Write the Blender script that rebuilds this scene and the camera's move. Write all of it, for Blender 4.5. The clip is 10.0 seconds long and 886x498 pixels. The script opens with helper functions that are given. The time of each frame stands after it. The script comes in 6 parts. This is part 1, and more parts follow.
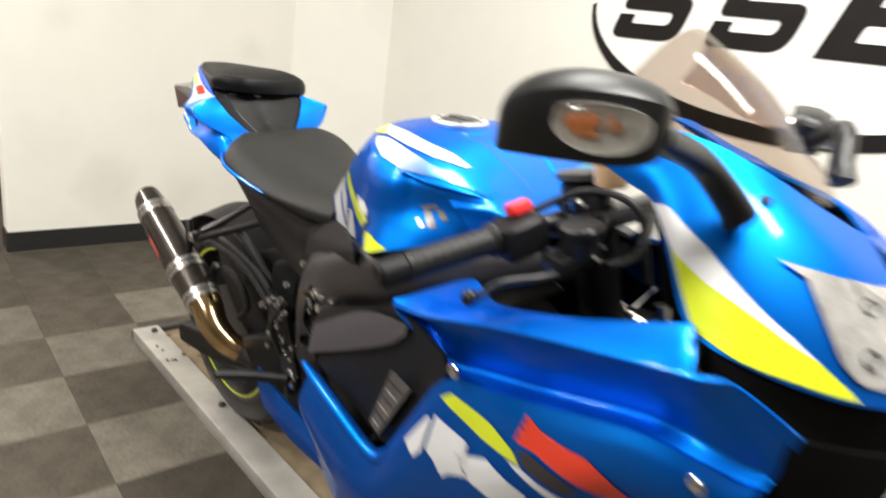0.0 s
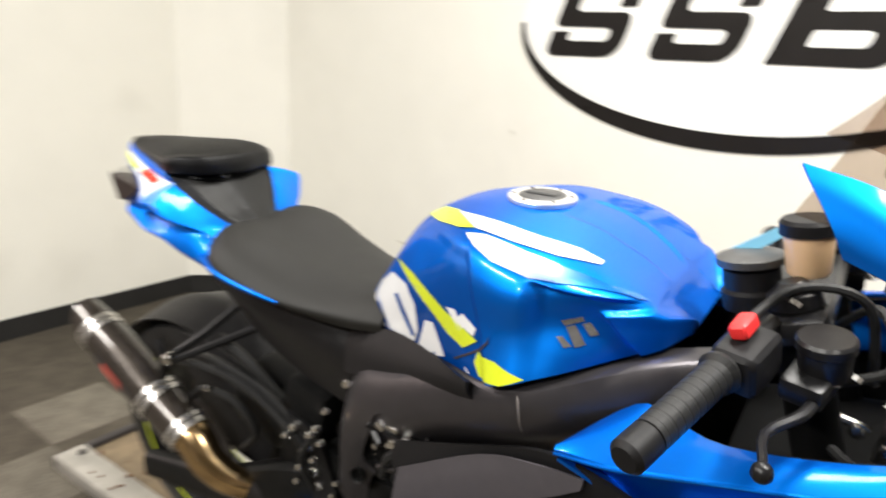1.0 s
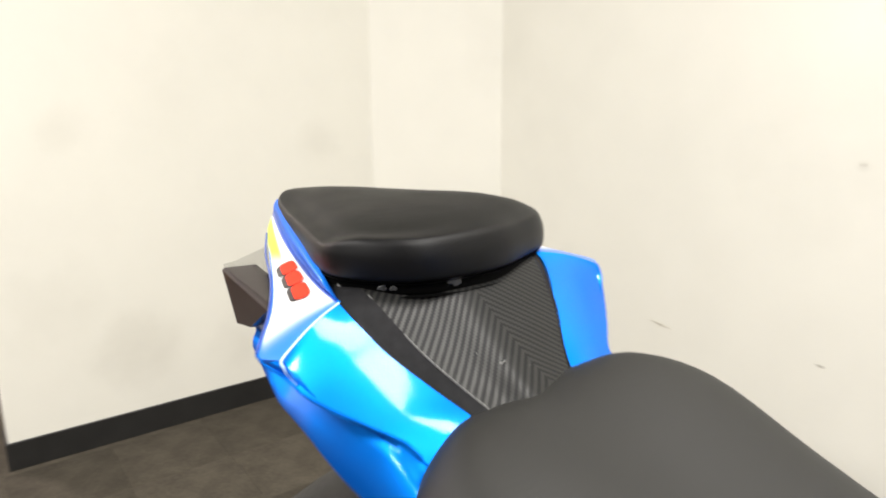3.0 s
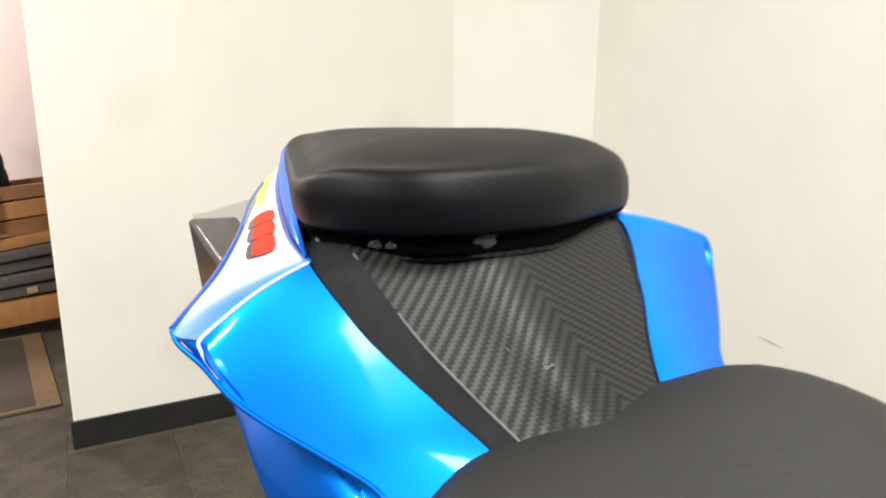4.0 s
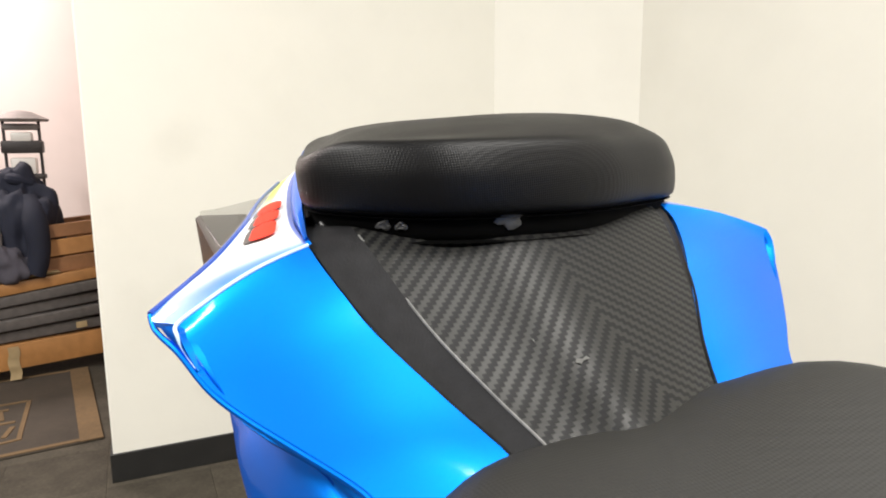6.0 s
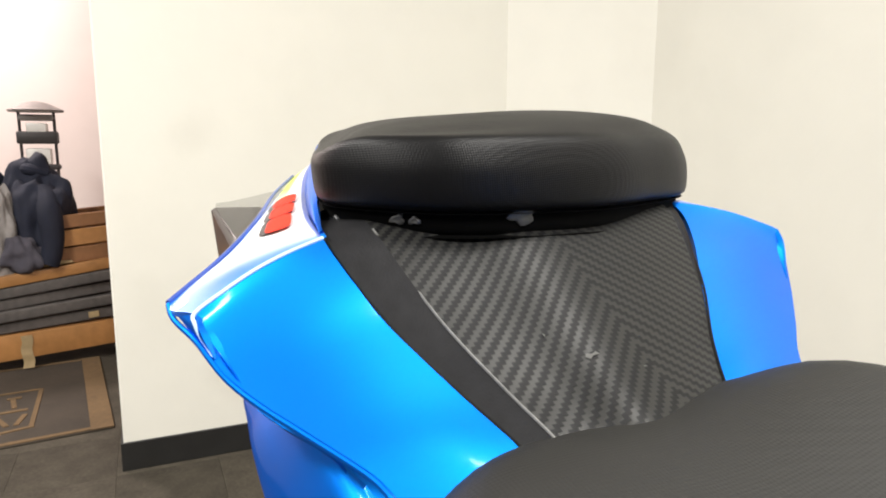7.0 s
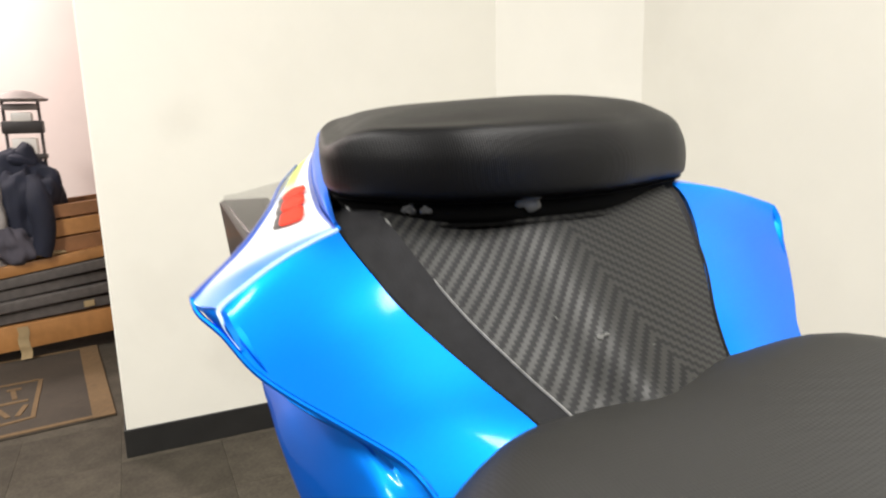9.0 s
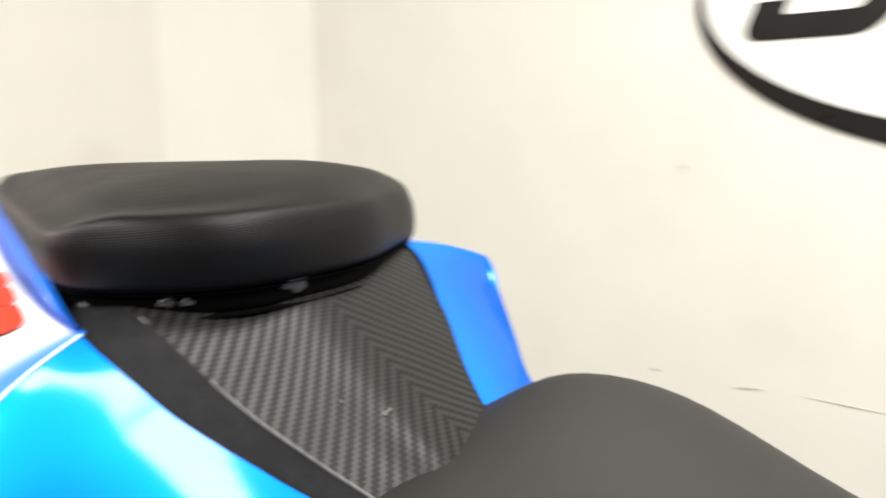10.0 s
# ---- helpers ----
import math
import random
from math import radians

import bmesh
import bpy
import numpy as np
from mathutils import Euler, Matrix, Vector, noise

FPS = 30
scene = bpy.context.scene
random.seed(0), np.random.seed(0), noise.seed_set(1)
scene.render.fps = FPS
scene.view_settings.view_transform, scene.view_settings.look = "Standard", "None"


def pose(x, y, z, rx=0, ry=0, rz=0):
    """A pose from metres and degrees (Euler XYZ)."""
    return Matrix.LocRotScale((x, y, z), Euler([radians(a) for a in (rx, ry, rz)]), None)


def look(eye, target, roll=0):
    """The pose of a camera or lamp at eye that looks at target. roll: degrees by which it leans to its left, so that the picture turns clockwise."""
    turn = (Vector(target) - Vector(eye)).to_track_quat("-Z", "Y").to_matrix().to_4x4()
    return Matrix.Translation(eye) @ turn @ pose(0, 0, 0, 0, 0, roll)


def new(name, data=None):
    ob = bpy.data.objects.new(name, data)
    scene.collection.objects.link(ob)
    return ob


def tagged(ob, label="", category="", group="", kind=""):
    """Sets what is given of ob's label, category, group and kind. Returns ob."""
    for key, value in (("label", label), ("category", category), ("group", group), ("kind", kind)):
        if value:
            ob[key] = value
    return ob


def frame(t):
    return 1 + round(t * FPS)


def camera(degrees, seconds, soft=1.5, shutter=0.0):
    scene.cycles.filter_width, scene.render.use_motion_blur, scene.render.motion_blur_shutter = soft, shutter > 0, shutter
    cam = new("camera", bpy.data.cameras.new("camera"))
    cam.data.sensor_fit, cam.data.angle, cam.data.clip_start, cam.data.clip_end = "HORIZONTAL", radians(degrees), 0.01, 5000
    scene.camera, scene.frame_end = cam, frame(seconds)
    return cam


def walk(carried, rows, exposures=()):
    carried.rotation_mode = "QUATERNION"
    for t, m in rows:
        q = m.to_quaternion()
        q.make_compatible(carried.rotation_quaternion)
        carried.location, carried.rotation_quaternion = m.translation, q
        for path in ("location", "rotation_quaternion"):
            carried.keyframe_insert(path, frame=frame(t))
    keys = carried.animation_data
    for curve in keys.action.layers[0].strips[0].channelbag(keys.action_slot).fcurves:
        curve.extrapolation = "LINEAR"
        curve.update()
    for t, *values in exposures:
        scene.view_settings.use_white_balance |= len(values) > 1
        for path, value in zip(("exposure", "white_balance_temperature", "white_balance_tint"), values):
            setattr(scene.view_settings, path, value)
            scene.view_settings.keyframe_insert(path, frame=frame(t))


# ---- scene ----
from mathutils.bvhtree import BVHTree

cam = camera(67.4, 10.0, 1.9, 0.8)
PATH = [
    (0, (1.4838, -0.6849, 1.2018), (0.0624, 0.5818, 0.5894), 7.79),
    (0.3, (1.3559, -0.6592, 1.2209), (-0.0776, 0.5883, 0.5973), 6.86),
    (0.5, (1.3000, -0.6704, 1.2180), (-0.1207, 0.5946, 0.6001), 6.31),
    (0.8, (1.1641, -0.7036, 1.2232), (-0.1380, 0.7076, 0.6637), 3.99),
    (1, (1.0989, -0.7501, 1.2456), (-0.0567, 0.7862, 0.6937), 2.90),
    (1.2, (1.0332, -0.7466, 1.2456), (0.0172, 0.8704, 0.6516), 3.96),
    (1.5, (0.9213, -0.6790, 1.2335), (-0.1814, 0.8553, 0.5777), 0.40),
    (1.7, (0.8493, -0.6154, 1.2393), (-0.3636, 0.8484, 0.6179), -2.36),
    (2, (0.7293, -0.5709, 1.2410), (-0.6402, 0.7810, 0.6964), -1.14),
    (2.5, (0.5029, -0.4644, 1.2054), (-0.8777, 0.9271, 0.8082), 1.13),
    (2.8, (0.4454, -0.4029, 1.1745), (-0.9981, 0.9086, 0.7316), 1.30),
    (3, (0.4224, -0.3243, 1.1563), (-1.1374, 0.8438, 0.7061), -0.35),
    (4.5, (0.2831, -0.1840, 1.0605), (-1.4469, 0.7276, 0.6411), -0.08),
    (5, (0.2810, -0.1697, 1.0507), (-1.4860, 0.6867, 0.6709), -1.40),
    (5.5, (0.2811, -0.1687, 1.0507), (-1.5039, 0.6631, 0.7012), -1.11),
    (6, (0.2832, -0.1667, 1.0468), (-1.5069, 0.6676, 0.7313), -0.51),
    (7.5, (0.2870, -0.1709, 1.0468), (-1.5154, 0.6283, 0.7115), 0.38),
    (8, (0.2871, -0.1699, 1.0438), (-1.5119, 0.6342, 0.7016), 0.28),
    (8.5, (0.2871, -0.1709, 1.0438), (-1.4966, 0.6522, 0.6682), 0.29),
    (9, (0.2904, -0.1822, 1.0537), (-1.4886, 0.6422, 0.6590), -1.41),
    (9.5, (0.3348, -0.2124, 1.1013), (-1.3036, 0.8655, 0.7091), -1.35),
    (9.8, (0.2927, -0.2077, 1.0911), (-1.1100, 1.1675, 0.7155), -0.14),
    (10, (0.2630, -0.2169, 1.0860), (-0.9196, 1.3550, 0.7247), -0.14),
]
walk(cam, [(t, look(eye, target, roll)) for t, eye, target, roll in PATH],
     [(0, 0.64), (1.5, 0.66), (2.5, 0.68), (4.5, 0.66), (9, 0.66), (10, 0.70)])

# ---------------- world and light ----------------
world = bpy.data.worlds.new("world")
scene.world = world
world.use_nodes = True
world.node_tree.nodes["Background"].inputs["Color"].default_value = (1.0, 0.95, 0.88, 1)
world.node_tree.nodes["Background"].inputs["Strength"].default_value = 0.05


def add_unseen_lamp(x, y, z, sx, sy, power, col=(1.0, 0.972, 0.925)):
    d = bpy.data.lights.new("panel_lamp", "AREA")
    d.shape, d.size, d.size_y, d.energy, d.color = "RECTANGLE", sx, sy, power, col
    ob = new("panel_lamp", d)
    ob.location = (x, y, z)
    return ob


# first lamp is placed from paint reflections; the rest are added fill for walls
LAMPS = [(0.33, 0.62, 0.45, 0.5, 24), (1.75, 0.1, 1.15, 0.3, 66), (-1.05, -1.9, 1.15, 0.3, 62), (0.5, -2.9, 1.15, 0.3, 86)]
for lx, ly, sx, sy, power in LAMPS:
    add_unseen_lamp(lx, ly, 2.93, sx, sy, power)
# added fill light for the room beyond, with no fixture
add_unseen_lamp(-4.2, -1.6, 2.9, 0.6, 0.6, 72, (1.0, 0.88, 0.84))

# ---------------- mesh helpers ----------------


def cr(pts, n):
    """Catmull-Rom line through points, n steps a span."""
    p = [Vector(q) for q in pts]
    p = [p[0] * 2 - p[1]] + p + [p[-1] * 2 - p[-2]]
    out = []
    for i in range(1, len(p) - 2):
        a, b, c, d = p[i - 1], p[i], p[i + 1], p[i + 2]
        for k in range(n):
            t = k / n
            out.append(0.5 * (2 * b + (c - a) * t + (2 * a - 5 * b + 4 * c - d) * t * t + (3 * b - a - 3 * c + d) * t ** 3))
    out.append(p[-2])
    return out


def patch(rows, nu=4, nv=4):
    """A smooth grid of points through rows of points."""
    fine = [cr(r, nv) for r in rows]
    cols = [cr([r[j] for r in fine], nu) for j in range(len(fine[0]))]
    return [[cols[j][i] for j in range(len(cols))] for i in range(len(cols[0]))]


def skin(bm, grid, closed=False, uv=False):
    """Faces over a grid of points; closed joins the last column to the first."""
    vs = [[bm.verts.new(p) for p in row] for row in grid]
    lay = bm.loops.layers.uv.verify() if uv else None
    n = len(vs[0])
    for i in range(len(vs) - 1):
        for j in range(n if closed else n - 1):
            k = (j + 1) % n
            try:
                f = bm.faces.new((vs[i][j], vs[i][k], vs[i + 1][k], vs[i + 1][j]))
            except ValueError:
                continue
    return vs


def both(rows):
    """Half rows from the middle outwards to whole rows, mirrored in y."""
    out = []
    for r in rows:
        r = [Vector(p) for p in r]
        left = [Vector((p.x, -p.y, p.z)) for p in r if abs(p.y) > 1e-6]
        out.append(left[::-1] + r)
    return out


def flip(pts):
    return [(p[0], -p[1], p[2]) for p in pts]


def cap_end(bm, ring):
    try:
        bm.faces.new(ring)
    except ValueError:
        pass


def tube(bm, pts, rad, n=10, steps=4, caps=True):
    """A round bar along a smooth line; rad a number or one a point."""
    line = cr(pts, steps) if len(pts) > 2 else [Vector(p) for p in pts]
    rads = [rad] * len(pts) if not isinstance(rad, (list, tuple)) else list(rad)
    m = len(line)
    rings = []
    prev = None
    for i, p in enumerate(line):
        d = (line[min(i + 1, m - 1)] - line[max(i - 1, 0)]).normalized()
        if prev is None:
            side = d.cross(Vector((0, 0, 1)))
            side = side if side.length > 0.05 else d.cross(Vector((0, 1, 0)))
        else:
            side = prev - d * prev.dot(d)
        side.normalize()
        prev = side
        up = d.cross(side)
        f = i / (m - 1) * (len(rads) - 1)
        a = min(int(f), len(rads) - 2) if len(rads) > 1 else 0
        r = rads[a] + (rads[min(a + 1, len(rads) - 1)] - rads[a]) * (f - a)
        rings.append([p + side * (math.cos(2 * math.pi * k / n) * r) + up * (math.sin(2 * math.pi * k / n) * r) for k in range(n)])
    vs = skin(bm, rings, closed=True)
    if caps:
        cap_end(bm, vs[0][::-1])
        cap_end(bm, vs[-1])
    return bm


def lathe(bm, prof, a, axis, n=32):
    """A turned form: prof holds (along, radius), from point a along axis."""
    a, d = Vector(a), Vector(axis).normalized()
    s = d.cross(Vector((0, 0, 1)))
    s = s.normalized() if s.length > 0.05 else Vector((1, 0, 0))
    u = d.cross(s)
    rings = [[a + d * h + (s * math.cos(2 * math.pi * k / n) + u * math.sin(2 * math.pi * k / n)) * r for k in range(n)] for h, r in prof]
    vs = skin(bm, rings, closed=True)
    cap_end(bm, vs[0][::-1])
    cap_end(bm, vs[-1])
    return bm


def block(bm, size, m, bevel=0.0, seg=2):
    """A box of that size at the pose m, with rounded edges."""
    g = bmesh.ops.create_cube(bm, size=1.0, matrix=m @ Matrix.Diagonal((*size, 1)))
    if bevel:
        es = list({e for v in g["verts"] for e in v.link_edges})
        bmesh.ops.bevel(bm, geom=es, offset=bevel, segments=seg, affect="EDGES", profile=0.6)
    return bm


def prism(bm, outline, depth):
    """A flat outline of points, thickened along the vector depth."""
    a = [bm.verts.new(p) for p in outline]
    b = [bm.verts.new(Vector(p) + Vector(depth)) for p in outline]
    bm.faces.new(a[::-1])
    bm.faces.new(b)
    for i in range(len(a)):
        k = (i + 1) % len(a)
        bm.faces.new((a[i], a[k], b[k], b[i]))
    return bm


def thick(bm, t):
    bmesh.ops.recalc_face_normals(bm, faces=bm.faces[:])
    bmesh.ops.solidify(bm, geom=bm.faces[:], thickness=t)


def part(name, bm, material, parent, label="", smooth=True, angle=35):
    """Links a bmesh as one mesh object under a thing or a part."""
    bmesh.ops.recalc_face_normals(bm, faces=bm.faces[:])
    me = bpy.data.meshes.new(name)
    bm.to_mesh(me)
    bm.free()
    for mt in material if isinstance(material, (list, tuple)) else [material]:
        me.materials.append(mt)
    if smooth:
        me.shade_smooth()
        me.set_sharp_from_angle(angle=radians(angle))
    ob = new(name, me)
    ob.parent = parent
    if label:
        ob["label"] = label
    return ob


def thing(name, m, label, category, group="", kind=""):
    ob = new(name)
    ob.empty_display_size = 0.05
    ob.matrix_world = m
    return tagged(ob, label, category, group, kind)


def surface(bm):
    """A tree to lay decals on the faces of a bmesh."""
    bmesh.ops.recalc_face_normals(bm, faces=bm.faces[:])
    return BVHTree.FromBMesh(bm)


def decal(name, tree, outline, way, material, parent, label="", lift=0.0015, cell=0.007, far=9.0):
    """A thin printed sheet: an outline laid on a surface along the direction way."""
    bm = bmesh.new()
    way = Vector(way).normalized()
    f = bm.faces.new([bm.verts.new(p) for p in outline])
    bmesh.ops.triangulate(bm, faces=[f])
    for _ in range(7):
        es = [e for e in bm.edges if e.calc_length() > cell]
        if not es:
            break
        bmesh.ops.subdivide_edges(bm, edges=es, cuts=1)
        bmesh.ops.triangulate(bm, faces=bm.faces[:])
    lost = []
    for v in bm.verts:
        hit, nor, _, _ = tree.ray_cast(v.co - way * 0.3, way, far)
        if hit is None:
            hit, nor, _, _ = tree.find_nearest(v.co + way * 0.2)
            off = hit - v.co
            if (off - way * off.dot(way)).length > 0.012:
                hit = None
        if hit is None:
            lost.append(v)
        else:
            if nor.dot(way) > 0:
                nor = -nor
            v.co = hit + nor * lift
    bmesh.ops.delete(bm, geom=lost, context="VERTS")
    me = bpy.data.meshes.new(name)
    bm.to_mesh(me)
    bm.free()
    me.materials.append(material)
    me.shade_smooth()
    ob = new(name, me)
    ob.parent = parent
    if label:
        ob["label"] = label
    return ob


# ---------------- materials ----------------


def mat(name, col, rough=0.5, metal=0.0, coat=0.0, var=0.06, scale=30.0, bump=0.0, bscale=200.0, stain=0.0, **extra):
    """A surface with grain at two scales."""
    m = bpy.data.materials.new(name)
    m.use_nodes = True
    nt = m.node_tree
    b = nt.nodes["Principled BSDF"]
    b.inputs["Roughness"].default_value = rough
    b.inputs["Metallic"].default_value = metal
    b.inputs["Coat Weight"].default_value = coat
    b.inputs["Coat Roughness"].default_value = 0.04
    for k, v in extra.items():
        b.inputs[k.replace("_", " ")].default_value = v
    tc = nt.nodes.new("ShaderNodeTexCoord")
    n1 = nt.nodes.new("ShaderNodeTexNoise")
    n1.inputs["Scale"].default_value = scale
    n1.inputs["Detail"].default_value = 6
    nt.links.new(tc.outputs["Object"], n1.inputs["Vector"])
    n2 = nt.nodes.new("ShaderNodeTexNoise")
    n2.inputs["Scale"].default_value = scale * 0.13
    nt.links.new(tc.outputs["Object"], n2.inputs["Vector"])
    add = nt.nodes.new("ShaderNodeMath")
    add.operation = "ADD"
    nt.links.new(n1.outputs["Fac"], add.inputs[0])
    nt.links.new(n2.outputs["Fac"], add.inputs[1])
    rng = nt.nodes.new("ShaderNodeMapRange")
    rng.inputs["From Min"].default_value, rng.inputs["From Max"].default_value = 0.6, 1.4
    rng.inputs["To Min"].default_value, rng.inputs["To Max"].default_value = 1 - var - stain, 1 + var
    nt.links.new(add.outputs[0], rng.inputs["Value"])
    mul = nt.nodes.new("ShaderNodeVectorMath")
    mul.operation = "SCALE"
    mul.inputs[0].default_value = col
    nt.links.new(rng.outputs["Result"], mul.inputs["Scale"])
    nt.links.new(mul.outputs["Vector"], b.inputs["Base Color"])
    r2 = nt.nodes.new("ShaderNodeMapRange")
    r2.inputs["To Min"].default_value, r2.inputs["To Max"].default_value = max(rough - 0.07, 0.01), min(rough + 0.07, 1)
    nt.links.new(n1.outputs["Fac"], r2.inputs["Value"])
    nt.links.new(r2.outputs["Result"], b.inputs["Roughness"])
    if bump:
        n3 = nt.nodes.new("ShaderNodeTexNoise")
        n3.inputs["Scale"].default_value = bscale
        n3.inputs["Detail"].default_value = 4
        nt.links.new(tc.outputs["Object"], n3.inputs["Vector"])
        bp = nt.nodes.new("ShaderNodeBump")
        bp.inputs["Strength"].default_value = bump
        bp.inputs["Distance"].default_value = 0.002
        nt.links.new(n3.outputs["Fac"], bp.inputs["Height"])
        nt.links.new(bp.outputs["Normal"], b.inputs["Normal"])
    return m


def nodes_of(m):
    return m.node_tree, m.node_tree.nodes["Principled BSDF"]


def math_node(nt, op, a, b=None):
    n = nt.nodes.new("ShaderNodeMath")
    n.operation = op
    for i, v in enumerate((a, b)):
        if v is None:
            continue
        if isinstance(v, (int, float)):
            n.inputs[i].default_value = v
        else:
            nt.links.new(v, n.inputs[i])
    return n.outputs[0]


def carbon_material():
    """Matt black film with a raised herringbone weave, laid by the sheet's own coordinates."""
    m = mat("carbon_film", (0.03, 0.03, 0.031), 0.42, var=0.15, scale=40, Specular_IOR_Level=0.18)
    nt, b = nodes_of(m)
    uv = nt.nodes.new("ShaderNodeUVMap")
    sep = nt.nodes.new("ShaderNodeSeparateXYZ")
    nt.links.new(uv.outputs["UV"], sep.inputs[0])
    u, v = sep.outputs["X"], sep.outputs["Y"]
    step = math_node(nt, "MULTIPLY", math_node(nt, "FLOOR", math_node(nt, "DIVIDE", u, 0.0021)), 0.0021)
    fold = math_node(nt, "ABSOLUTE", math_node(nt, "SUBTRACT", step, 0.015))
    s = math_node(nt, "SUBTRACT", v, math_node(nt, "MULTIPLY", fold, 1.05))
    w = math_node(nt, "SINE", math_node(nt, "MULTIPLY", s, 2 * math.pi / 0.0080))
    on = nt.nodes.new("ShaderNodeMapRange")
    on.inputs["From Min"].default_value, on.inputs["From Max"].default_value = -0.25, 0.25
    nt.links.new(w, on.inputs["Value"])
    mix = nt.nodes.new("ShaderNodeMix")
    mix.data_type = "RGBA"
    mix.inputs["A"].default_value = (0.005, 0.005, 0.0055, 1)
    mix.inputs["B"].default_value = (0.021, 0.021, 0.0195, 1)
    nt.links.new(on.outputs["Result"], mix.inputs["Factor"])
    nt.links.new(mix.outputs["Result"], b.inputs["Base Color"])
    r = nt.nodes.new("ShaderNodeMapRange")
    r.inputs["To Min"].default_value, r.inputs["To Max"].default_value = 0.5, 0.37
    nt.links.new(on.outputs["Result"], r.inputs["Value"])
    nt.links.new(r.outputs["Result"], b.inputs["Roughness"])
    bp = nt.nodes.new("ShaderNodeBump")
    bp.inputs["Strength"].default_value = 0.2
    bp.inputs["Distance"].default_value = 0.0006
    nt.links.new(on.outputs["Result"], bp.inputs["Height"])
    nt.links.new(bp.outputs["Normal"], b.inputs["Normal"])
    return m


def vinyl_material(name, col, cell, spec=0.4, rough=0.47):
    """Seat vinyl with a fine raised dot grain."""
    m = mat(name, col, rough, var=0.1, scale=25, Specular_IOR_Level=spec)
    nt, b = nodes_of(m)
    tc = nt.nodes.new("ShaderNodeTexCoord")
    vo = nt.nodes.new("ShaderNodeTexVoronoi")
    vo.inputs["Scale"].default_value = 1 / cell
    vo.inputs["Randomness"].default_value = 0.05
    nt.links.new(tc.outputs["Object"], vo.inputs["Vector"])
    bp = nt.nodes.new("ShaderNodeBump")
    bp.inputs["Strength"].default_value = 0.28
    bp.inputs["Distance"].default_value = 0.0006
    nt.links.new(vo.outputs["Distance"], bp.inputs["Height"])
    nt.links.new(bp.outputs["Normal"], b.inputs["Normal"])
    return m


def glass_material(name, col, rough=0.02, ribs=0):
    """Thin tinted plastic: part clear, part glossy."""
    m = bpy.data.materials.new(name)
    m.use_nodes = True
    nt = m.node_tree
    out = nt.nodes["Material Output"]
    tr = nt.nodes.new("ShaderNodeBsdfTransparent")
    tr.inputs["Color"].default_value = (*col, 1)
    gl = nt.nodes.new("ShaderNodeBsdfGlossy")
    gl.inputs["Roughness"].default_value = rough
    lw = nt.nodes.new("ShaderNodeLayerWeight")
    lw.inputs["Blend"].default_value = 0.5
    fac = math_node(nt, "ADD", math_node(nt, "MULTIPLY", math_node(nt, "POWER", lw.outputs["Facing"], 3.0), 0.3), 0.02)
    mx = nt.nodes.new("ShaderNodeMixShader")
    nt.links.new(fac, mx.inputs[0])
    nt.links.new(tr.outputs[0], mx.inputs[1])
    nt.links.new(gl.outputs[0], mx.inputs[2])
    nt.links.new(mx.outputs[0], out.inputs["Surface"])
    if ribs:
        tc = nt.nodes.new("ShaderNodeTexCoord")
        wv = nt.nodes.new("ShaderNodeTexWave")
        wv.inputs["Scale"].default_value = ribs / 6.28
        nt.links.new(tc.outputs["Object"], wv.inputs["Vector"])
        bp = nt.nodes.new("ShaderNodeBump")
        bp.inputs["Distance"].default_value = 0.001
        nt.links.new(wv.outputs["Fac"], bp.inputs["Height"])
        nt.links.new(bp.outputs["Normal"], gl.inputs["Normal"])
        rm = nt.nodes.new("ShaderNodeMapRange")
        rm.inputs["To Min"].default_value, rm.inputs["To Max"].default_value = 0.06, 0.28
        nt.links.new(wv.outputs["Fac"], rm.inputs["Value"])
        nt.links.new(rm.outputs["Result"], mx.inputs[0])
    return m


def carpet_material(name, col):
    m = mat(name, col, 0.85, var=0.3, scale=90, bump=0.6, bscale=320, stain=0.1, Specular_IOR_Level=0.12)
    nt, b = nodes_of(m)
    info = nt.nodes.new("ShaderNodeObjectInfo")
    hsv = nt.nodes.new("ShaderNodeHueSaturation")
    rr = nt.nodes.new("ShaderNodeMapRange")
    rr.inputs["To Min"].default_value, rr.inputs["To Max"].default_value = 0.82, 1.15
    nt.links.new(info.outputs["Random"], rr.inputs["Value"])
    nt.links.new(rr.outputs["Result"], hsv.inputs["Value"])
    src = b.inputs["Base Color"].links[0].from_socket
    nt.links.new(src, hsv.inputs["Color"])
    nt.links.new(hsv.outputs["Color"], b.inputs["Base Color"])
    return m


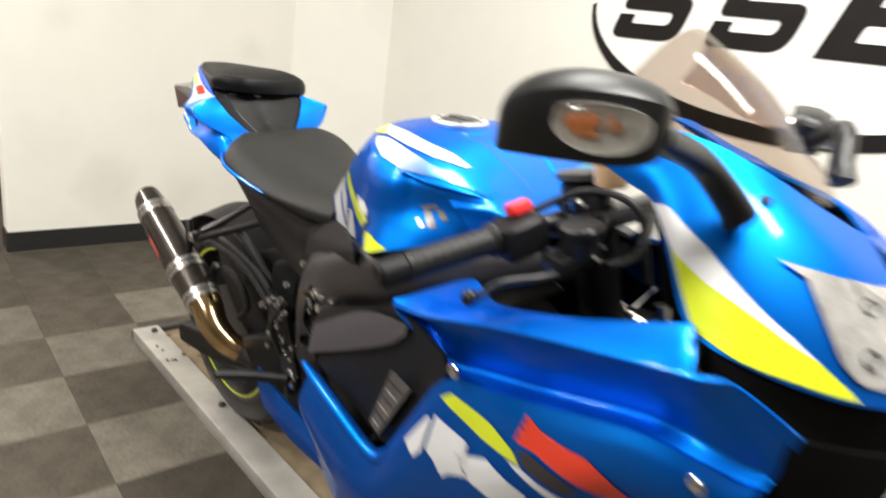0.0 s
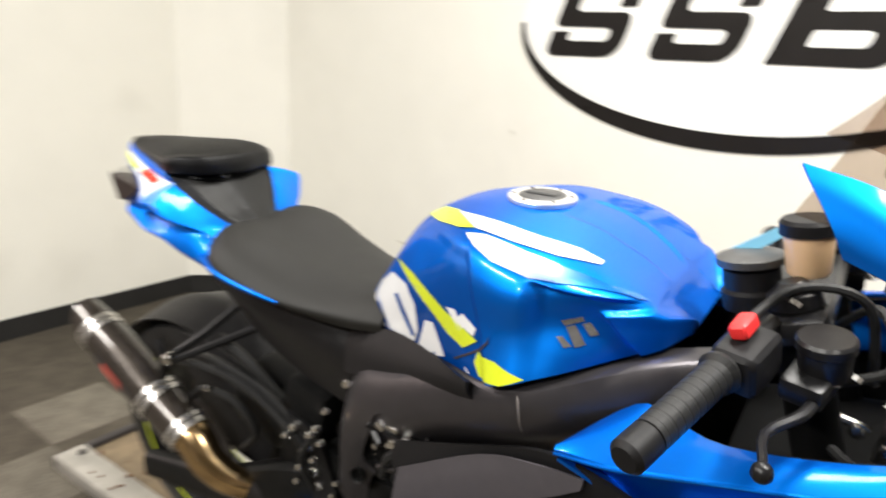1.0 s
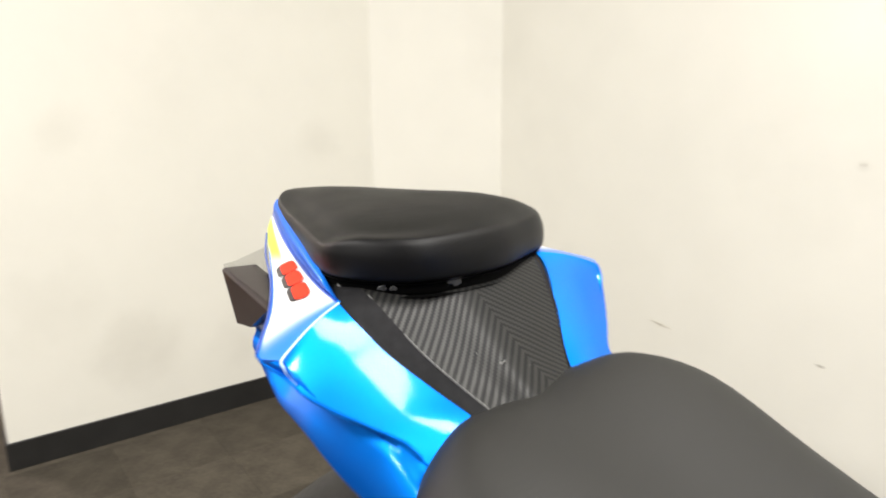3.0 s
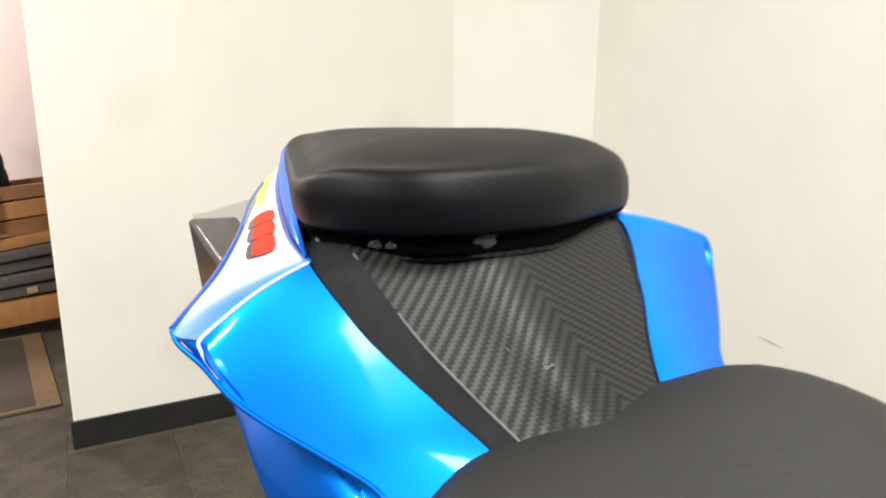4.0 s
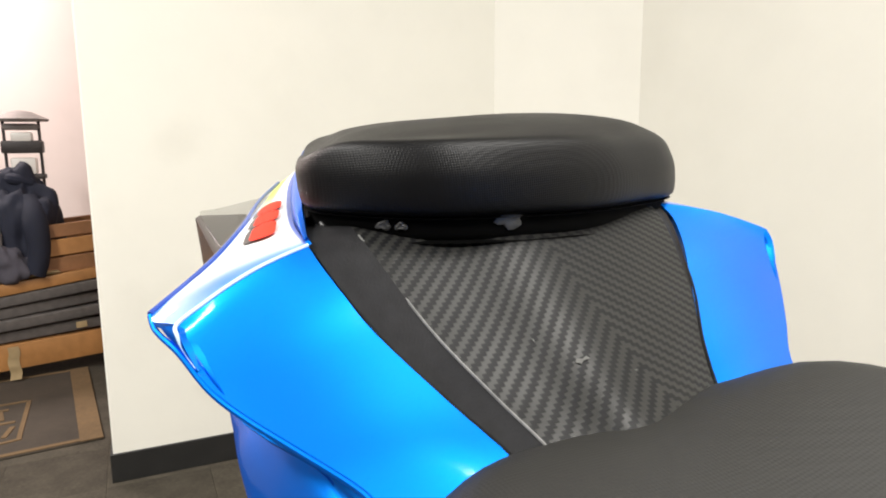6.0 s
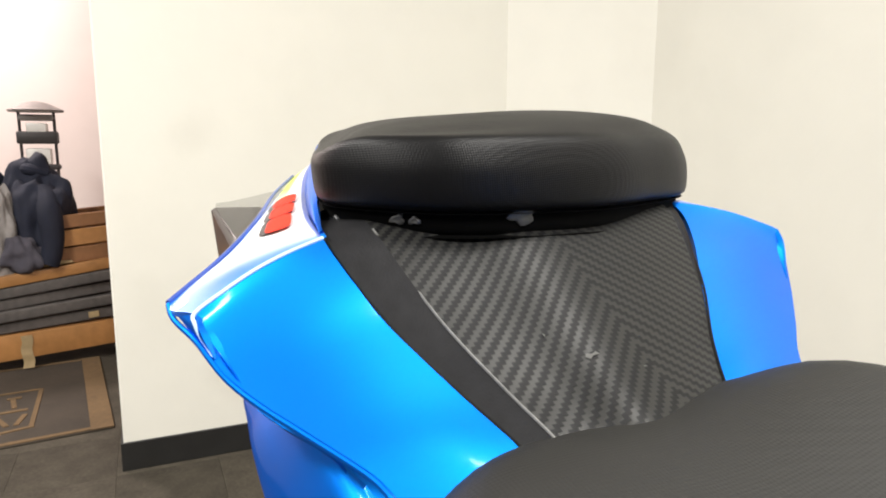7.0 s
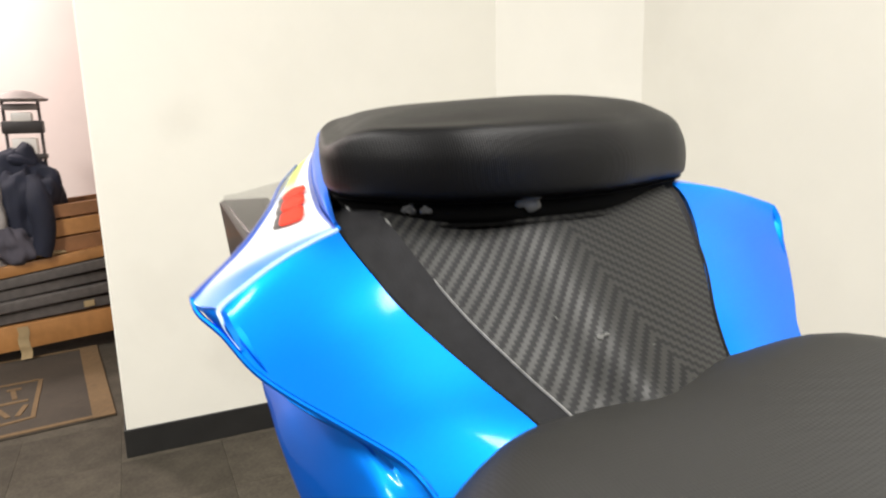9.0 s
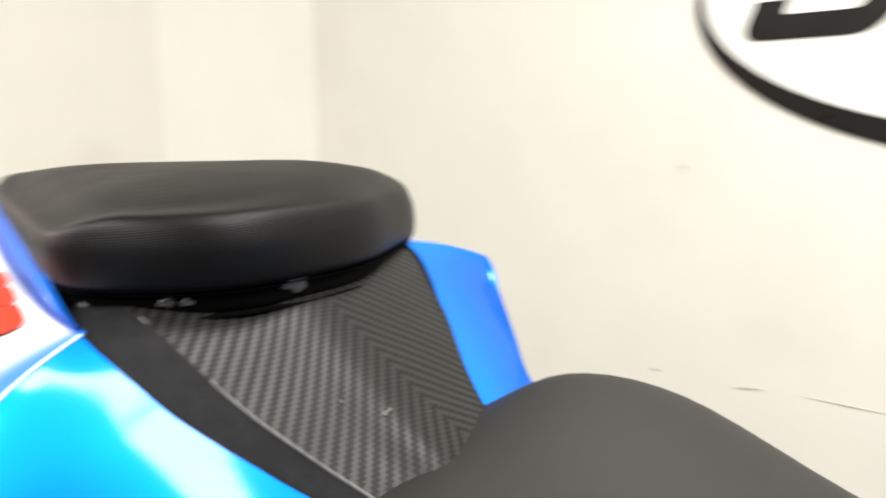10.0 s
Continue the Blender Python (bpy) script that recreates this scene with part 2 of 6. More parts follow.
def wall_material(name, col, spots=()):
    """Old painted wall with soft smudges; spots holds (x, y, z, radius, weight)."""
    m = mat(name, col, 0.6, var=0.03, scale=6, bump=0.12, bscale=60)
    nt, b = nodes_of(m)
    tc = nt.nodes.new("ShaderNodeTexCoord")
    n = nt.nodes.new("ShaderNodeTexNoise")
    n.inputs["Scale"].default_value = 2.3
    n.inputs["Detail"].default_value = 5
    nt.links.new(tc.outputs["Object"], n.inputs["Vector"])
    r = nt.nodes.new("ShaderNodeMapRange")
    r.inputs["From Min"].default_value, r.inputs["From Max"].default_value = 0.56, 0.8
    r.inputs["To Min"].default_value, r.inputs["To Max"].default_value = 0.0, 0.12
    nt.links.new(n.outputs["Fac"], r.inputs["Value"])
    mix = nt.nodes.new("ShaderNodeMix")
    mix.data_type = "RGBA"
    mix.inputs["B"].default_value = (0.45, 0.42, 0.36, 1)
    nt.links.new(b.inputs["Base Color"].links[0].from_socket, mix.inputs["A"])
    fac = r.outputs["Result"]
    if spots:
        fine = nt.nodes.new("ShaderNodeTexNoise")
        fine.inputs["Scale"].default_value = 9
        fine.inputs["Detail"].default_value = 4
        nt.links.new(tc.outputs["Object"], fine.inputs["Vector"])
        ragged = math_node(nt, "SUBTRACT", math_node(nt, "MULTIPLY", fine.outputs["Fac"], 1.0), 0.5)
    for x, y, z, rad, wt in spots:
        away = nt.nodes.new("ShaderNodeVectorMath")
        away.operation = "DISTANCE"
        nt.links.new(tc.outputs["Object"], away.inputs[0])
        away.inputs[1].default_value = (x, y, z)
        near = nt.nodes.new("ShaderNodeMapRange")
        near.interpolation_type = "SMOOTHSTEP"
        near.inputs["From Min"].default_value, near.inputs["From Max"].default_value = 1.0, 0.0
        near.inputs["To Max"].default_value = wt
        nt.links.new(math_node(nt, "ADD", math_node(nt, "DIVIDE", away.outputs["Value"], rad), ragged), near.inputs["Value"])
        fac = math_node(nt, "MAXIMUM", fac, near.outputs["Result"])
    nt.links.new(fac, mix.inputs["Factor"])
    nt.links.new(mix.outputs["Result"], b.inputs["Base Color"])
    return m


def tail_paint():
    """White paint that runs into blue at the crease and along the seat, lime at its outer tip."""
    m = mat("tail_paint", (0.78, 0.79, 0.8), 0.35, coat=0.35, var=0.03, scale=200)
    nt, b = nodes_of(m)
    uv = nt.nodes.new("ShaderNodeUVMap")
    sep = nt.nodes.new("ShaderNodeSeparateXYZ")
    nt.links.new(uv.outputs["UV"], sep.inputs[0])
    u, v = sep.outputs["X"], sep.outputs["Y"]

    def step(val, a, z):
        n = nt.nodes.new("ShaderNodeMapRange")
        n.interpolation_type = "SMOOTHSTEP"
        n.inputs["From Min"].default_value, n.inputs["From Max"].default_value = a, z
        nt.links.new(val, n.inputs["Value"])
        return n.outputs["Result"]

    def over(base, fac, col):
        n = nt.nodes.new("ShaderNodeMix")
        n.data_type = "RGBA"
        nt.links.new(base, n.inputs["A"])
        n.inputs["B"].default_value = (*col, 1)
        nt.links.new(fac, n.inputs["Factor"])
        return n.outputs["Result"]
    band = math_node(nt, "ADD", math_node(nt, "MULTIPLY", u, 0.3), v)
    lime = math_node(nt, "MULTIPLY", step(v, 0.45, 0.65), step(u, 0.74, 0.58))
    col = over(b.inputs["Base Color"].links[0].from_socket, lime, (0.62, 0.72, 0.02))
    col = over(col, step(u, 0.955, 1.012), (0.02, 0.16, 0.72))
    edge = step(band, 0.34, 0.30)
    col = over(col, edge, (0.05, 0.10, 0.42))
    col = over(col, math_node(nt, "MULTIPLY", step(v, 0.92, 0.97), step(u, 0.5, 0.62)), (0.03, 0.17, 0.66))
    nt.links.new(col, b.inputs["Base Color"])
    return m


def pearl_paint(name, ground, flake):
    """Royal blue ground coat with brighter metal flake in it, under a clear coat."""
    m = mat(name, ground, 0.5, metal=0.0, coat=0.55, var=0.04, scale=700, Coat_Roughness=0.09, Coat_IOR=1.36, Specular_IOR_Level=0.05)
    nt, b = nodes_of(m)
    gl = nt.nodes.new("ShaderNodeBsdfPrincipled")
    gl.inputs["Base Color"].default_value = (*flake, 1)
    gl.inputs["Metallic"].default_value = 1.0
    gl.inputs["Specular Tint"].default_value = (0.0, 0.25, 0.9, 1)
    gl.inputs["Roughness"].default_value = 0.47
    gl.inputs["Coat Weight"].default_value = 0.55
    gl.inputs["Coat Roughness"].default_value = 0.09
    gl.inputs["Coat IOR"].default_value = 1.36
    mx = nt.nodes.new("ShaderNodeMixShader")
    mx.inputs[0].default_value = 0.55
    nt.links.new(b.outputs[0], mx.inputs[1])
    nt.links.new(gl.outputs[0], mx.inputs[2])
    nt.links.new(mx.outputs[0], nt.nodes["Material Output"].inputs["Surface"])
    return m


M_BLUE = pearl_paint("blue_pearl_paint", (0.0, 0.024, 0.22), (0.0, 0.265, 0.95))
M_WHITE = mat("white_paint", (0.78, 0.79, 0.8), 0.3, coat=1.0, var=0.03, scale=200)
M_BLUEEDGE = mat("blue_edge_paint", (0.03, 0.07, 0.32), 0.3, coat=0.6, var=0.03, scale=200)
# pale blue that paints in the highlight along the tail's crease
M_EDGEGLINT = mat("edge_glint_paint", (0.52, 0.72, 0.92), 0.3, coat=0.6, var=0.03, scale=200)
M_TAILPAINT = tail_paint()
M_FLASH = mat("fading_white_paint", (0.78, 0.79, 0.8), 0.3, coat=1.0, var=0.03, scale=200)


def fade_forward(m, x0, x1):
    """White that runs out into blue pearl along the bike."""
    nt, b = nodes_of(m)
    tc = nt.nodes.new("ShaderNodeTexCoord")
    sep = nt.nodes.new("ShaderNodeSeparateXYZ")
    nt.links.new(tc.outputs["Object"], sep.inputs[0])
    r = nt.nodes.new("ShaderNodeMapRange")
    r.interpolation_type = "SMOOTHSTEP"
    r.inputs["From Min"].default_value, r.inputs["From Max"].default_value = x0, x1
    nt.links.new(sep.outputs["X"], r.inputs["Value"])
    mix = nt.nodes.new("ShaderNodeMix")
    mix.data_type = "RGBA"
    nt.links.new(b.inputs["Base Color"].links[0].from_socket, mix.inputs["A"])
    mix.inputs["B"].default_value = (0.0, 0.205, 0.74, 1)
    nt.links.new(r.outputs["Result"], mix.inputs["Factor"])
    nt.links.new(mix.outputs["Result"], b.inputs["Base Color"])
    nt.links.new(math_node(nt, "MULTIPLY", r.outputs["Result"], 0.8), b.inputs["Metallic"])


fade_forward(M_FLASH, 0.69, 0.81)
M_LIME = mat("lime_paint", (0.62, 0.72, 0.02), 0.3, coat=1.0, var=0.03, scale=200)
M_REDPRINT = mat("red_print", (0.66, 0.04, 0.02), 0.6, var=0.06, scale=80, Specular_IOR_Level=0.1)
M_RED = mat("red_print", (0.75, 0.05, 0.02), 0.35, coat=0.5, var=0.05)
M_REDLABEL = mat("faded_red_print", (0.42, 0.06, 0.045), 0.35, coat=0.5, var=0.5, scale=150)
M_RED_SW = mat("red_plastic", (0.72, 0.03, 0.03), 0.4, var=0.05)
M_DARKPRINT = mat("dark_print", (0.04, 0.035, 0.035), 0.4)
M_BLACKPAINT = mat("satin_black_paint", (0.007, 0.0068, 0.0075), 0.34, var=0.12, scale=60, bump=0.06, bscale=400, Specular_IOR_Level=0.38)
M_FRAMEFOOT = mat("grey_frame_foot", (0.06, 0.055, 0.062), 0.42, var=0.15, scale=60, bump=0.08, bscale=500)
M_FRAME = mat("anodised_frame", (0.060, 0.056, 0.060), 0.33, metal=0.6, var=0.12, scale=50, bump=0.05, bscale=500, Specular_IOR_Level=0.3)
M_PLASTIC = mat("black_plastic", (0.008, 0.0077, 0.0083), 0.48, var=0.15, scale=80, bump=0.12, bscale=700, Specular_IOR_Level=0.22)
M_WING = mat("smoked_wing_plastic", (0.03, 0.022, 0.022), 0.3, coat=0.4)
M_GLOSSBLACK = mat("gloss_black_plastic", (0.002, 0.002, 0.002), 0.45, var=0.1, scale=60, Specular_IOR_Level=0.12)
# near black that puts the shade of hollows into the plastic's colour
M_DEEP = mat("shade_black_plastic", (0.003, 0.003, 0.003), 0.7, var=0.2, scale=50, Specular_IOR_Level=0.1)
M_PLATE = mat("matt_black_plate", (0.0015, 0.0015, 0.0015), 0.8, var=0.2, scale=50, Specular_IOR_Level=0.05)
M_RUBBER = mat("rubber", (0.012, 0.012, 0.012), 0.5, var=0.15, scale=90, bump=0.2, bscale=500, Specular_IOR_Level=0.3)
M_CHROME = mat("chrome", (0.8, 0.79, 0.77), 0.12, metal=1.0, var=0.05, scale=40)
M_BADGE = mat("bright_badge", (0.5, 0.49, 0.48), 0.25, metal=0.9, var=0.3, scale=150)
M_SATIN = mat("satin_ring", (0.72, 0.71, 0.69), 0.35, metal=0.6, var=0.05)
M_DULL = mat("dull_steel", (0.10, 0.10, 0.10), 0.5, metal=0.7, var=0.3, scale=300)
M_FILM = mat("plain_black_film", (0.009, 0.009, 0.010), 0.52, var=0.5, scale=120, bump=0.15, bscale=900, Specular_IOR_Level=0.16)
M_FILMLINE = mat("rubbed_film", (0.12, 0.12, 0.115), 0.5, var=0.5, scale=250)
M_STEEL = mat("steel", (0.68, 0.66, 0.63), 0.2, metal=1.0, var=0.15, scale=60)
M_BAND = mat("polished_band", (0.6, 0.58, 0.55), 0.28, metal=0.9, var=0.15, scale=120)
M_HEAT = mat("heat_tinted_steel", (0.62, 0.43, 0.22), 0.18, metal=1.0, var=0.25, scale=18)
M_CARBON_TUBE = mat("carbon_tube", (0.05, 0.041, 0.034), 0.3, metal=0.55, coat=0.8, var=0.3, scale=140)
M_ENGINE = mat("engine_black", (0.008, 0.008, 0.008), 0.4, var=0.2, scale=60, bump=0.15, bscale=300, Specular_IOR_Level=0.12)
M_CARBON = carbon_material()
M_PILLION = vinyl_material("pillion_vinyl", (0.003, 0.003, 0.0034), 0.0011, 0.2, 0.43)
M_SEAT = vinyl_material("seat_vinyl", (0.018, 0.0175, 0.016), 0.0016, 0.28, 0.58)
M_SCREEN = glass_material("smoked_screen", (0.78, 0.72, 0.67), 0.06)
M_CLEAR = glass_material("clear_lens", (0.86, 0.86, 0.86), 0.1)
M_FLUID = mat("amber_fluid", (0.75, 0.5, 0.28), 0.35, var=0.08)
M_AMBER = mat("amber_bulb", (0.8, 0.25, 0.06), 0.3, var=0.1)
M_HEADLAMP = mat("headlamp_facets", (0.46, 0.45, 0.43), 0.2, metal=0.5, coat=1.0, var=0.85, scale=28, bump=1.0, bscale=60)
M_SIGNAL = mat("signal_lens", (0.5, 0.49, 0.46), 0.2, coat=1.0, var=0.2, scale=120, bump=0.6, bscale=90)
M_HOUSING = mat("mirror_plastic", (0.010, 0.0105, 0.0105), 0.4, var=0.15, scale=60, bump=0.06, bscale=600, Specular_IOR_Level=0.36)
M_LENS = glass_material("ribbed_lens", (0.9, 0.9, 0.88), 0.12, ribs=260)
M_TAG = mat("tag_card", (0.22, 0.58, 0.8), 0.6, var=0.05)
M_WALLGREY = wall_material("grey_wall_paint", (0.5, 0.48, 0.45))
SMUDGES = [(-1.926, 0.840, 0.985, 0.13, 0.16), (-1.926, 0.120, 0.330, 0.2, 0.25), (-1.926, -0.026, 1.060, 0.11, 0.15), (-1.926, -0.110, 0.500, 0.22, 0.14), (-0.252, 1.448, 0.984, 0.025, 0.3), (-1.926, 0.490, 0.250, 0.16, 0.16)]
M_WALL = wall_material("cream_wall_paint", (0.79, 0.77, 0.70), SMUDGES)
M_WALLPINK = wall_material("pinkish_wall_paint", (0.78, 0.68, 0.64))
M_BASE = mat("black_baseboard_vinyl", (0.013, 0.0125, 0.012), 0.55, var=0.25, scale=20, stain=0.1)
M_INK = mat("black_wall_vinyl", (0.014, 0.012, 0.011), 0.3, var=0.1, scale=12, Specular_IOR_Level=0.25)
M_LOGOWHITE = mat("white_wall_vinyl", (0.83, 0.82, 0.78), 0.35, var=0.02)
M_TILE_L = carpet_material("floor_tile_light", (0.125, 0.112, 0.09))
M_TILE_D = carpet_material("floor_tile_dark", (0.066, 0.057, 0.044))
M_JOINT = mat("floor_joint", (0.06, 0.053, 0.044), 0.9)
M_CEIL = mat("ceiling_tile", (0.58, 0.57, 0.54), 0.9, bump=0.3, bscale=120)
M_RAMP = mat("worn_steel_ramp", (0.5, 0.48, 0.44), 0.42, metal=0.55, var=0.18, scale=14, stain=0.15, bump=0.05)
M_PLY = mat("worn_plywood", (0.2, 0.15, 0.09), 0.75, var=0.3, scale=18, stain=0.2)
M_WOOD = mat("orange_wood", (0.36, 0.17, 0.055), 0.45, var=0.25, scale=22)
M_WOODD = mat("brown_wood", (0.22, 0.1, 0.04), 0.5, var=0.25, scale=22)
M_GREYBOARD = mat("grey_board", (0.085, 0.075, 0.07), 0.85, var=0.4, scale=30)
M_NAVY = mat("navy_cloth", (0.007, 0.009, 0.022), 0.85, var=0.25, scale=40, bump=0.3, bscale=500)
M_GREYCLOTH = mat("grey_cloth", (0.28, 0.26, 0.25), 0.9, var=0.2, scale=40, bump=0.3, bscale=500)
M_DARKCLOTH = mat("dark_cloth", (0.06, 0.055, 0.07), 0.9, var=0.2, scale=40, bump=0.3, bscale=500)
M_GREYMETAL = mat("grey_metal", (0.22, 0.2, 0.19), 0.5, metal=0.3, var=0.2)
M_IRON = mat("dark_iron", (0.05, 0.045, 0.045), 0.5, metal=0.4, var=0.2)
M_RUG = mat("dark_rug", (0.045, 0.034, 0.024), 0.95, var=0.25, scale=50, bump=0.5, bscale=300)
M_RUGB = mat("tan_rug_border", (0.13, 0.08, 0.036), 0.95, var=0.25, scale=50, bump=0.5, bscale=300)
M_SCUFF = mat("scuff_mark", (0.44, 0.41, 0.35), 0.7, var=0.3, scale=60)
M_PALESCUFF = mat("pale_scuff", (0.075, 0.075, 0.07), 0.7, var=0.4, scale=300)
M_CRUMB = mat("rusty_crumb", (0.12, 0.06, 0.03), 0.9, var=0.3, scale=90)
M_CARD = mat("tan_card", (0.34, 0.25, 0.13), 0.7, var=0.2, scale=40)
M_PANEL = mat("lamp_frame_metal", (0.7, 0.7, 0.68), 0.5)

# ---------------- room ----------------
XB, YL = -1.926, 1.448          # back wall and logo wall
XD, YD = -1.558, 1.079          # where the slanting wall piece meets them
WE = -0.283                     # free end of the back wall
HC = 3.0


def wall(name, lo, hi, material, label):
    bm = bmesh.new()
    c = [(a + b) / 2 for a, b in zip(lo, hi)]
    block(bm, [b - a for a, b in zip(lo, hi)], Matrix.Translation(c))
    return tagged(part(name, bm, material, None, label, smooth=False), label, "wall", kind="structure")


def back_wall():
    """The wall behind the tail, with a slightly worn free end."""
    bm = bmesh.new()
    out = [(XB, YD, 0), (XB, WE + 0.006, 0), (XB - 0.006, WE, 0), (XB - 0.114, WE, 0), (XB - 0.12, WE + 0.006, 0), (XB - 0.12, YD + 0.05, 0)]
    prism(bm, out, (0, 0, HC))
    return tagged(part("wall_back", bm, M_WALL, None, smooth=False), "cream painted wall with smudges and a worn free end", "wall", kind="structure")


def corner_wall():
    """The piece that runs slanting across the corner."""
    bm = bmesh.new()
    prism(bm, [(XB, YD, 0), (XB - 0.12, YD + 0.05, 0), (XD - 0.05, YL + 0.12, 0), (XD, YL, 0)], (0, 0, HC))
    return tagged(part("wall_corner", bm, M_WALL, None, smooth=False), "cream painted wall piece slanting across the corner", "wall", kind="structure")


corner_wall()
back_wall()
logo_wall = wall("wall_logo", (XD, YL, 0), (6.0, YL + 0.12, HC), M_WALL, "cream painted wall that carries a large black sign")
# unseen walls added to the east and south, to set reflections and bounce
wall("wall_east", (6.0, -8.0, 0), (6.12, YL + 0.12, HC), M_WALLGREY, "plain grey wall added out of view")
wall("wall_south", (-5.12, -8.12, 0), (6.12, -8.0, HC), M_WALLGREY, "plain grey side wall added out of view")
wall("wall_far", (-5.12, -8.0, 0), (-5.0, YL, HC), M_WALLPINK, "pinkish white wall of the room beyond")
wall("wall_far_side", (-5.0, YL, 0), (XD - 0.05, YL + 0.12, HC), M_WALLPINK, "pinkish white side wall of the room beyond")
# unseen ceiling, its grey set for bounce light
bm = bmesh.new()
block(bm, (11.3, 9.9, 0.1), Matrix.Translation((0.5, -3.19, HC + 0.05)))
tagged(part("ceiling", bm, M_CEIL, None, smooth=False), "dull grey panel ceiling added out of view", "ceiling", kind="structure")
# frames for the unseen lamps, their places assumed
for lx, ly, sx, sy, power in LAMPS:
    th = thing("ceiling_light", pose(lx, ly, HC), "white framed ceiling light panel added out of view", "light", "ceiling lights")
    bm = bmesh.new()
    for dx, dy, wx, wy in ((0, sy / 2 + 0.02, sx + 0.1, 0.04), (0, -sy / 2 - 0.02, sx + 0.1, 0.04), (sx / 2 + 0.025, 0, 0.05, sy), (-sx / 2 - 0.025, 0, 0.05, sy)):
        block(bm, (wx, wy, 0.06), Matrix.Translation((dx, dy, -0.03)))
    part("frame", bm, M_PANEL, th, smooth=False)

# floor: one slab under laid square tiles
bm = bmesh.new()
block(bm, (11.3, 9.9, 0.06), Matrix.Translation((0.5, -3.19, -0.038)))
floor = tagged(part("floor", bm, M_JOINT, None, smooth=False), "grey brown floor of square interlocking tiles", "floor", kind="structure")


def baseboard(name, size, at, label):
    bm = bmesh.new()
    block(bm, size, Matrix.Translation(at), 0.002, 1)
    return tagged(part(name, bm, M_BASE, None, smooth=False), label, "baseboard", kind="structure")


HB = 0.0945
baseboard("baseboard", (0.008, YD - WE + 0.004, HB), (XB + 0.004, (YD + WE) / 2 - 0.006, HB / 2), "scuffed black vinyl baseboard along the wall")
baseboard("baseboard", (0.12, 0.008, HB), (XB - 0.06, WE - 0.004, HB / 2), "scuffed black vinyl baseboard on the wall's end")
baseboard("baseboard", (6.0 - XD, 0.008, HB), ((6.0 + XD) / 2, YL - 0.004, HB / 2), "scuffed black vinyl baseboard along the wall")
bm = bmesh.new()
ln = math.hypot(XD - XB, YL - YD)
block(bm, (ln + 0.004, 0.008, HB), Matrix.Translation(((XD + XB) / 2 + 0.0028, (YL + YD) / 2 - 0.0028, HB / 2)) @ pose(0, 0, 0, 0, 0, math.degrees(math.atan2(YL - YD, XD - XB))), 0.002, 1)
tagged(part("baseboard", bm, M_BASE, None, smooth=False), "scuffed black vinyl baseboard across the corner", "baseboard", kind="structure")


# ---------------- sign on the logo wall ----------------
sign = thing("wall_sign", pose(0, YL, 0), "large black and white vinyl sign on the cream wall", "sign")


def flat(name, outline, material, lift, label=""):
    """A thin vinyl sheet on the logo wall, given by x and z."""
    bm = bmesh.new()
    prism(bm, [(x, -lift, z) for x, z in outline], (0, -0.0015, 0))
    return part(name, bm, material, sign, label, smooth=False)


EX, EZ, EA, EB = 0.5114, 1.3798, 0.7554, 0.3731


def crescent():
    """The thick lower rim of the sign's ellipse, thin at its ends."""
    outer, inner = [], []
    for i in range(61):
        a = math.pi + math.pi * i / 60
        outer.append((EX + EA * math.cos(a), EZ + EB * math.sin(a)))
        inner.append((EX + 0.006 + (EA - 0.010) * math.cos(a), EZ + 0.008 + (EB - 0.046) * math.sin(a)))
    bm = bmesh.new()
    for i in range(60):
        q = [outer[i], outer[i + 1], inner[i + 1], inner[i]]
        bm.faces.new([bm.verts.new((x, -0.0045, z)) for x, z in q])
    bmesh.ops.remove_doubles(bm, verts=bm.verts[:], dist=1e-5)
    bmesh.ops.recalc_face_normals(bm, faces=bm.faces[:])
    thick(bm, 0.0012)
    return part("rim", bm, M_INK, sign, "black crescent rim", smooth=False)


flat("field", [(EX + EA * math.cos(a), EZ + EB * math.sin(a)) for a in [2 * math.pi * i / 96 for i in range(96)]], M_LOGOWHITE, 0.0, "white oval field")
crescent()


def rounded(pts, r, n=5):
    """A polygon with all its corners rounded alike."""
    return eased([(x, z, r) for x, z in pts], n)


def eased(pts, n=6):
    """A polygon of (x, z, radius) with its corners rounded."""
    out = []
    m = len(pts)
    for i in range(m):
        p, a, b = (Vector(q[:2]) for q in (pts[i], pts[i - 1], pts[(i + 1) % m]))
        rr = min(pts[i][2], (a - p).length * 0.49, (b - p).length * 0.49)
        s, e = p + (a - p).normalized() * rr, p + (b - p).normalized() * rr
        for k in range(n + 1):
            t = k / n
            q = s * (1 - t) ** 2 + p * 2 * t * (1 - t) + e * t * t
            out.append((q.x, q.y))
    return out


def glyph(name, x0, w, pts, material, lift, label):
    """One slanted flat shape of the sign from (u, z, radius) corners."""
    flat(name, eased([(x0 + u * w + (v - 1.277) * 0.36, v, r) for u, v, r in pts]), material, lift, label)


WINDING = [(0.0, 1.3559, 0.0037), (0.23, 1.3559, 0.0037), (0.23, 1.3255, 0.0184), (0.78, 1.3255, 0.0221), (0.78, 1.3706, 0.0221), (0.0, 1.3743, 0.0276), (0.0, 1.5185, 0.0460), (0.98, 1.5185, 0.0460),
           (0.98, 1.4377, 0.0037), (0.76, 1.4377, 0.0037), (0.76, 1.4680, 0.0184), (0.22, 1.4680, 0.0221), (0.22, 1.4220, 0.0221), (0.98, 1.4193, 0.0414), (1.0, 1.2750, 0.0689), (0.0, 1.2750, 0.0414)]
for x0 in (-0.139, 0.236):
    glyph("winding_block", x0, 0.276, WINDING, M_INK, 0.003, "slanted winding black block")
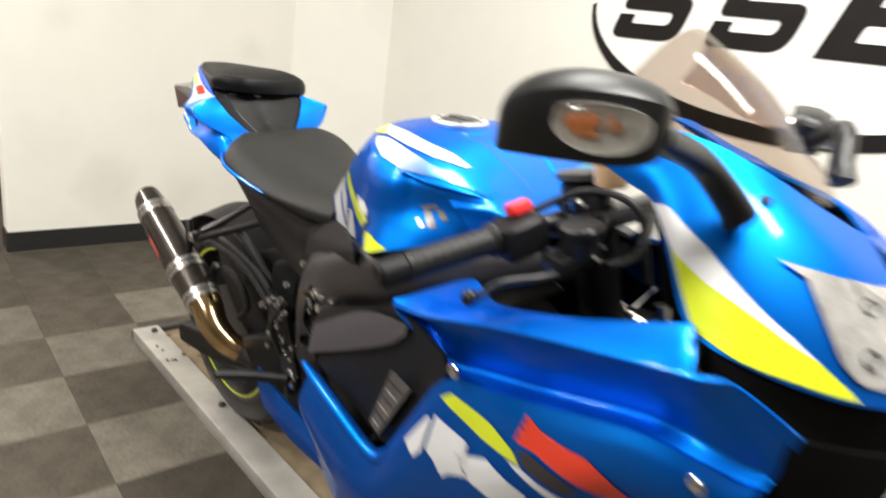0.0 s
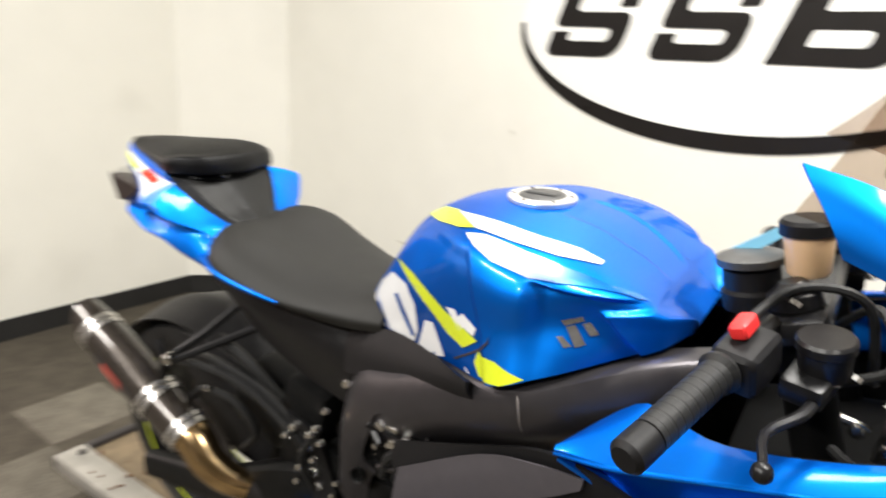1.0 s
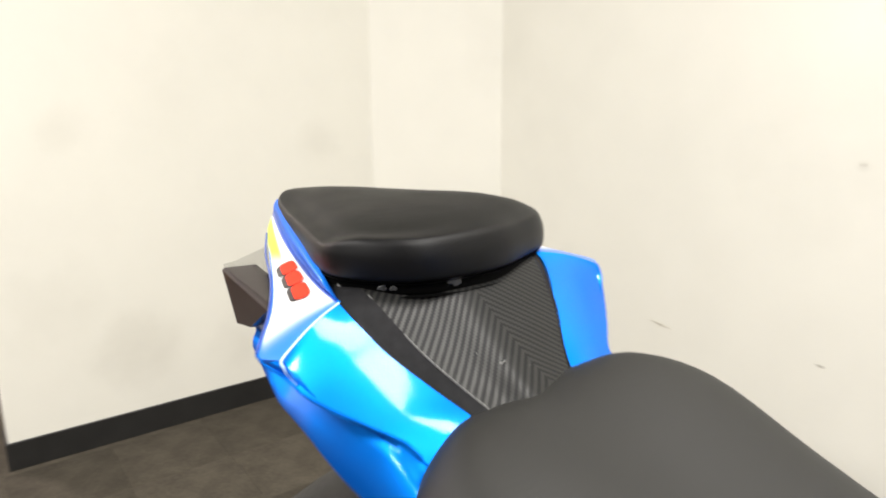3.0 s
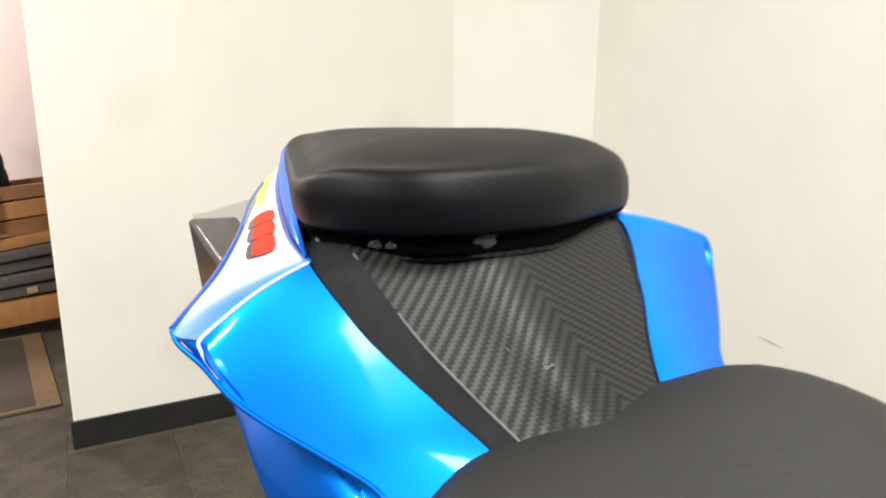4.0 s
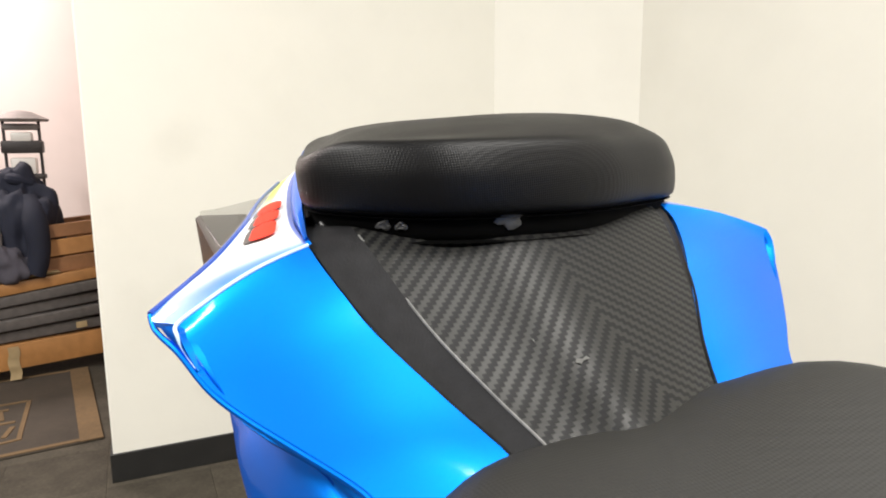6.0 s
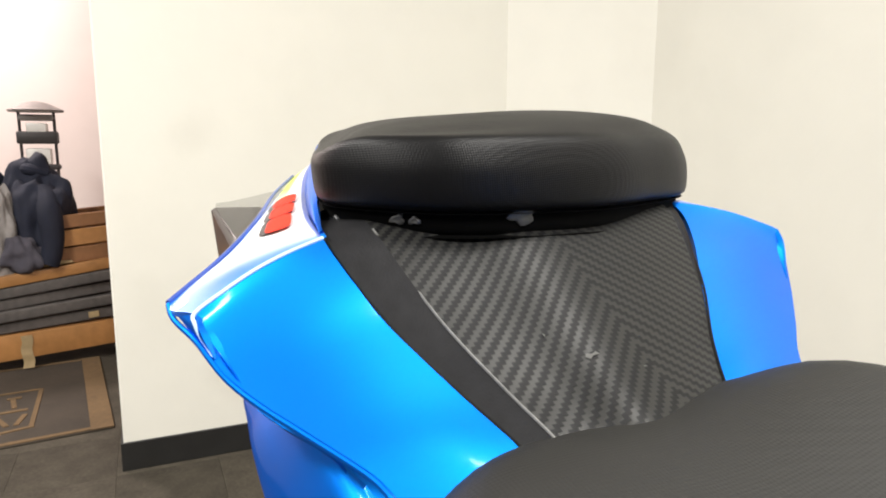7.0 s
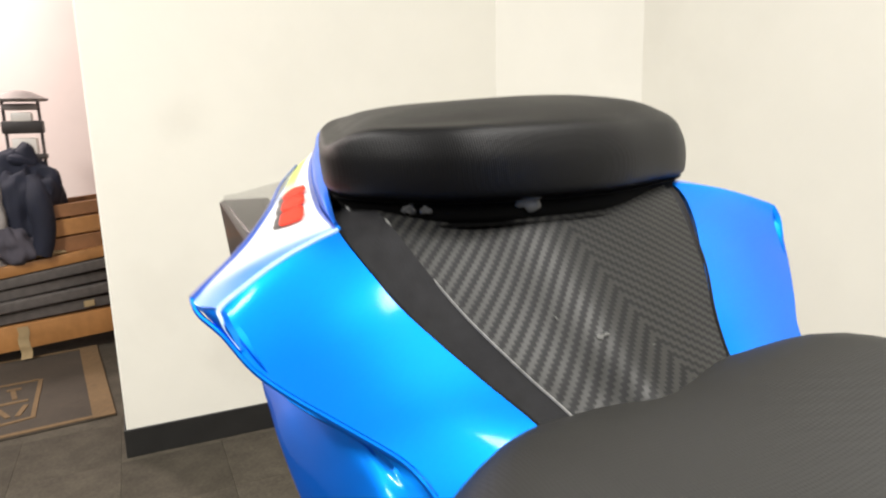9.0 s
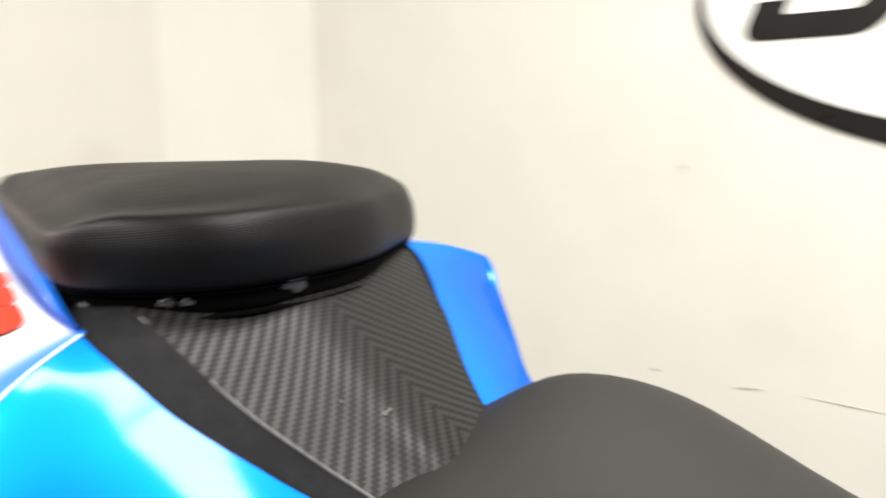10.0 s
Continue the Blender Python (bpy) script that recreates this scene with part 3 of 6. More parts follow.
glyph("notched_block", 0.599, 0.322, [(0.0, 1.2750, 0.0028), (1.0, 1.2750, 0.0689), (1.0, 1.3936, 0.0368), (0.94, 1.3981, 0.0037), (1.0, 1.4037, 0.0368), (1.0, 1.5185, 0.0551), (0.0, 1.5185, 0.0037)], M_INK, 0.003, "slanted notched black block")
for v in (1.3255, 1.4220):
    glyph("slot", 0.599, 0.322, [(0.27, v, 0.01), (0.74, v, 0.02), (0.74, v + 0.046, 0.02), (0.27, v + 0.046, 0.01)], M_LOGOWHITE, 0.0055, "white slot")

# ---------------- scuffs on the logo wall
for x0, z0, x1, z1, h in ((-0.822, 0.442, -0.739, 0.431, 0.005), (-0.302, 0.459, -0.279, 0.455, 0.006), (-0.099, 0.453, -0.029, 0.465, 0.004), (0.059, 0.468, 0.230, 0.469, 0.002), (-0.256, 0.991, -0.247, 0.986, 0.006)):
    bm = bmesh.new()
    prism(bm, [(x0, YL, z0), ((x0 + x1) / 2, YL, (z0 + z1) / 2 - h), (x1, YL, z1), ((x0 + x1) / 2, YL, (z0 + z1) / 2 + h * 0.4)], (0, -0.0012, 0))
    part("scuff", bm, M_SCUFF, logo_wall, "grey brown scuff", smooth=False)

# ---------------- wheel ramp ----------------
ramp = thing("wheel_ramp", pose(-0.845, -0.052, 0, 0, 0, 2.3), "worn grey steel wheel ramp with a plywood trough", "ramp")
RL = 2.6
for y in (0.045, 0.315):
    bm = bmesh.new()
    block(bm, (RL, 0.09, 0.045), Matrix.Translation((RL / 2, y, 0.0225)), 0.006, 2)
    part("rail", bm, M_RAMP, ramp)
bm = bmesh.new()
block(bm, (RL - 0.02, 0.175, 0.012), Matrix.Translation((RL / 2, 0.18, 0.012)), 0.003, 1)
part("trough", bm, M_PLY, ramp, "dirty plywood trough")
bm = bmesh.new()
block(bm, (0.03, 0.36, 0.03), Matrix.Translation((0.0, 0.18, 0.02)), 0.006, 2)
part("end_stop", bm, M_IRON, ramp, "black iron end bar")
for dx in (0.05, 0.62, 1.4):
    bm = bmesh.new()
    lathe(bm, [(0, 0.011), (0.006, 0.011), (0.012, 0.007)], (dx, 0.06, 0.044), (0, 0, 1), 10)
    part("bolt", bm, M_IRON, ramp)

random.seed(9)
for k in range(14):
    bm = bmesh.new()
    cx, cy, r = random.uniform(0.02, 0.32), random.uniform(0.02, 0.34), random.uniform(0.003, 0.009)
    bmesh.ops.create_icosphere(bm, subdivisions=1, radius=r, matrix=Matrix.Translation((cx, cy, 0.021 if 0.09 < cy < 0.27 else 0.047)) @ Matrix.Diagonal((1.3, 0.9, 0.5, 1)))
    part("crumb", bm, M_CRUMB, ramp, "flake of rust")

# ---------------- motorcycle ----------------
BIKE = Matrix.Translation((0, 0.008, 1.0)) @ pose(0, 0, 0, 4.0, 0, 4.0) @ Matrix.Translation((0, 0, -1.0))
# pose() turns about x first, then about z
bike = thing("motorcycle", BIKE, "blue sport motorcycle with lime and white stripes standing on a ramp", "motorcycle")


# the tail with both seats sits turned a little against the front
TAIL = BIKE.inverted() @ Matrix(((0.99866, 0.04855, -0.01785, 0.04292), (-0.04884, 0.99868, -0.01616, 0.00382), (0.01704, 0.01701, 0.99971, 0.00896), (0, 0, 0, 1))) @ BIKE


def ramp01(v, a, b):
    t = min(max((v - a) / (b - a), 0), 1)
    return t * t * (3 - 2 * t)


def loft_body(name, stations, material, parent, label="", nu=5, nv=4):
    """A body mirrored in y from half sections of (y, z) at each x, top to bottom."""
    rows = both([[(x, -y, z) for y, z in prof] for x, prof in stations])
    bm = bmesh.new()
    vs = skin(bm, patch(rows, nu, nv))
    cap_end(bm, vs[0])
    cap_end(bm, vs[-1][::-1])
    return part(name, bm, material, parent, label, angle=50)


# fuel tank
TANK = [
    (0.43, [(0, 0.93), (0.03, 0.928), (0.06, 0.915), (0.082, 0.895), (0.092, 0.875), (0.092, 0.853)]),
    (0.49, [(0, 1.012), (0.04, 1.010), (0.072, 0.992), (0.098, 0.96), (0.114, 0.92), (0.118, 0.862)]),
    (0.55, [(0, 1.053), (0.05, 1.05), (0.098, 1.033), (0.128, 1.0), (0.147, 0.95), (0.147, 0.871)]),
    (0.64, [(0, 1.07), (0.07, 1.065), (0.15, 1.051), (0.180, 1.02), (0.188, 0.96), (0.190, 0.885)]),
    (0.72, [(0, 1.067), (0.07, 1.062), (0.165, 1.046), (0.203, 1.015), (0.213, 0.96), (0.232, 0.905)]),
    (0.78, [(0, 1.053), (0.07, 1.049), (0.155, 1.038), (0.195, 1.018), (0.197, 0.975), (0.218, 0.927)]),
    (0.84, [(0, 1.019), (0.06, 1.018), (0.125, 1.017), (0.160, 1.008), (0.165, 0.98), (0.168, 0.945)]),
    (0.88, [(0, 0.978), (0.05, 0.980), (0.095, 0.986), (0.124, 0.990), (0.128, 0.975), (0.128, 0.955)]),
    (0.902, [(0, 0.960), (0.03, 0.960), (0.06, 0.964), (0.085, 0.978), (0.09, 0.970), (0.09, 0.962)]),
]


def tank_shape(p):
    """Presses the knee recess and the groove below the shoulder ridge into the smooth tank."""
    x, z, side = p.x, p.z, math.copysign(1, p.y)
    panel = ramp01(x, 0.715, 0.735) * (1 - ramp01(x, 0.845, 0.865)) * (1 - ramp01(abs(p.y), 0.042 - 0.2 * max(0.0, x - 0.8), 0.050 - 0.2 * max(0.0, x - 0.8)))
    if abs(p.y) < 0.06:
        return Vector((x, p.y, z - 0.003 * panel))
    low = 1 - ramp01(z, 1.025, 1.05)
    line = 0.70 - (z - 0.93) * 0.42
    knee = (1 - ramp01(x, line - 0.004, line + 0.004)) * ramp01(x, 0.47, 0.56) * low
    ridge = 1.030 - (x - 0.745) * 0.16
    below = ridge - z
    start = 0.745 + below * 0.03
    groove = ramp01(x, start - 0.010, start + 0.022) * (1 - ramp01(x, 0.88, 0.93)) * ramp01(below, 0.0, 0.008) * (1 - 0.7 * ramp01(below, 0.015, 0.075))
    blade = 0.816 + (1.0 - z) * 0.86
    tri = ramp01(x, blade, blade + 0.008) * (1 - ramp01(x, 0.88, 0.90)) * ramp01(1.0 - z, 0.0, 0.004)
    return Vector((x, p.y - side * (0.006 * knee + 0.014 * groove - 0.011 * tri), z))


rows = both([[(x, -y, z) for y, z in prof] for x, prof in TANK])
bm = bmesh.new()
vs = skin(bm, [[tank_shape(p) for p in r] for r in patch(rows, 24, 18)])
cap_end(bm, vs[0])
cap_end(bm, vs[-1][::-1])
tank_tree = surface(bm)
tank = part("fuel_tank", bm, M_BLUE, bike, "blue pearl fuel tank", angle=50)


def on_tank(name, pts, material, label=""):
    return decal(name, tank_tree, [(x, -0.3, z) for x, z in pts], (0, 1, 0), material, tank, label, far=0.52)


# lime stripe down the flank, white flashes along the shoulder
def on_side(name, pts, material, label="", lift=0.0015):
    return decal(name, tank_tree, pts, (-0.25, 0.86, -0.45), material, tank, label, lift, 0.005)


on_side("lime_stripe", [(0.478, -0.082, 0.965), (0.543, -0.132, 0.970), (0.623, -0.176, 0.953), (0.688, -0.203, 0.940), (0.663, -0.194, 0.920), (0.630, -0.179, 0.925), (0.572, -0.152, 0.947), (0.520, -0.120, 0.961)], M_LIME)
on_tank("lime_stripe", [(0.693, 0.930), (0.722, 0.932), (0.760, 0.922), (0.735, 0.910), (0.700, 0.904), (0.688, 0.915)], M_LIME)
on_side("white_mark", [(0.626, -0.176, 0.959), (0.643, -0.183, 0.962), (0.650, -0.186, 0.955), (0.658, -0.189, 0.963), (0.684, -0.200, 0.954), (0.680, -0.200, 0.943), (0.660, -0.191, 0.946), (0.653, -0.189, 0.938)], M_WHITE)
for pts in ([(0.447, 0.921), (0.479, 0.947), (0.528, 0.951), (0.554, 0.931), (0.561, 0.897), (0.55, 0.872), (0.49, 0.866), (0.457, 0.863), (0.443, 0.876), (0.441, 0.898)], [(0.562, 0.876), (0.579, 0.92), (0.598, 0.925), (0.624, 0.888), (0.60, 0.878)],
            [(0.669, 0.90), (0.693, 0.895), (0.68, 0.885)]):
    on_tank("white_mark", pts, M_WHITE)
decal("white_flash", tank_tree, [(0.636, -0.150, 1.050), (0.665, -0.151, 1.053), (0.729, -0.161, 1.046), (0.772, -0.162, 1.039), (0.820, -0.148, 1.026), (0.858, -0.122, 1.010), (0.850, -0.135, 1.012), (0.816, -0.160, 1.021), (0.776, -0.185, 1.0275), (0.744, -0.195, 1.032), (0.693, -0.186, 1.036), (0.660, -0.170, 1.043)], (0, 0.6, -0.8), M_FLASH, tank, "white flash that fades into blue", cell=0.004)
on_side("white_flash", [(0.584, -0.084, 1.054), (0.666, -0.115, 1.060), (0.723, -0.122, 1.055), (0.770, -0.116, 1.048), (0.800, -0.112, 1.037), (0.800, -0.123, 1.036), (0.758, -0.148, 1.045), (0.701, -0.151, 1.052), (0.643, -0.139, 1.055)], M_WHITE)
on_side("lime_flash", [(0.510, -0.050, 1.030), (0.545, -0.058, 1.049), (0.583, -0.082, 1.055), (0.641, -0.139, 1.055), (0.615, -0.134, 1.050), (0.560, -0.098, 1.040)], M_LIME)
# dark seam round the knee panel
on_tank("seam", [(0.7085, 0.957), (0.7065, 0.949), (0.695, 0.935), (0.645, 0.898), (0.6465, 0.8962), (0.697, 0.9332), (0.7085, 0.948)], M_DARKPRINT)
decal("blue_slit", tank_tree, [(x, -0.3, z) for x, z in ((0.50, 0.924), (0.506, 0.930), (0.513, 0.926), (0.532, 0.909), (0.553, 0.886), (0.547, 0.880), (0.519, 0.906))], (0, 1, 0), M_BLUE, tank, lift=0.0024, far=0.52)
decal("blue_slit", tank_tree, [(x, -0.3, z) for x, z in ((0.446, 0.905), (0.462, 0.895), (0.487, 0.868), (0.482, 0.866), (0.459, 0.888))], (0, 1, 0), M_BLUE, tank, lift=0.0024, far=0.52)
# filler cap
bm = bmesh.new()
lathe(bm, [(-0.012, 0.044), (0.0, 0.047), (0.002, 0.046), (0.0025, 0.033)], (0.67, -0.010, 1.0725), (0.02, 0, 1), 40)
cap = part("filler_cap", bm, M_SATIN, tank, "bright ringed filler cap")
bm = bmesh.new()
lathe(bm, [(0, 0.033), (0.0015, 0.033), (0.003, 0.030)], (0.67, -0.010, 1.0735), (0.02, 0, 1), 32)
block(bm, (0.046, 0.016, 0.004), Matrix.Translation((0.67, -0.010, 1.0775)), 0.0015, 1)
part("cap_lid", bm, M_DULL, cap, "grey metal lid")
for k in range(6):
    a = k * math.pi / 3 + 0.3
    bm = bmesh.new()
    lathe(bm, [(0, 0.0028), (0.0015, 0.0028)], (0.67 + 0.0395 * math.cos(a), -0.010 + 0.0395 * math.sin(a), 1.0745), (0, 0, 1), 8)
    part("bolt", bm, M_IRON, cap)
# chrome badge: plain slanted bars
for q in ([(0.782, 0.986), (0.803, 0.992), (0.8055, 0.987), (0.787, 0.9805)], [(0.7885, 0.9795), (0.797, 0.982), (0.8115, 0.9625), (0.802, 0.959)], [(0.8035, 0.9835), (0.811, 0.986), (0.8215, 0.973), (0.8135, 0.971)], [(0.7815, 0.9685), (0.7865, 0.970), (0.7985, 0.9605), (0.792, 0.958)]):
    on_tank("badge", q, M_BADGE, "small chrome badge")

# rider seat
SEAT = [
    (0.052, [(0, 0.927), (0.04, 0.926), (0.065, 0.921), (0.085, 0.905), (0.092, 0.885), (0.085, 0.865)]),
    (0.09, [(0, 0.934), (0.055, 0.9395), (0.088, 0.939), (0.120, 0.917), (0.127, 0.893), (0.105, 0.86)]),
    (0.14, [(0, 0.926), (0.07, 0.932), (0.116, 0.926), (0.146, 0.901), (0.147, 0.882), (0.112, 0.852)]),
    (0.22, [(0, 0.904), (0.06, 0.906), (0.108, 0.898), (0.138, 0.876), (0.141, 0.864), (0.118, 0.845)]),
    (0.30, [(0, 0.888), (0.05, 0.888), (0.09, 0.88), (0.12, 0.862), (0.125, 0.85), (0.11, 0.836)]),
    (0.38, [(0, 0.882), (0.04, 0.882), (0.07, 0.875), (0.095, 0.86), (0.105, 0.847), (0.10, 0.832)]),
    (0.45, [(0, 0.888), (0.035, 0.887), (0.06, 0.88), (0.08, 0.862), (0.09, 0.85), (0.088, 0.837)]),
]
loft_body("rider_seat", SEAT, M_SEAT, bike, "dark grey vinyl rider seat").matrix_basis = TAIL
for s in (-1,):
    bm = bmesh.new()
    tube(bm, [(0.075, s * 0.128, 0.897), (0.125, s * 0.148, 0.888), (0.175, s * 0.150, 0.878), (0.225, s * 0.144, 0.868), (0.270, s * 0.134, 0.858)], [0.005, 0.005, 0.0045, 0.004, 0.002], 10, 5)
    part("seat_edge", bm, M_BLUE, bike, "thin blue strip below the rider seat").matrix_basis = TAIL

# tail cowl
HUMP = [(-0.30, -0.025, 1.03), (-0.20, -0.058, 1.018), (-0.10, -0.083, 1.008), (-0.046, -0.09, 1.0), (0.0, -0.078, 0.966), (0.035, -0.063, 0.943), (0.065, -0.053, 0.928), (0.095, -0.05, 0.912)]
OUTER = [(-0.30, -0.03, 1.022), (-0.254, -0.054, 1.018), (-0.16, -0.098, 1.004), (-0.09, -0.129, 0.992), (-0.045, -0.160, 0.982), (-0.018, -0.1528, 0.972), (0.0112, -0.1362, 0.9502), (0.0502, -0.1085, 0.9315), (0.085, -0.094, 0.905)]
tail = new("tail_cowl")
tail.parent = bike
tail.matrix_basis = TAIL


def between(a, b, n, bulge):
    """Points from a to b, swelled outwards by bulge."""
    a, b = Vector(a), Vector(b)
    nrm = (b - a).cross(Vector((1, 0, 0)))
    nrm = nrm.normalized() if nrm.length > 1e-6 else Vector((0, 0, 1))
    if nrm.z < 0:
        nrm = -nrm
    return [a.lerp(b, k / n) + nrm * bulge * math.sin(math.pi * k / n) for k in range(n + 1)]


def tail_shift(x):
    return 0.033 - 0.036 * min(max((x + 0.03) / 0.09, 0), 1)


def lean(p):
    """The tail hangs a little lower on its far side."""
    return Vector((p[0], p[1], p[2] - 0.055 * max(0.0, p[1] + 0.03)))


P2 = (-0.022, -0.152, 0.981)
for side in (1, -1):
    fx = (lambda p: lean((p[0] + 0.05 * max(0.0, -p[1] - 0.05), tail_shift(p[0]) - 1.0 * p[1], p[2]))) if side < 0 else (lambda p: tuple(p))
    # pale rear panel
    rows = [between(fx(HUMP[0]), fx(OUTER[0]), 4, 0.0), between(fx(HUMP[1]), fx(OUTER[1]), 4, 0.002), between(fx(HUMP[2]), fx(OUTER[2]), 4, 0.003),
            between(fx((-0.07, -0.088, 1.004)), fx(OUTER[3]), 4, 0.003), between(fx((-0.049, -0.0895, 1.001)), fx(OUTER[4]), 4, 0.002), between(fx(HUMP[3]), fx(P2), 4, 0.003)]
    rows[2] = between(fx(HUMP[2]), fx((-0.14, -0.103, 1.002)), 4, 0.003)
    bm = bmesh.new()
    vs = skin(bm, patch(rows, 4, 2))
    lay = bm.loops.layers.uv.verify()
    where = {v: ((row[0].co.x + 0.30) / 0.251, j / (len(row) - 1)) for row in vs for j, v in enumerate(row)}
    for f in bm.faces:
        for lp in f.loops:
            lp[lay].uv = where[lp.vert]
    thick(bm, 0.003)
    rear_tree = surface(bm)
    rear_panel = part("rear_panel", bm, M_TAILPAINT, tail, "white rear panel of the tail")
    if side > 0:
        for k in range(3):
            cx, cy = -0.138 + 0.0255 * k, -0.0845 - 0.0075 * k
            blob = rounded([(cx - 0.014, cy - 0.004), (cx + 0.011, cy - 0.012), (cx + 0.014, cy + 0.001), (cx - 0.011, cy + 0.008)], 0.006, 3)
            decal("dark_shadow", rear_tree, [(x - 0.003, y - 0.003, 1.05) for x, y in blob], (0, 0, -1), M_DARKPRINT, rear_panel, lift=0.0008)
            decal("red_mark", rear_tree, [(x, y, 1.05) for x, y in blob], (0, 0, -1), M_REDPRINT, rear_panel, lift=0.0016)
    # blue strip that runs up to the seat
    inner = [(-0.305, -0.016, 1.043), (-0.20, -0.047, 1.031), (-0.10, -0.077, 1.017), (-0.052, -0.0885, 1.003)]
    rows = [[fx(a), fx(Vector(a).lerp(Vector(b), 0.5) + Vector((0, -0.0015, 0.001))), fx(b)] for a, b in zip(inner, HUMP)]
    bm = bmesh.new()
    skin(bm, patch(rows, 4, 3))
    thick(bm, 0.002)
    part("seat_strip", bm, M_BLUE, tail, "blue strip along the pillion pad")
    # blue shoulder panel
    rows = [between(fx(HUMP[3]), fx(P2), 5, 0.003), between(fx((-0.034, -0.0885, 0.9925)), fx((-0.0180, -0.1526, 0.9730)), 5, 0.003), between(fx((-0.018, -0.0845, 0.981)), fx((-0.0037, -0.1454, 0.9591)), 5, 0.0028),
            between(fx(HUMP[4]), fx(OUTER[6]), 5, 0.0026), between(fx(HUMP[5]), fx((0.0302, -0.1228, 0.9412)), 5, 0.0024), between(fx(HUMP[6]), fx(OUTER[7]), 5, 0.0022), between(fx(HUMP[7]), fx((0.075, -0.0985, 0.9125)), 5, 0.002)]
    bm = bmesh.new()
    skin(bm, patch(rows, 4, 2))
    thick(bm, 0.003)
    part("shoulder_panel", bm, M_BLUE, tail, "blue shoulder panel of the tail")
    if side > 0:
        bm = bmesh.new()
        # bead along the crease, its bright glint put into the colour
        tube(bm, [p + Vector((0, 0, 0.0004)) for p in between(HUMP[3], P2, 5, 0.003)] + [Vector((-0.0185, -0.1528, 0.9775)), Vector((-0.0165, -0.1517, 0.9725)), Vector((-0.010, -0.1487, 0.9655))], [0.0009] * 6 + [0.0008, 0.0006, 0.0003], 8, 4)
        part("rolled_edge", bm, M_EDGEGLINT, tail, "rolled edge with its highlight painted pale blue")
        bm = bmesh.new()
        tube(bm, [Vector(p) + Vector((0, -0.0008, 0.0006)) for p in (OUTER[1], (-0.20, -0.08, 1.0105), (-0.14, -0.103, 1.002), OUTER[3], OUTER[4])], 0.0011, 8, 5)
        part("edge_line", bm, M_BLUEEDGE, tail, "thin dark blue edge of the white panel")
        bm = bmesh.new()
        tube(bm, [Vector(p) + Vector((0, -0.0006, -0.0004)) for p in (OUTER[4], (-0.036, -0.1590, 0.977), (-0.018, -0.1528, 0.971), (-0.004, -0.1454, 0.9585), OUTER[6], (0.0302, -0.1228, 0.9412), OUTER[7], (0.0598, -0.1041, 0.927), (0.066, -0.1005, 0.9195))], 0.0013, 8, 5)
        part("rolled_edge", bm, M_BLUE, tail, "rolled outer edge of the shoulder")
    bm = bmesh.new()
    skin(bm, patch([[fx(p) for p in r] for r in ([(-0.045, -0.1598, 0.9815), (-0.034, -0.156, 0.9815), P2], [(-0.030, -0.157, 0.977), (-0.022, -0.1545, 0.976), (-0.0155, -0.1515, 0.9747)], [(-0.0095, -0.1487, 0.9648), (-0.0091, -0.1484, 0.9648), (-0.0088, -0.1481, 0.9648)])], 4, 3))
    thick(bm, 0.003)
    part("corner_panel", bm, M_BLUE, tail, "blue outer corner of the tail")
    # lower flank with a scooped upper part
    rows = [[(-0.188, -0.114, 0.968), (-0.186, -0.112, 0.958), (-0.184, -0.108, 0.948), (-0.180, -0.114, 0.940), (-0.176, -0.116, 0.932), (-0.174, -0.108, 0.928)],
            [(-0.145, -0.113, 0.985), (-0.148, -0.114, 0.956), (-0.146, -0.106, 0.943), (-0.14, -0.118, 0.931), (-0.138, -0.123, 0.922), (-0.136, -0.112, 0.915)],
            [(-0.10, -0.1235, 0.9915), (-0.113, -0.121, 0.950), (-0.11, -0.106, 0.936), (-0.102, -0.122, 0.921), (-0.10, -0.130, 0.913), (-0.098, -0.118, 0.905)],
            [(-0.07, -0.1425, 0.9855), (-0.078, -0.136, 0.960), (-0.076, -0.110, 0.939), (-0.07, -0.123, 0.923), (-0.068, -0.133, 0.911), (-0.065, -0.119, 0.902)],
            [(-0.045, -0.1595, 0.9805), (-0.048, -0.150, 0.966), (-0.046, -0.116, 0.942), (-0.04, -0.124, 0.925), (-0.037, -0.136, 0.910), (-0.033, -0.120, 0.898)],
            [(-0.022, -0.1515, 0.977), (-0.02, -0.146, 0.965), (-0.016, -0.117, 0.944), (-0.01, -0.124, 0.925), (-0.004, -0.137, 0.902), (0.0, -0.120, 0.888)],
            [(0.01, -0.1358, 0.9495), (0.012, -0.135, 0.945), (0.014, -0.117, 0.934), (0.017, -0.123, 0.923), (0.022, -0.136, 0.895), (0.024, -0.120, 0.880)],
            [(0.05, -0.108, 0.930), (0.05, -0.109, 0.927), (0.05, -0.112, 0.924), (0.05, -0.118, 0.918), (0.053, -0.132, 0.887), (0.056, -0.118, 0.870)],
            [(0.085, -0.0945, 0.904), (0.086, -0.103, 0.902), (0.087, -0.106, 0.899), (0.09, -0.114, 0.892), (0.098, -0.122, 0.870), (0.10, -0.115, 0.858)],
            [(0.16, -0.112, 0.868), (0.16, -0.114, 0.866), (0.16, -0.116, 0.863), (0.16, -0.118, 0.859), (0.16, -0.119, 0.853), (0.16, -0.116, 0.846)],
            [(0.25, -0.118, 0.852), (0.25, -0.119, 0.851), (0.25, -0.119, 0.850), (0.25, -0.12, 0.848), (0.25, -0.12, 0.846), (0.25, -0.118, 0.842)]]
    rows = [[fx(p) for p in r] for r in rows]
    bm = bmesh.new()
    skin(bm, patch(rows, 4, 3))
    thick(bm, 0.003)
    part("lower_flank", bm, M_BLUE, tail, "blue lower flank of the tail")
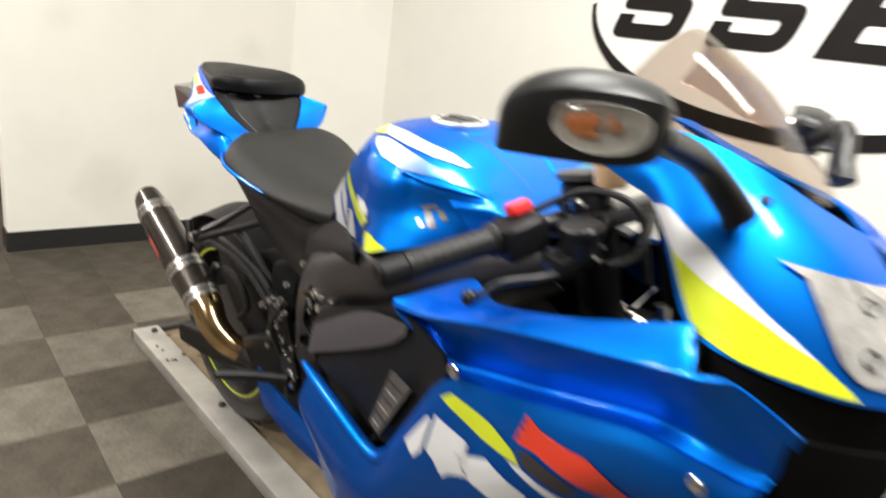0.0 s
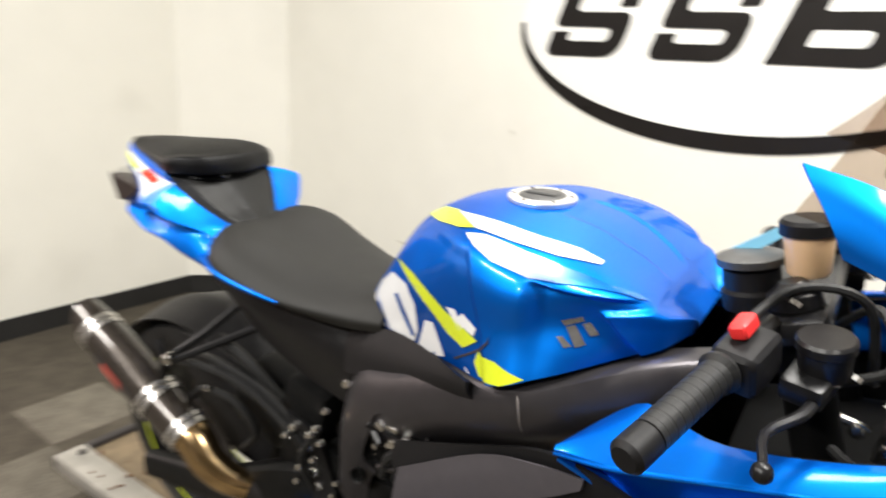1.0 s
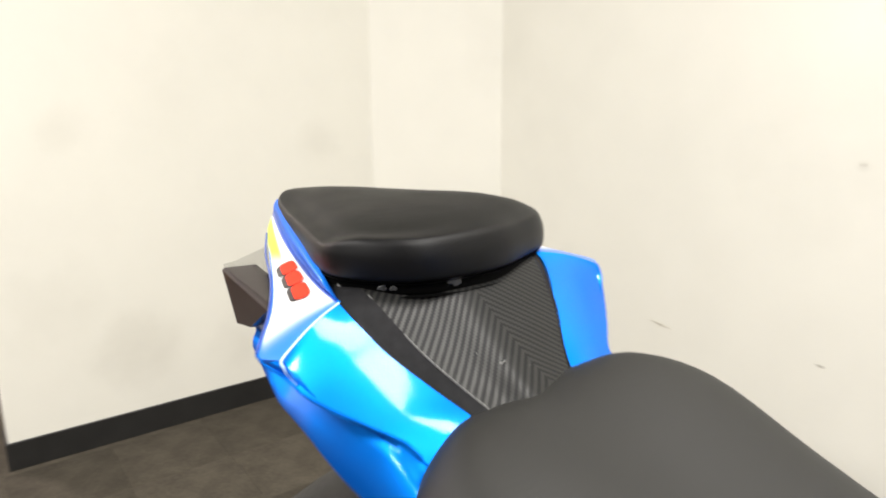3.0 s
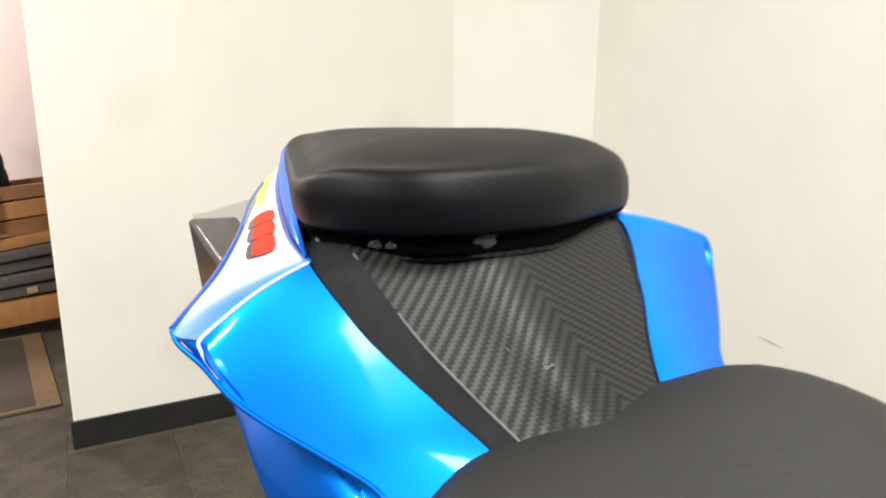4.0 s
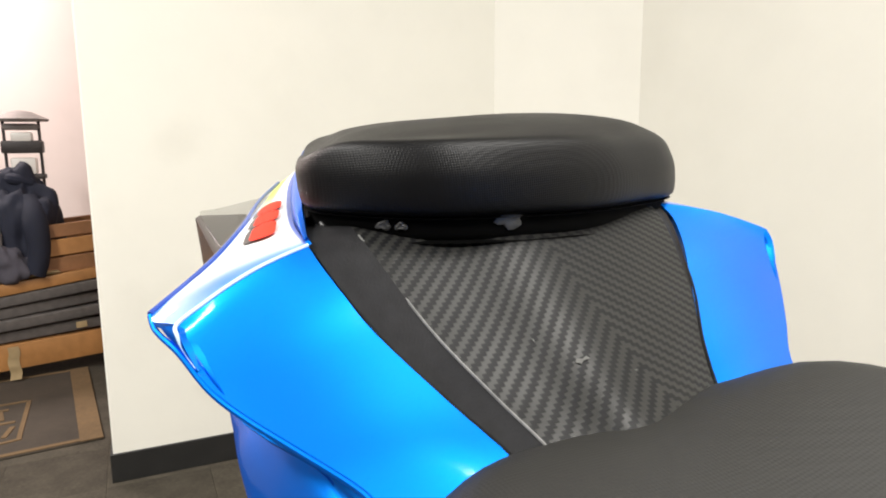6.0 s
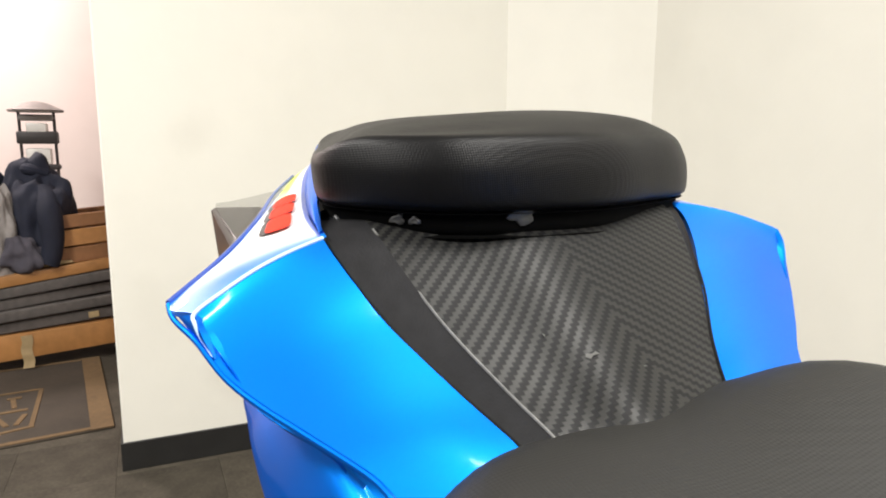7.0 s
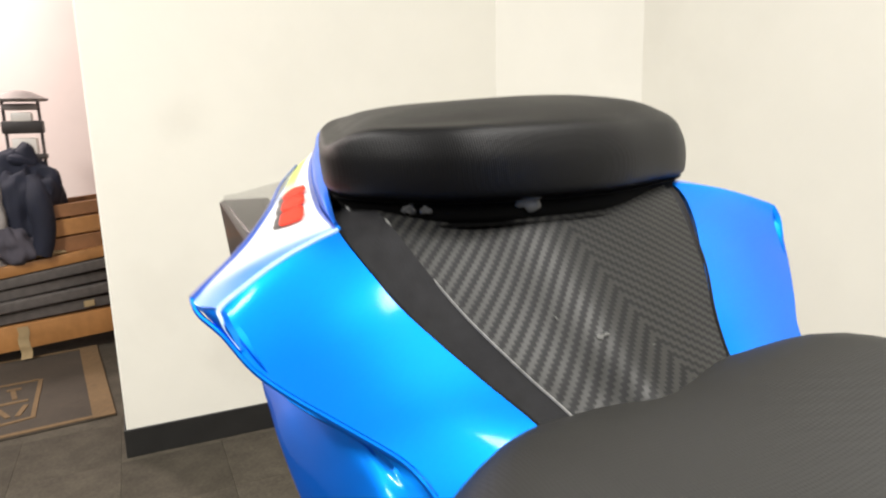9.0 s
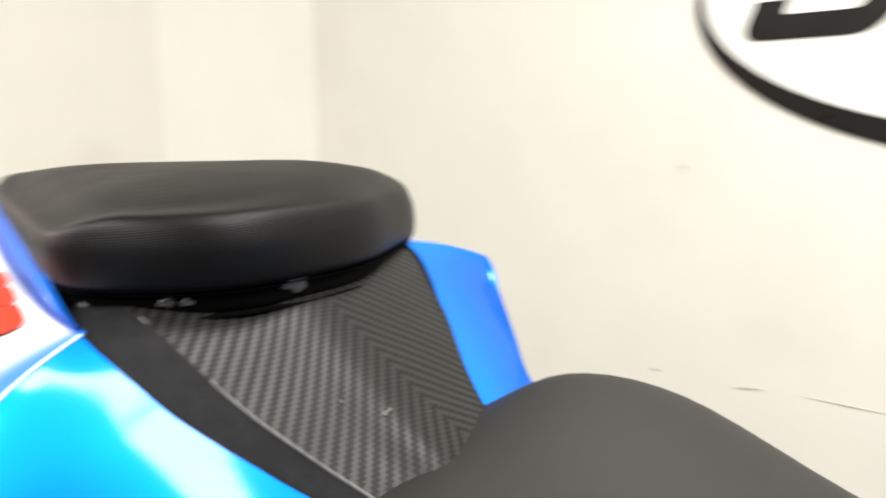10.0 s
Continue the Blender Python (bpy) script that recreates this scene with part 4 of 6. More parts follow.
    # dark light wing with a clear lens above it
    bm = bmesh.new()
    quad = [(-0.209, -0.120, 1.006), (-0.190, -0.121, 0.956), (-0.155, -0.121, 0.961), (-0.106, -0.121, 0.989)]
    mid = sum((Vector(p) for p in quad), Vector()) / 4
    rings = [[Vector(p).lerp(mid, k) + Vector((0, dy, 0)) for p in quad] for k, dy in ((0.05, -0.002), (0.0, 0.001), (0.1, 0.03))]
    vs = skin(bm, [[fx(p) for p in r] for r in rings], closed=True)
    cap_end(bm, vs[0])
    cap_end(bm, vs[-1])
    part("light_wing", bm, M_WING, tail, "dark pointed tail light wing", angle=30)
    bm = bmesh.new()
    skin(bm, patch([[fx(p) for p in r] for r in [[(-0.228, -0.066, 1.012), (-0.185, -0.085, 1.005), (-0.15, -0.102, 0.998)], [(-0.213, -0.112, 1.008), (-0.205, -0.119, 1.007), (-0.106, -0.119, 0.993)]]], 4, 4))
    thick(bm, 0.004)
    part("tail_lens", bm, M_CLEAR, tail, "pale tail light lens")
# closing floor of the tail
bm = bmesh.new()
skin(bm, patch(both([[(-0.29, 0, 1.02), (-0.28, -0.04, 1.005)], [(-0.16, 0, 0.97), (-0.15, -0.10, 0.95)], [(-0.05, 0, 0.93), (-0.07, -0.12, 0.915)], [(0.06, 0, 0.88), (0.055, -0.112, 0.872)], [(0.25, 0, 0.83), (0.25, -0.115, 0.84)]]), 3, 2))
thick(bm, 0.004)
part("undertray", bm, M_PLASTIC, tail)

# carbon film cover between the seats, with a plain edge strip
rows, edge_r, edge_l = [], [], []
for i, (hx, hy, hz) in enumerate([(-0.10, -0.083, 1.006), (-0.046, -0.0885, 0.998), (0.0, -0.0765, 0.964), (0.035, -0.0615, 0.941), (0.065, -0.0515, 0.926), (0.095, -0.048, 0.908)]):
    f = [0.0, 0.012, 0.017, 0.015, 0.012, 0.008][i]
    lx = tail_shift(hx) - hy
    w = lx - hy
    inner = [(hx + f * 0.62, hy + w * 0.10, hz + 0.004), (hx + f * 0.62, lx - w * 0.06, hz + 0.004)]
    edge_r.append([(hx, hy, hz), (hx + f * 0.3, hy + w * 0.05, hz + 0.0015), inner[0]])
    edge_l.append([(hx + 0.002, lx + 0.001, hz + 0.0008), (hx + f * 0.3, lx - w * 0.03, hz + 0.0015), inner[1]])
    rows.append([inner[0], (hx + f * 0.85, hy + w * 0.26, hz + 0.0042), (hx + f * 1.0, hy + w * 0.42, hz + 0.0092), (hx + f * 1.05, hy + w * 0.58, hz + 0.0085), (hx + f * 0.95, hy + w * 0.77, hz + 0.0062), inner[1]])
rows, edge_r, edge_l = ([[lean(p) for p in r] for r in s] for s in (rows, edge_r, edge_l))
for e in (edge_r, edge_l):
    bm = bmesh.new()
    skin(bm, patch(e, 6, 3))
    part("edge_strip", bm, M_FILM, tail, "plain black edge of the film cover")
for e in (edge_r, edge_l):
    bm = bmesh.new()
    tube(bm, [r[0] for r in e[1:]], 0.0011, 6, 6)
    part("film_seam", bm, M_GLOSSBLACK, tail, "thin black seam along the film")
bm = bmesh.new()
tube(bm, [Vector(r[-1]) + Vector((0.0002, 0, 0.0003)) for r in edge_r[1:]], 0.0006, 6, 6)
part("film_line", bm, M_FILMLINE, tail, "pale rubbed line where the film overlaps")
g = patch(rows, 6, 5)
bm = bmesh.new()
vs = skin(bm, g)
lay = bm.loops.layers.uv.verify()
run = [0.0]
for i in range(1, len(g)):
    run.append(run[-1] + (g[i][len(g[0]) // 2] - g[i - 1][len(g[0]) // 2]).length)
where = {v: (v.co.y, run[i]) for i, row in enumerate(vs) for v in row}
for f in bm.faces:
    for lp in f.loops:
        lp[lay].uv = where[lp.vert]
cover_tree = surface(bm)
cover = part("hump_cover", bm, M_CARBON, tail, "black herringbone film cover between the seats")

for q in ([(0.0457, -0.0105), (0.0468, -0.008), (0.0463, -0.006), (0.0478, -0.005), (0.0476, -0.0082), (0.0484, -0.0100), (0.0468, -0.0115)], [(0.056, 0.010), (0.0567, 0.0105), (0.0563, 0.012)], [(0.031, -0.0215), (0.033, -0.0213), (0.032, -0.0208)]):
    decal("scuff", cover_tree, [(x, y, 1.0) for x, y in q], (0, 0, -1), M_PALESCUFF, cover, "pale rubbed scuff", lift=0.0006, cell=0.003)

# pillion seat: pad, base plate and rivets
pillion = new("pillion_seat")
pillion.parent = bike
pillion.matrix_basis = TAIL
PLAN = [(-0.004, 0.020), (-0.008, -0.020), (-0.020, -0.046), (-0.042, -0.068), (-0.070, -0.081), (-0.105, -0.077), (-0.15, -0.064), (-0.20, -0.050), (-0.25, -0.036), (-0.30, -0.020),
        (-0.325, 0.0), (-0.327, 0.02), (-0.30, 0.045), (-0.22, 0.085), (-0.14, 0.121), (-0.09, 0.145), (-0.062, 0.150), (-0.038, 0.128), (-0.019, 0.086), (-0.007, 0.052)]


def round_loop(pts, n):
    """A closed smooth line through plan points."""
    m = len(pts)
    line = cr([pts[(i - 2) % m] + (0,) for i in range(m + 4)], n)
    return line[2 * n:2 * n + m * n]


def seat_height(x, y):
    """Height of the pad's widest line; it leans towards the far side."""
    return 1.022 - 0.085 * (y - 0.03) - 0.03 * (x + 0.06)


def puffed(levels, n=6, steps=3):
    """A cushion over the plan: levels hold (scale, height above the widest line)."""
    loop = round_loop(PLAN, n)
    rings = []
    for sc, h in levels:
        ring = []
        for p in loop:
            x, y = -0.14 + (p.x + 0.14) * sc, 0.022 + (p.y - 0.022) * sc
            slope = ramp01(-p.x, 0.04, 0.085) * (1 - ramp01(-p.x, 0.18, 0.28) * ramp01(p.y, -0.04, 0.0)) * ramp01(sc, 0.55, 0.97)
            level = 1 + 3.0 * (y - 0.03) * (1 - ramp01(sc, 0.8, 1.0))
            ring.append(Vector((x, y, seat_height(x, y) + h * (level * (1 - 0.5 * slope) if h > 0 else 1))))
        rings.append(ring)
    cols = [cr([r[k] for r in rings], steps) for k in range(len(loop))]
    bm = bmesh.new()
    vs = skin(bm, [[c[i] for c in cols] for i in range(len(cols[0]))], closed=True)
    cap_end(bm, vs[0])
    cap_end(bm, vs[-1])
    return bm


part("pad", puffed([(0.03, 0.0300), (0.35, 0.0292), (0.62, 0.0262), (0.80, 0.0222), (0.90, 0.0192), (0.945, 0.0170), (0.970, 0.0136), (0.986, 0.008), (0.997, 0.002), (1.0, -0.004), (0.998, -0.011), (0.988, -0.0165), (0.955, -0.019), (0.90, -0.0195), (0.05, -0.0195)]), M_PILLION, pillion, "black grained vinyl pillion pad", angle=60)
bm = puffed([(0.05, -0.016), (0.92, -0.016), (0.952, -0.0175), (0.954, -0.022), (0.95, -0.027), (0.938, -0.0300), (0.90, -0.0315), (0.05, -0.0315)], steps=2)
plate_tree = surface(bm)
part("base_plate", bm, M_PLATE, pillion, "black base plate under the pad", angle=60)
for at, r, seed in (((-0.0114, -0.0015, 1.0023), 0.0056, 1), ((-0.0364, -0.0553, 1.0055), 0.0032, 2), ((-0.0305, -0.049, 1.0046), 0.0026, 3), ((-0.0699, -0.0753, 1.0055), 0.0022, 4)):
    at, nor, _, _ = plate_tree.find_nearest(Vector(at))
    bm = bmesh.new()
    side = nor.cross(Vector((0, 0, 1))).normalized()
    up = side.cross(nor)
    rings = [[at + nor * h + (side * math.cos(t) * 1.25 + up * math.sin(t) * 0.8) * (r * q * (1 + 0.22 * math.sin(3 * t + seed) + 0.12 * math.sin(5 * t + 2 * seed))) for t in [2 * math.pi * k / 18 for k in range(18)]] for q, h in ((1.0, -0.001), (0.95, 0.0008), (0.6, 0.0014), (0.1, 0.0011))]
    vs = skin(bm, rings, closed=True)
    cap_end(bm, vs[-1])
    part("rivet", bm, M_DULL, pillion, "dull steel rivet head")

# frame, side covers and subframe


def strip(name, rows, material, parent, label="", t=0.006, nu=4, nv=3, angle=40):
    """A smooth shell through rows of points."""
    bm = bmesh.new()
    skin(bm, patch(rows, nu, nv))
    thick(bm, t)
    return part(name, bm, material, parent, label, angle=angle)


for side in (1, -1):
    fx = flip if side < 0 else list
    # main beam
    rows = [fx([(0.965, -0.06, 0.955), (0.96, -0.095, 0.95), (0.955, -0.10, 0.92), (0.95, -0.06, 0.89)]),
            fx([(0.86, -0.12, 0.945), (0.86, -0.168, 0.938), (0.855, -0.185, 0.88), (0.85, -0.14, 0.83)]),
            fx([(0.76, -0.16, 0.918), (0.76, -0.222, 0.906), (0.755, -0.222, 0.85), (0.75, -0.17, 0.79)]),
            fx([(0.64, -0.14, 0.885), (0.64, -0.198, 0.875), (0.635, -0.208, 0.81), (0.63, -0.16, 0.745)]),
            fx([(0.53, -0.10, 0.835), (0.525, -0.168, 0.825), (0.525, -0.19, 0.75), (0.53, -0.15, 0.665)]),
            fx([(0.44, -0.08, 0.79), (0.43, -0.138, 0.775), (0.43, -0.165, 0.69), (0.46, -0.14, 0.60)]),
            fx([(0.41, -0.07, 0.66), (0.40, -0.12, 0.64), (0.40, -0.15, 0.56), (0.44, -0.13, 0.50)])]
    strip("frame_beam", rows, M_FRAME, bike, "dark aluminium frame beam")
    # cover between seat and tank foot
    rows = [fx([(0.40, -0.098, 0.835), (0.40, -0.115, 0.81), (0.41, -0.13, 0.775)]),
            fx([(0.50, -0.122, 0.866), (0.50, -0.145, 0.835), (0.51, -0.158, 0.80)]),
            fx([(0.60, -0.170, 0.882), (0.60, -0.185, 0.86), (0.61, -0.19, 0.84)]),
            fx([(0.69, -0.222, 0.895), (0.69, -0.222, 0.885), (0.695, -0.215, 0.872)])]
    strip("side_cover", rows, M_PLASTIC, bike, "matt black side cover")
    # rear subframe cover
    rows = [fx([(0.06, -0.105, 0.875), (0.07, -0.112, 0.855), (0.09, -0.10, 0.83)]),
            fx([(0.16, -0.114, 0.848), (0.17, -0.12, 0.82), (0.18, -0.11, 0.77)]),
            fx([(0.28, -0.112, 0.845), (0.29, -0.124, 0.80), (0.28, -0.115, 0.73)]),
            fx([(0.38, -0.105, 0.84), (0.39, -0.128, 0.79), (0.38, -0.12, 0.71)]),
            fx([(0.44, -0.105, 0.83), (0.44, -0.128, 0.77), (0.42, -0.12, 0.70)])]
    strip("subframe_cover", rows, M_BLACKPAINT, bike, "satin black subframe cover")
    # swingarm
    rows = [fx([(0.42, -0.06, 0.56), (0.41, -0.115, 0.55), (0.41, -0.12, 0.48), (0.42, -0.06, 0.45)]),
            fx([(0.25, -0.10, 0.53), (0.24, -0.14, 0.52), (0.24, -0.14, 0.44), (0.25, -0.10, 0.42)]),
            fx([(0.05, -0.12, 0.44), (0.05, -0.15, 0.43), (0.05, -0.15, 0.37), (0.05, -0.12, 0.36)]),
            fx([(-0.19, -0.125, 0.38), (-0.19, -0.15, 0.375), (-0.19, -0.15, 0.325), (-0.19, -0.125, 0.32)])]
    strip("swingarm", rows, M_ENGINE, bike, "black swingarm")

bm = bmesh.new()
tube(bm, [(0.7515, -0.2215, 0.902), (0.7574, -0.2288, 0.8894), (0.7595, -0.2270, 0.8680), (0.7606, -0.2190, 0.8490)], [0.0008, 0.0012, 0.0010, 0.0005], 6, 4)
part("weld_mark", bm, M_GREYMETAL, bike, "pale rubbed weld mark on the frame")
bm = bmesh.new()
block(bm, (0.30, 0.22, 0.34), pose(0.66, 0, 0.66, 0, 20, 0), 0.03, 3)
block(bm, (0.26, 0.26, 0.24), pose(0.62, 0, 0.52, 0, 0, 0), 0.04, 3)
block(bm, (0.36, 0.27, 0.24), pose(0.50, 0, 0.47, 0, 8, 0), 0.03, 2)
engine = part("engine", bm, M_ENGINE, bike, "black engine block")
bm = bmesh.new()
lathe(bm, [(0, 0.085), (0.03, 0.085), (0.045, 0.075), (0.05, 0.04)], (0.60, -0.12, 0.56), (0, -1, 0), 28)
part("clutch_cover", bm, M_ENGINE, engine)
bm = bmesh.new()
lathe(bm, [(0, 0.05), (0.03, 0.05), (0.04, 0.04)], (0.555, -0.13, 0.69), (0, -1, 0.1), 20)
part("crankcase_cap", bm, M_ENGINE, engine)
# ribbed wiring and coolant hoses
for pts, r in (([(0.62, -0.17, 0.74), (0.58, -0.19, 0.70), (0.56, -0.185, 0.64)], 0.014), ([(0.60, -0.175, 0.73), (0.545, -0.19, 0.71), (0.52, -0.18, 0.66)], 0.009),
               ([(0.02, -0.12, 0.68), (0.12, -0.14, 0.695), (0.22, -0.135, 0.67), (0.33, -0.14, 0.62)], 0.008), ([(0.05, -0.12, 0.66), (0.14, -0.15, 0.68), (0.26, -0.14, 0.64), (0.36, -0.14, 0.58)], 0.006)):
    bm = bmesh.new()
    tube(bm, pts, r, 8, 6)
    part("hose", bm, M_RUBBER, bike, "black rubber hose")
for p in ((0.425, -0.143, 0.765), (0.30, -0.145, 0.64), (0.32, -0.145, 0.60), (0.335, -0.145, 0.615), (0.34, -0.142, 0.565), (0.345, -0.14, 0.535), (0.37, -0.14, 0.50), (0.375, -0.14, 0.47), (0.55, -0.19, 0.735), (0.575, -0.19, 0.74), (0.56, -0.185, 0.705)):
    bm = bmesh.new()
    lathe(bm, [(0, 0.009), (0.006, 0.009), (0.010, 0.006)], p, (0, -1, 0.1), 8)
    part("bolt", bm, M_CHROME, bike, "bright bolt head")
for pts, r in (([(0.02, -0.15, 0.60), (0.08, -0.16, 0.645), (0.16, -0.155, 0.64), (0.20, -0.15, 0.59), (0.16, -0.15, 0.54)], 0.007), ([(-0.02, -0.14, 0.66), (0.06, -0.16, 0.69), (0.18, -0.15, 0.68), (0.29, -0.15, 0.63), (0.35, -0.14, 0.56)], 0.007),
               ([(0.06, -0.10, 0.72), (0.16, -0.115, 0.70), (0.24, -0.11, 0.64)], 0.010), ([(0.36, -0.15, 0.66), (0.33, -0.165, 0.60), (0.34, -0.15, 0.53)], 0.006)):
    bm = bmesh.new()
    tube(bm, pts, r, 8, 6)
    part("hose", bm, M_RUBBER, bike, "black rubber hose")
for p in ((0.10, -0.165, 0.655), (0.30, -0.165, 0.635), (0.37, -0.163, 0.672), (0.355, -0.163, 0.655), (0.325, -0.162, 0.58), (0.315, -0.16, 0.545), (0.37, -0.155, 0.64)):
    bm = bmesh.new()
    lathe(bm, [(0, 0.007), (0.006, 0.007), (0.010, 0.004)], p, (0.1, -1, 0.25), 8)
    part("bolt", bm, M_CHROME, bike, "bright bolt head")
bm = bmesh.new()
block(bm, (0.14, 0.10, 0.12), pose(0.16, -0.06, 0.60, 0, 20, 0), 0.02, 2)
block(bm, (0.10, 0.12, 0.20), pose(0.28, -0.06, 0.60, 0, 10, 0), 0.02, 2)
part("battery_tray", bm, M_ENGINE, bike, "black inner housing above the swingarm")
# valve, clips and wiring over a black block painted for the opening's dark
random.seed(21)
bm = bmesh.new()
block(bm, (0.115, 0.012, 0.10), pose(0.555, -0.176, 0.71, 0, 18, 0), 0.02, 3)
part("frame_recess", bm, M_DEEP, bike, "black block standing in for the dark of the frame's opening")
for k in range(9):
    x, z = random.uniform(0.505, 0.60), random.uniform(0.665, 0.755)
    bm = bmesh.new()
    tube(bm, [(x, -0.184, z), (x + random.uniform(-0.02, 0.02), -0.194, z + random.uniform(-0.012, 0.012)), (x + random.uniform(-0.035, 0.035), -0.184, z + random.uniform(-0.03, 0.03))], random.uniform(0.0035, 0.007), 8, 4)
    part("wire", bm, M_BLACKPAINT, bike, "black wire")
for x, z, w in ((0.525, 0.752, 0.016), (0.548, 0.757, 0.02), (0.572, 0.748, 0.012), (0.588, 0.72, 0.010), (0.515, 0.715, 0.008), (0.56, 0.70, 0.009)):
    bm = bmesh.new()
    block(bm, (w, 0.010, 0.009), pose(x, -0.190, z, 10, random.uniform(-25, 25), 0), 0.002, 2)
    part("clip", bm, M_STEEL, bike, "bright metal clip")
# pivot plate details
for p, r in (((0.505, -0.170, 0.56), 0.034), ((0.425, -0.150, 0.685), 0.016), ((0.455, -0.160, 0.62), 0.013)):
    bm = bmesh.new()
    lathe(bm, [(0, r * 0.6), (-0.004, r * 0.62), (0.006, r * 0.8), (0.008, r), (0, r * 1.02)], p, (0.1, -1, 0.1), 24)
    part("pivot_ring", bm, M_ENGINE, bike, "black pivot ring")
for p in ((0.52, -0.172, 0.70), (0.53, -0.175, 0.715), (0.505, -0.172, 0.69), (0.535, -0.172, 0.69), (0.36, -0.165, 0.61), (0.395, -0.165, 0.715), (0.40, -0.155, 0.575), (0.385, -0.15, 0.54), (0.40, -0.15, 0.505)):
    bm = bmesh.new()
    lathe(bm, [(0, 0.006), (0.005, 0.006), (0.008, 0.004)], p, (0.1, -1, 0.2), 8)
    part("bolt", bm, M_CHROME, bike, "bright bolt head")
# heel plate and foot peg
bm = bmesh.new()
prism(bm, [(0.28, -0.145, 0.66), (0.35, -0.145, 0.64), (0.40, -0.145, 0.50), (0.36, -0.145, 0.44), (0.33, -0.145, 0.50), (0.33, -0.145, 0.58)], (0, 0.01, 0))
part("heel_plate", bm, M_BLACKPAINT, bike)
bm = bmesh.new()
tube(bm, [(0.37, -0.15, 0.485), (0.31, -0.20, 0.482), (0.258, -0.255, 0.478)], [0.012, 0.013, 0.010], 10)
part("foot_peg", bm, M_BLACKPAINT, bike, "black rider foot peg")

# exhaust
exhaust = new("exhaust")
exhaust.parent = bike
A, B = Vector((-0.205, -0.208, 0.691)), Vector((0.038, -0.207, 0.556))
AX = (B - A).normalized()
bm = bmesh.new()
prof = [(-0.035, 0.026), (-0.042, 0.034), (-0.01, 0.040), (0.04, 0.043), (0.10, 0.044), (0.22, 0.044), (0.27, 0.042), (0.29, 0.040)]
lathe(bm, prof, A, AX, 32)
for v in bm.verts:
    if (v.co - A).dot(AX) < -0.02:
        v.co -= AX * (v.co.z - A.z) * 0.55
part("silencer", bm, M_CARBON_TUBE, exhaust, "dark carbon silencer can")
for h, w, r in ((-0.012, 0.012, 0.0415), (0.004, 0.013, 0.0425), (0.186, 0.012, 0.0465), (0.203, 0.013, 0.0465), (0.276, 0.011, 0.0435), (0.291, 0.013, 0.0425)):
    bm = bmesh.new()
    lathe(bm, [(-w / 2, r - 0.004), (-w / 2, r), (-0.002, r + 0.001), (w / 2, r), (w / 2, r - 0.004)], A + AX * h, AX, 32)
    part("band", bm, M_BAND, exhaust, "polished steel band")
bm = bmesh.new()
lathe(bm, [(0, 0.020), (0.03, 0.022), (0.03, 0.016), (0.001, 0.014)], A - AX * 0.048, AX, 20)
part("outlet", bm, M_IRON, exhaust)
bm = bmesh.new()
tube(bm, [tuple(B - AX * 0.01), tuple(B + AX * 0.035), (0.10, -0.208, 0.508), (0.135, -0.195, 0.478), (0.165, -0.172, 0.458)], [0.040, 0.036, 0.033, 0.030, 0.027], 16, 5)
part("link_pipe", bm, M_HEAT, exhaust, "bronze tinted link pipe")
bm = bmesh.new()
tube(bm, [(0.155, -0.180, 0.464), (0.20, -0.145, 0.442), (0.30, -0.10, 0.425)], [0.026, 0.026, 0.026], 14, 5)
part("mid_pipe", bm, M_IRON, exhaust, "dark iron pipe under the engine")
bm = bmesh.new()
grid = [[A + AX * (0.045 + 0.12 * u / 4) + (Vector((0, -1, 0)) * math.cos(t) + Vector((0, 0, 1)) * math.sin(t)) * 0.0452 for t in (-0.35, -0.15, 0.05, 0.25)] for u in range(5)]
skin(bm, grid)
part("label", bm, M_DARKPRINT, exhaust, "dark label with a red middle")
bm = bmesh.new()
skin(bm, [[A + AX * (0.075 + 0.06 * u / 3) + (Vector((0, -1, 0)) * math.cos(t) + Vector((0, 0, 1)) * math.sin(t)) * 0.0460 for t in (-0.28, -0.1, 0.08, 0.2)] for u in range(4)])
part("label_patch", bm, M_REDLABEL, exhaust, "red label patch")
# hanger
hanger = new("silencer_hanger")
hanger.parent = bike
for pts, r in (([(0.02, -0.205, 0.705), (0.06, -0.15, 0.745), (0.09, -0.085, 0.79)], 0.008), ([(0.03, -0.205, 0.70), (0.10, -0.14, 0.735), (0.16, -0.09, 0.765)], 0.008), ([(-0.005, -0.21, 0.735), (0.01, -0.215, 0.70), (0.0, -0.215, 0.66)], 0.009)):
    bm = bmesh.new()
    tube(bm, pts, r, 8, 4)
    part("rod", bm, M_BLACKPAINT, hanger)
bm = bmesh.new()
lathe(bm, [(0, 0.012), (0.014, 0.012), (0.018, 0.008)], (0.025, -0.205, 0.705), (0, -1, 0), 12)
part("bolt", bm, M_STEEL, hanger)


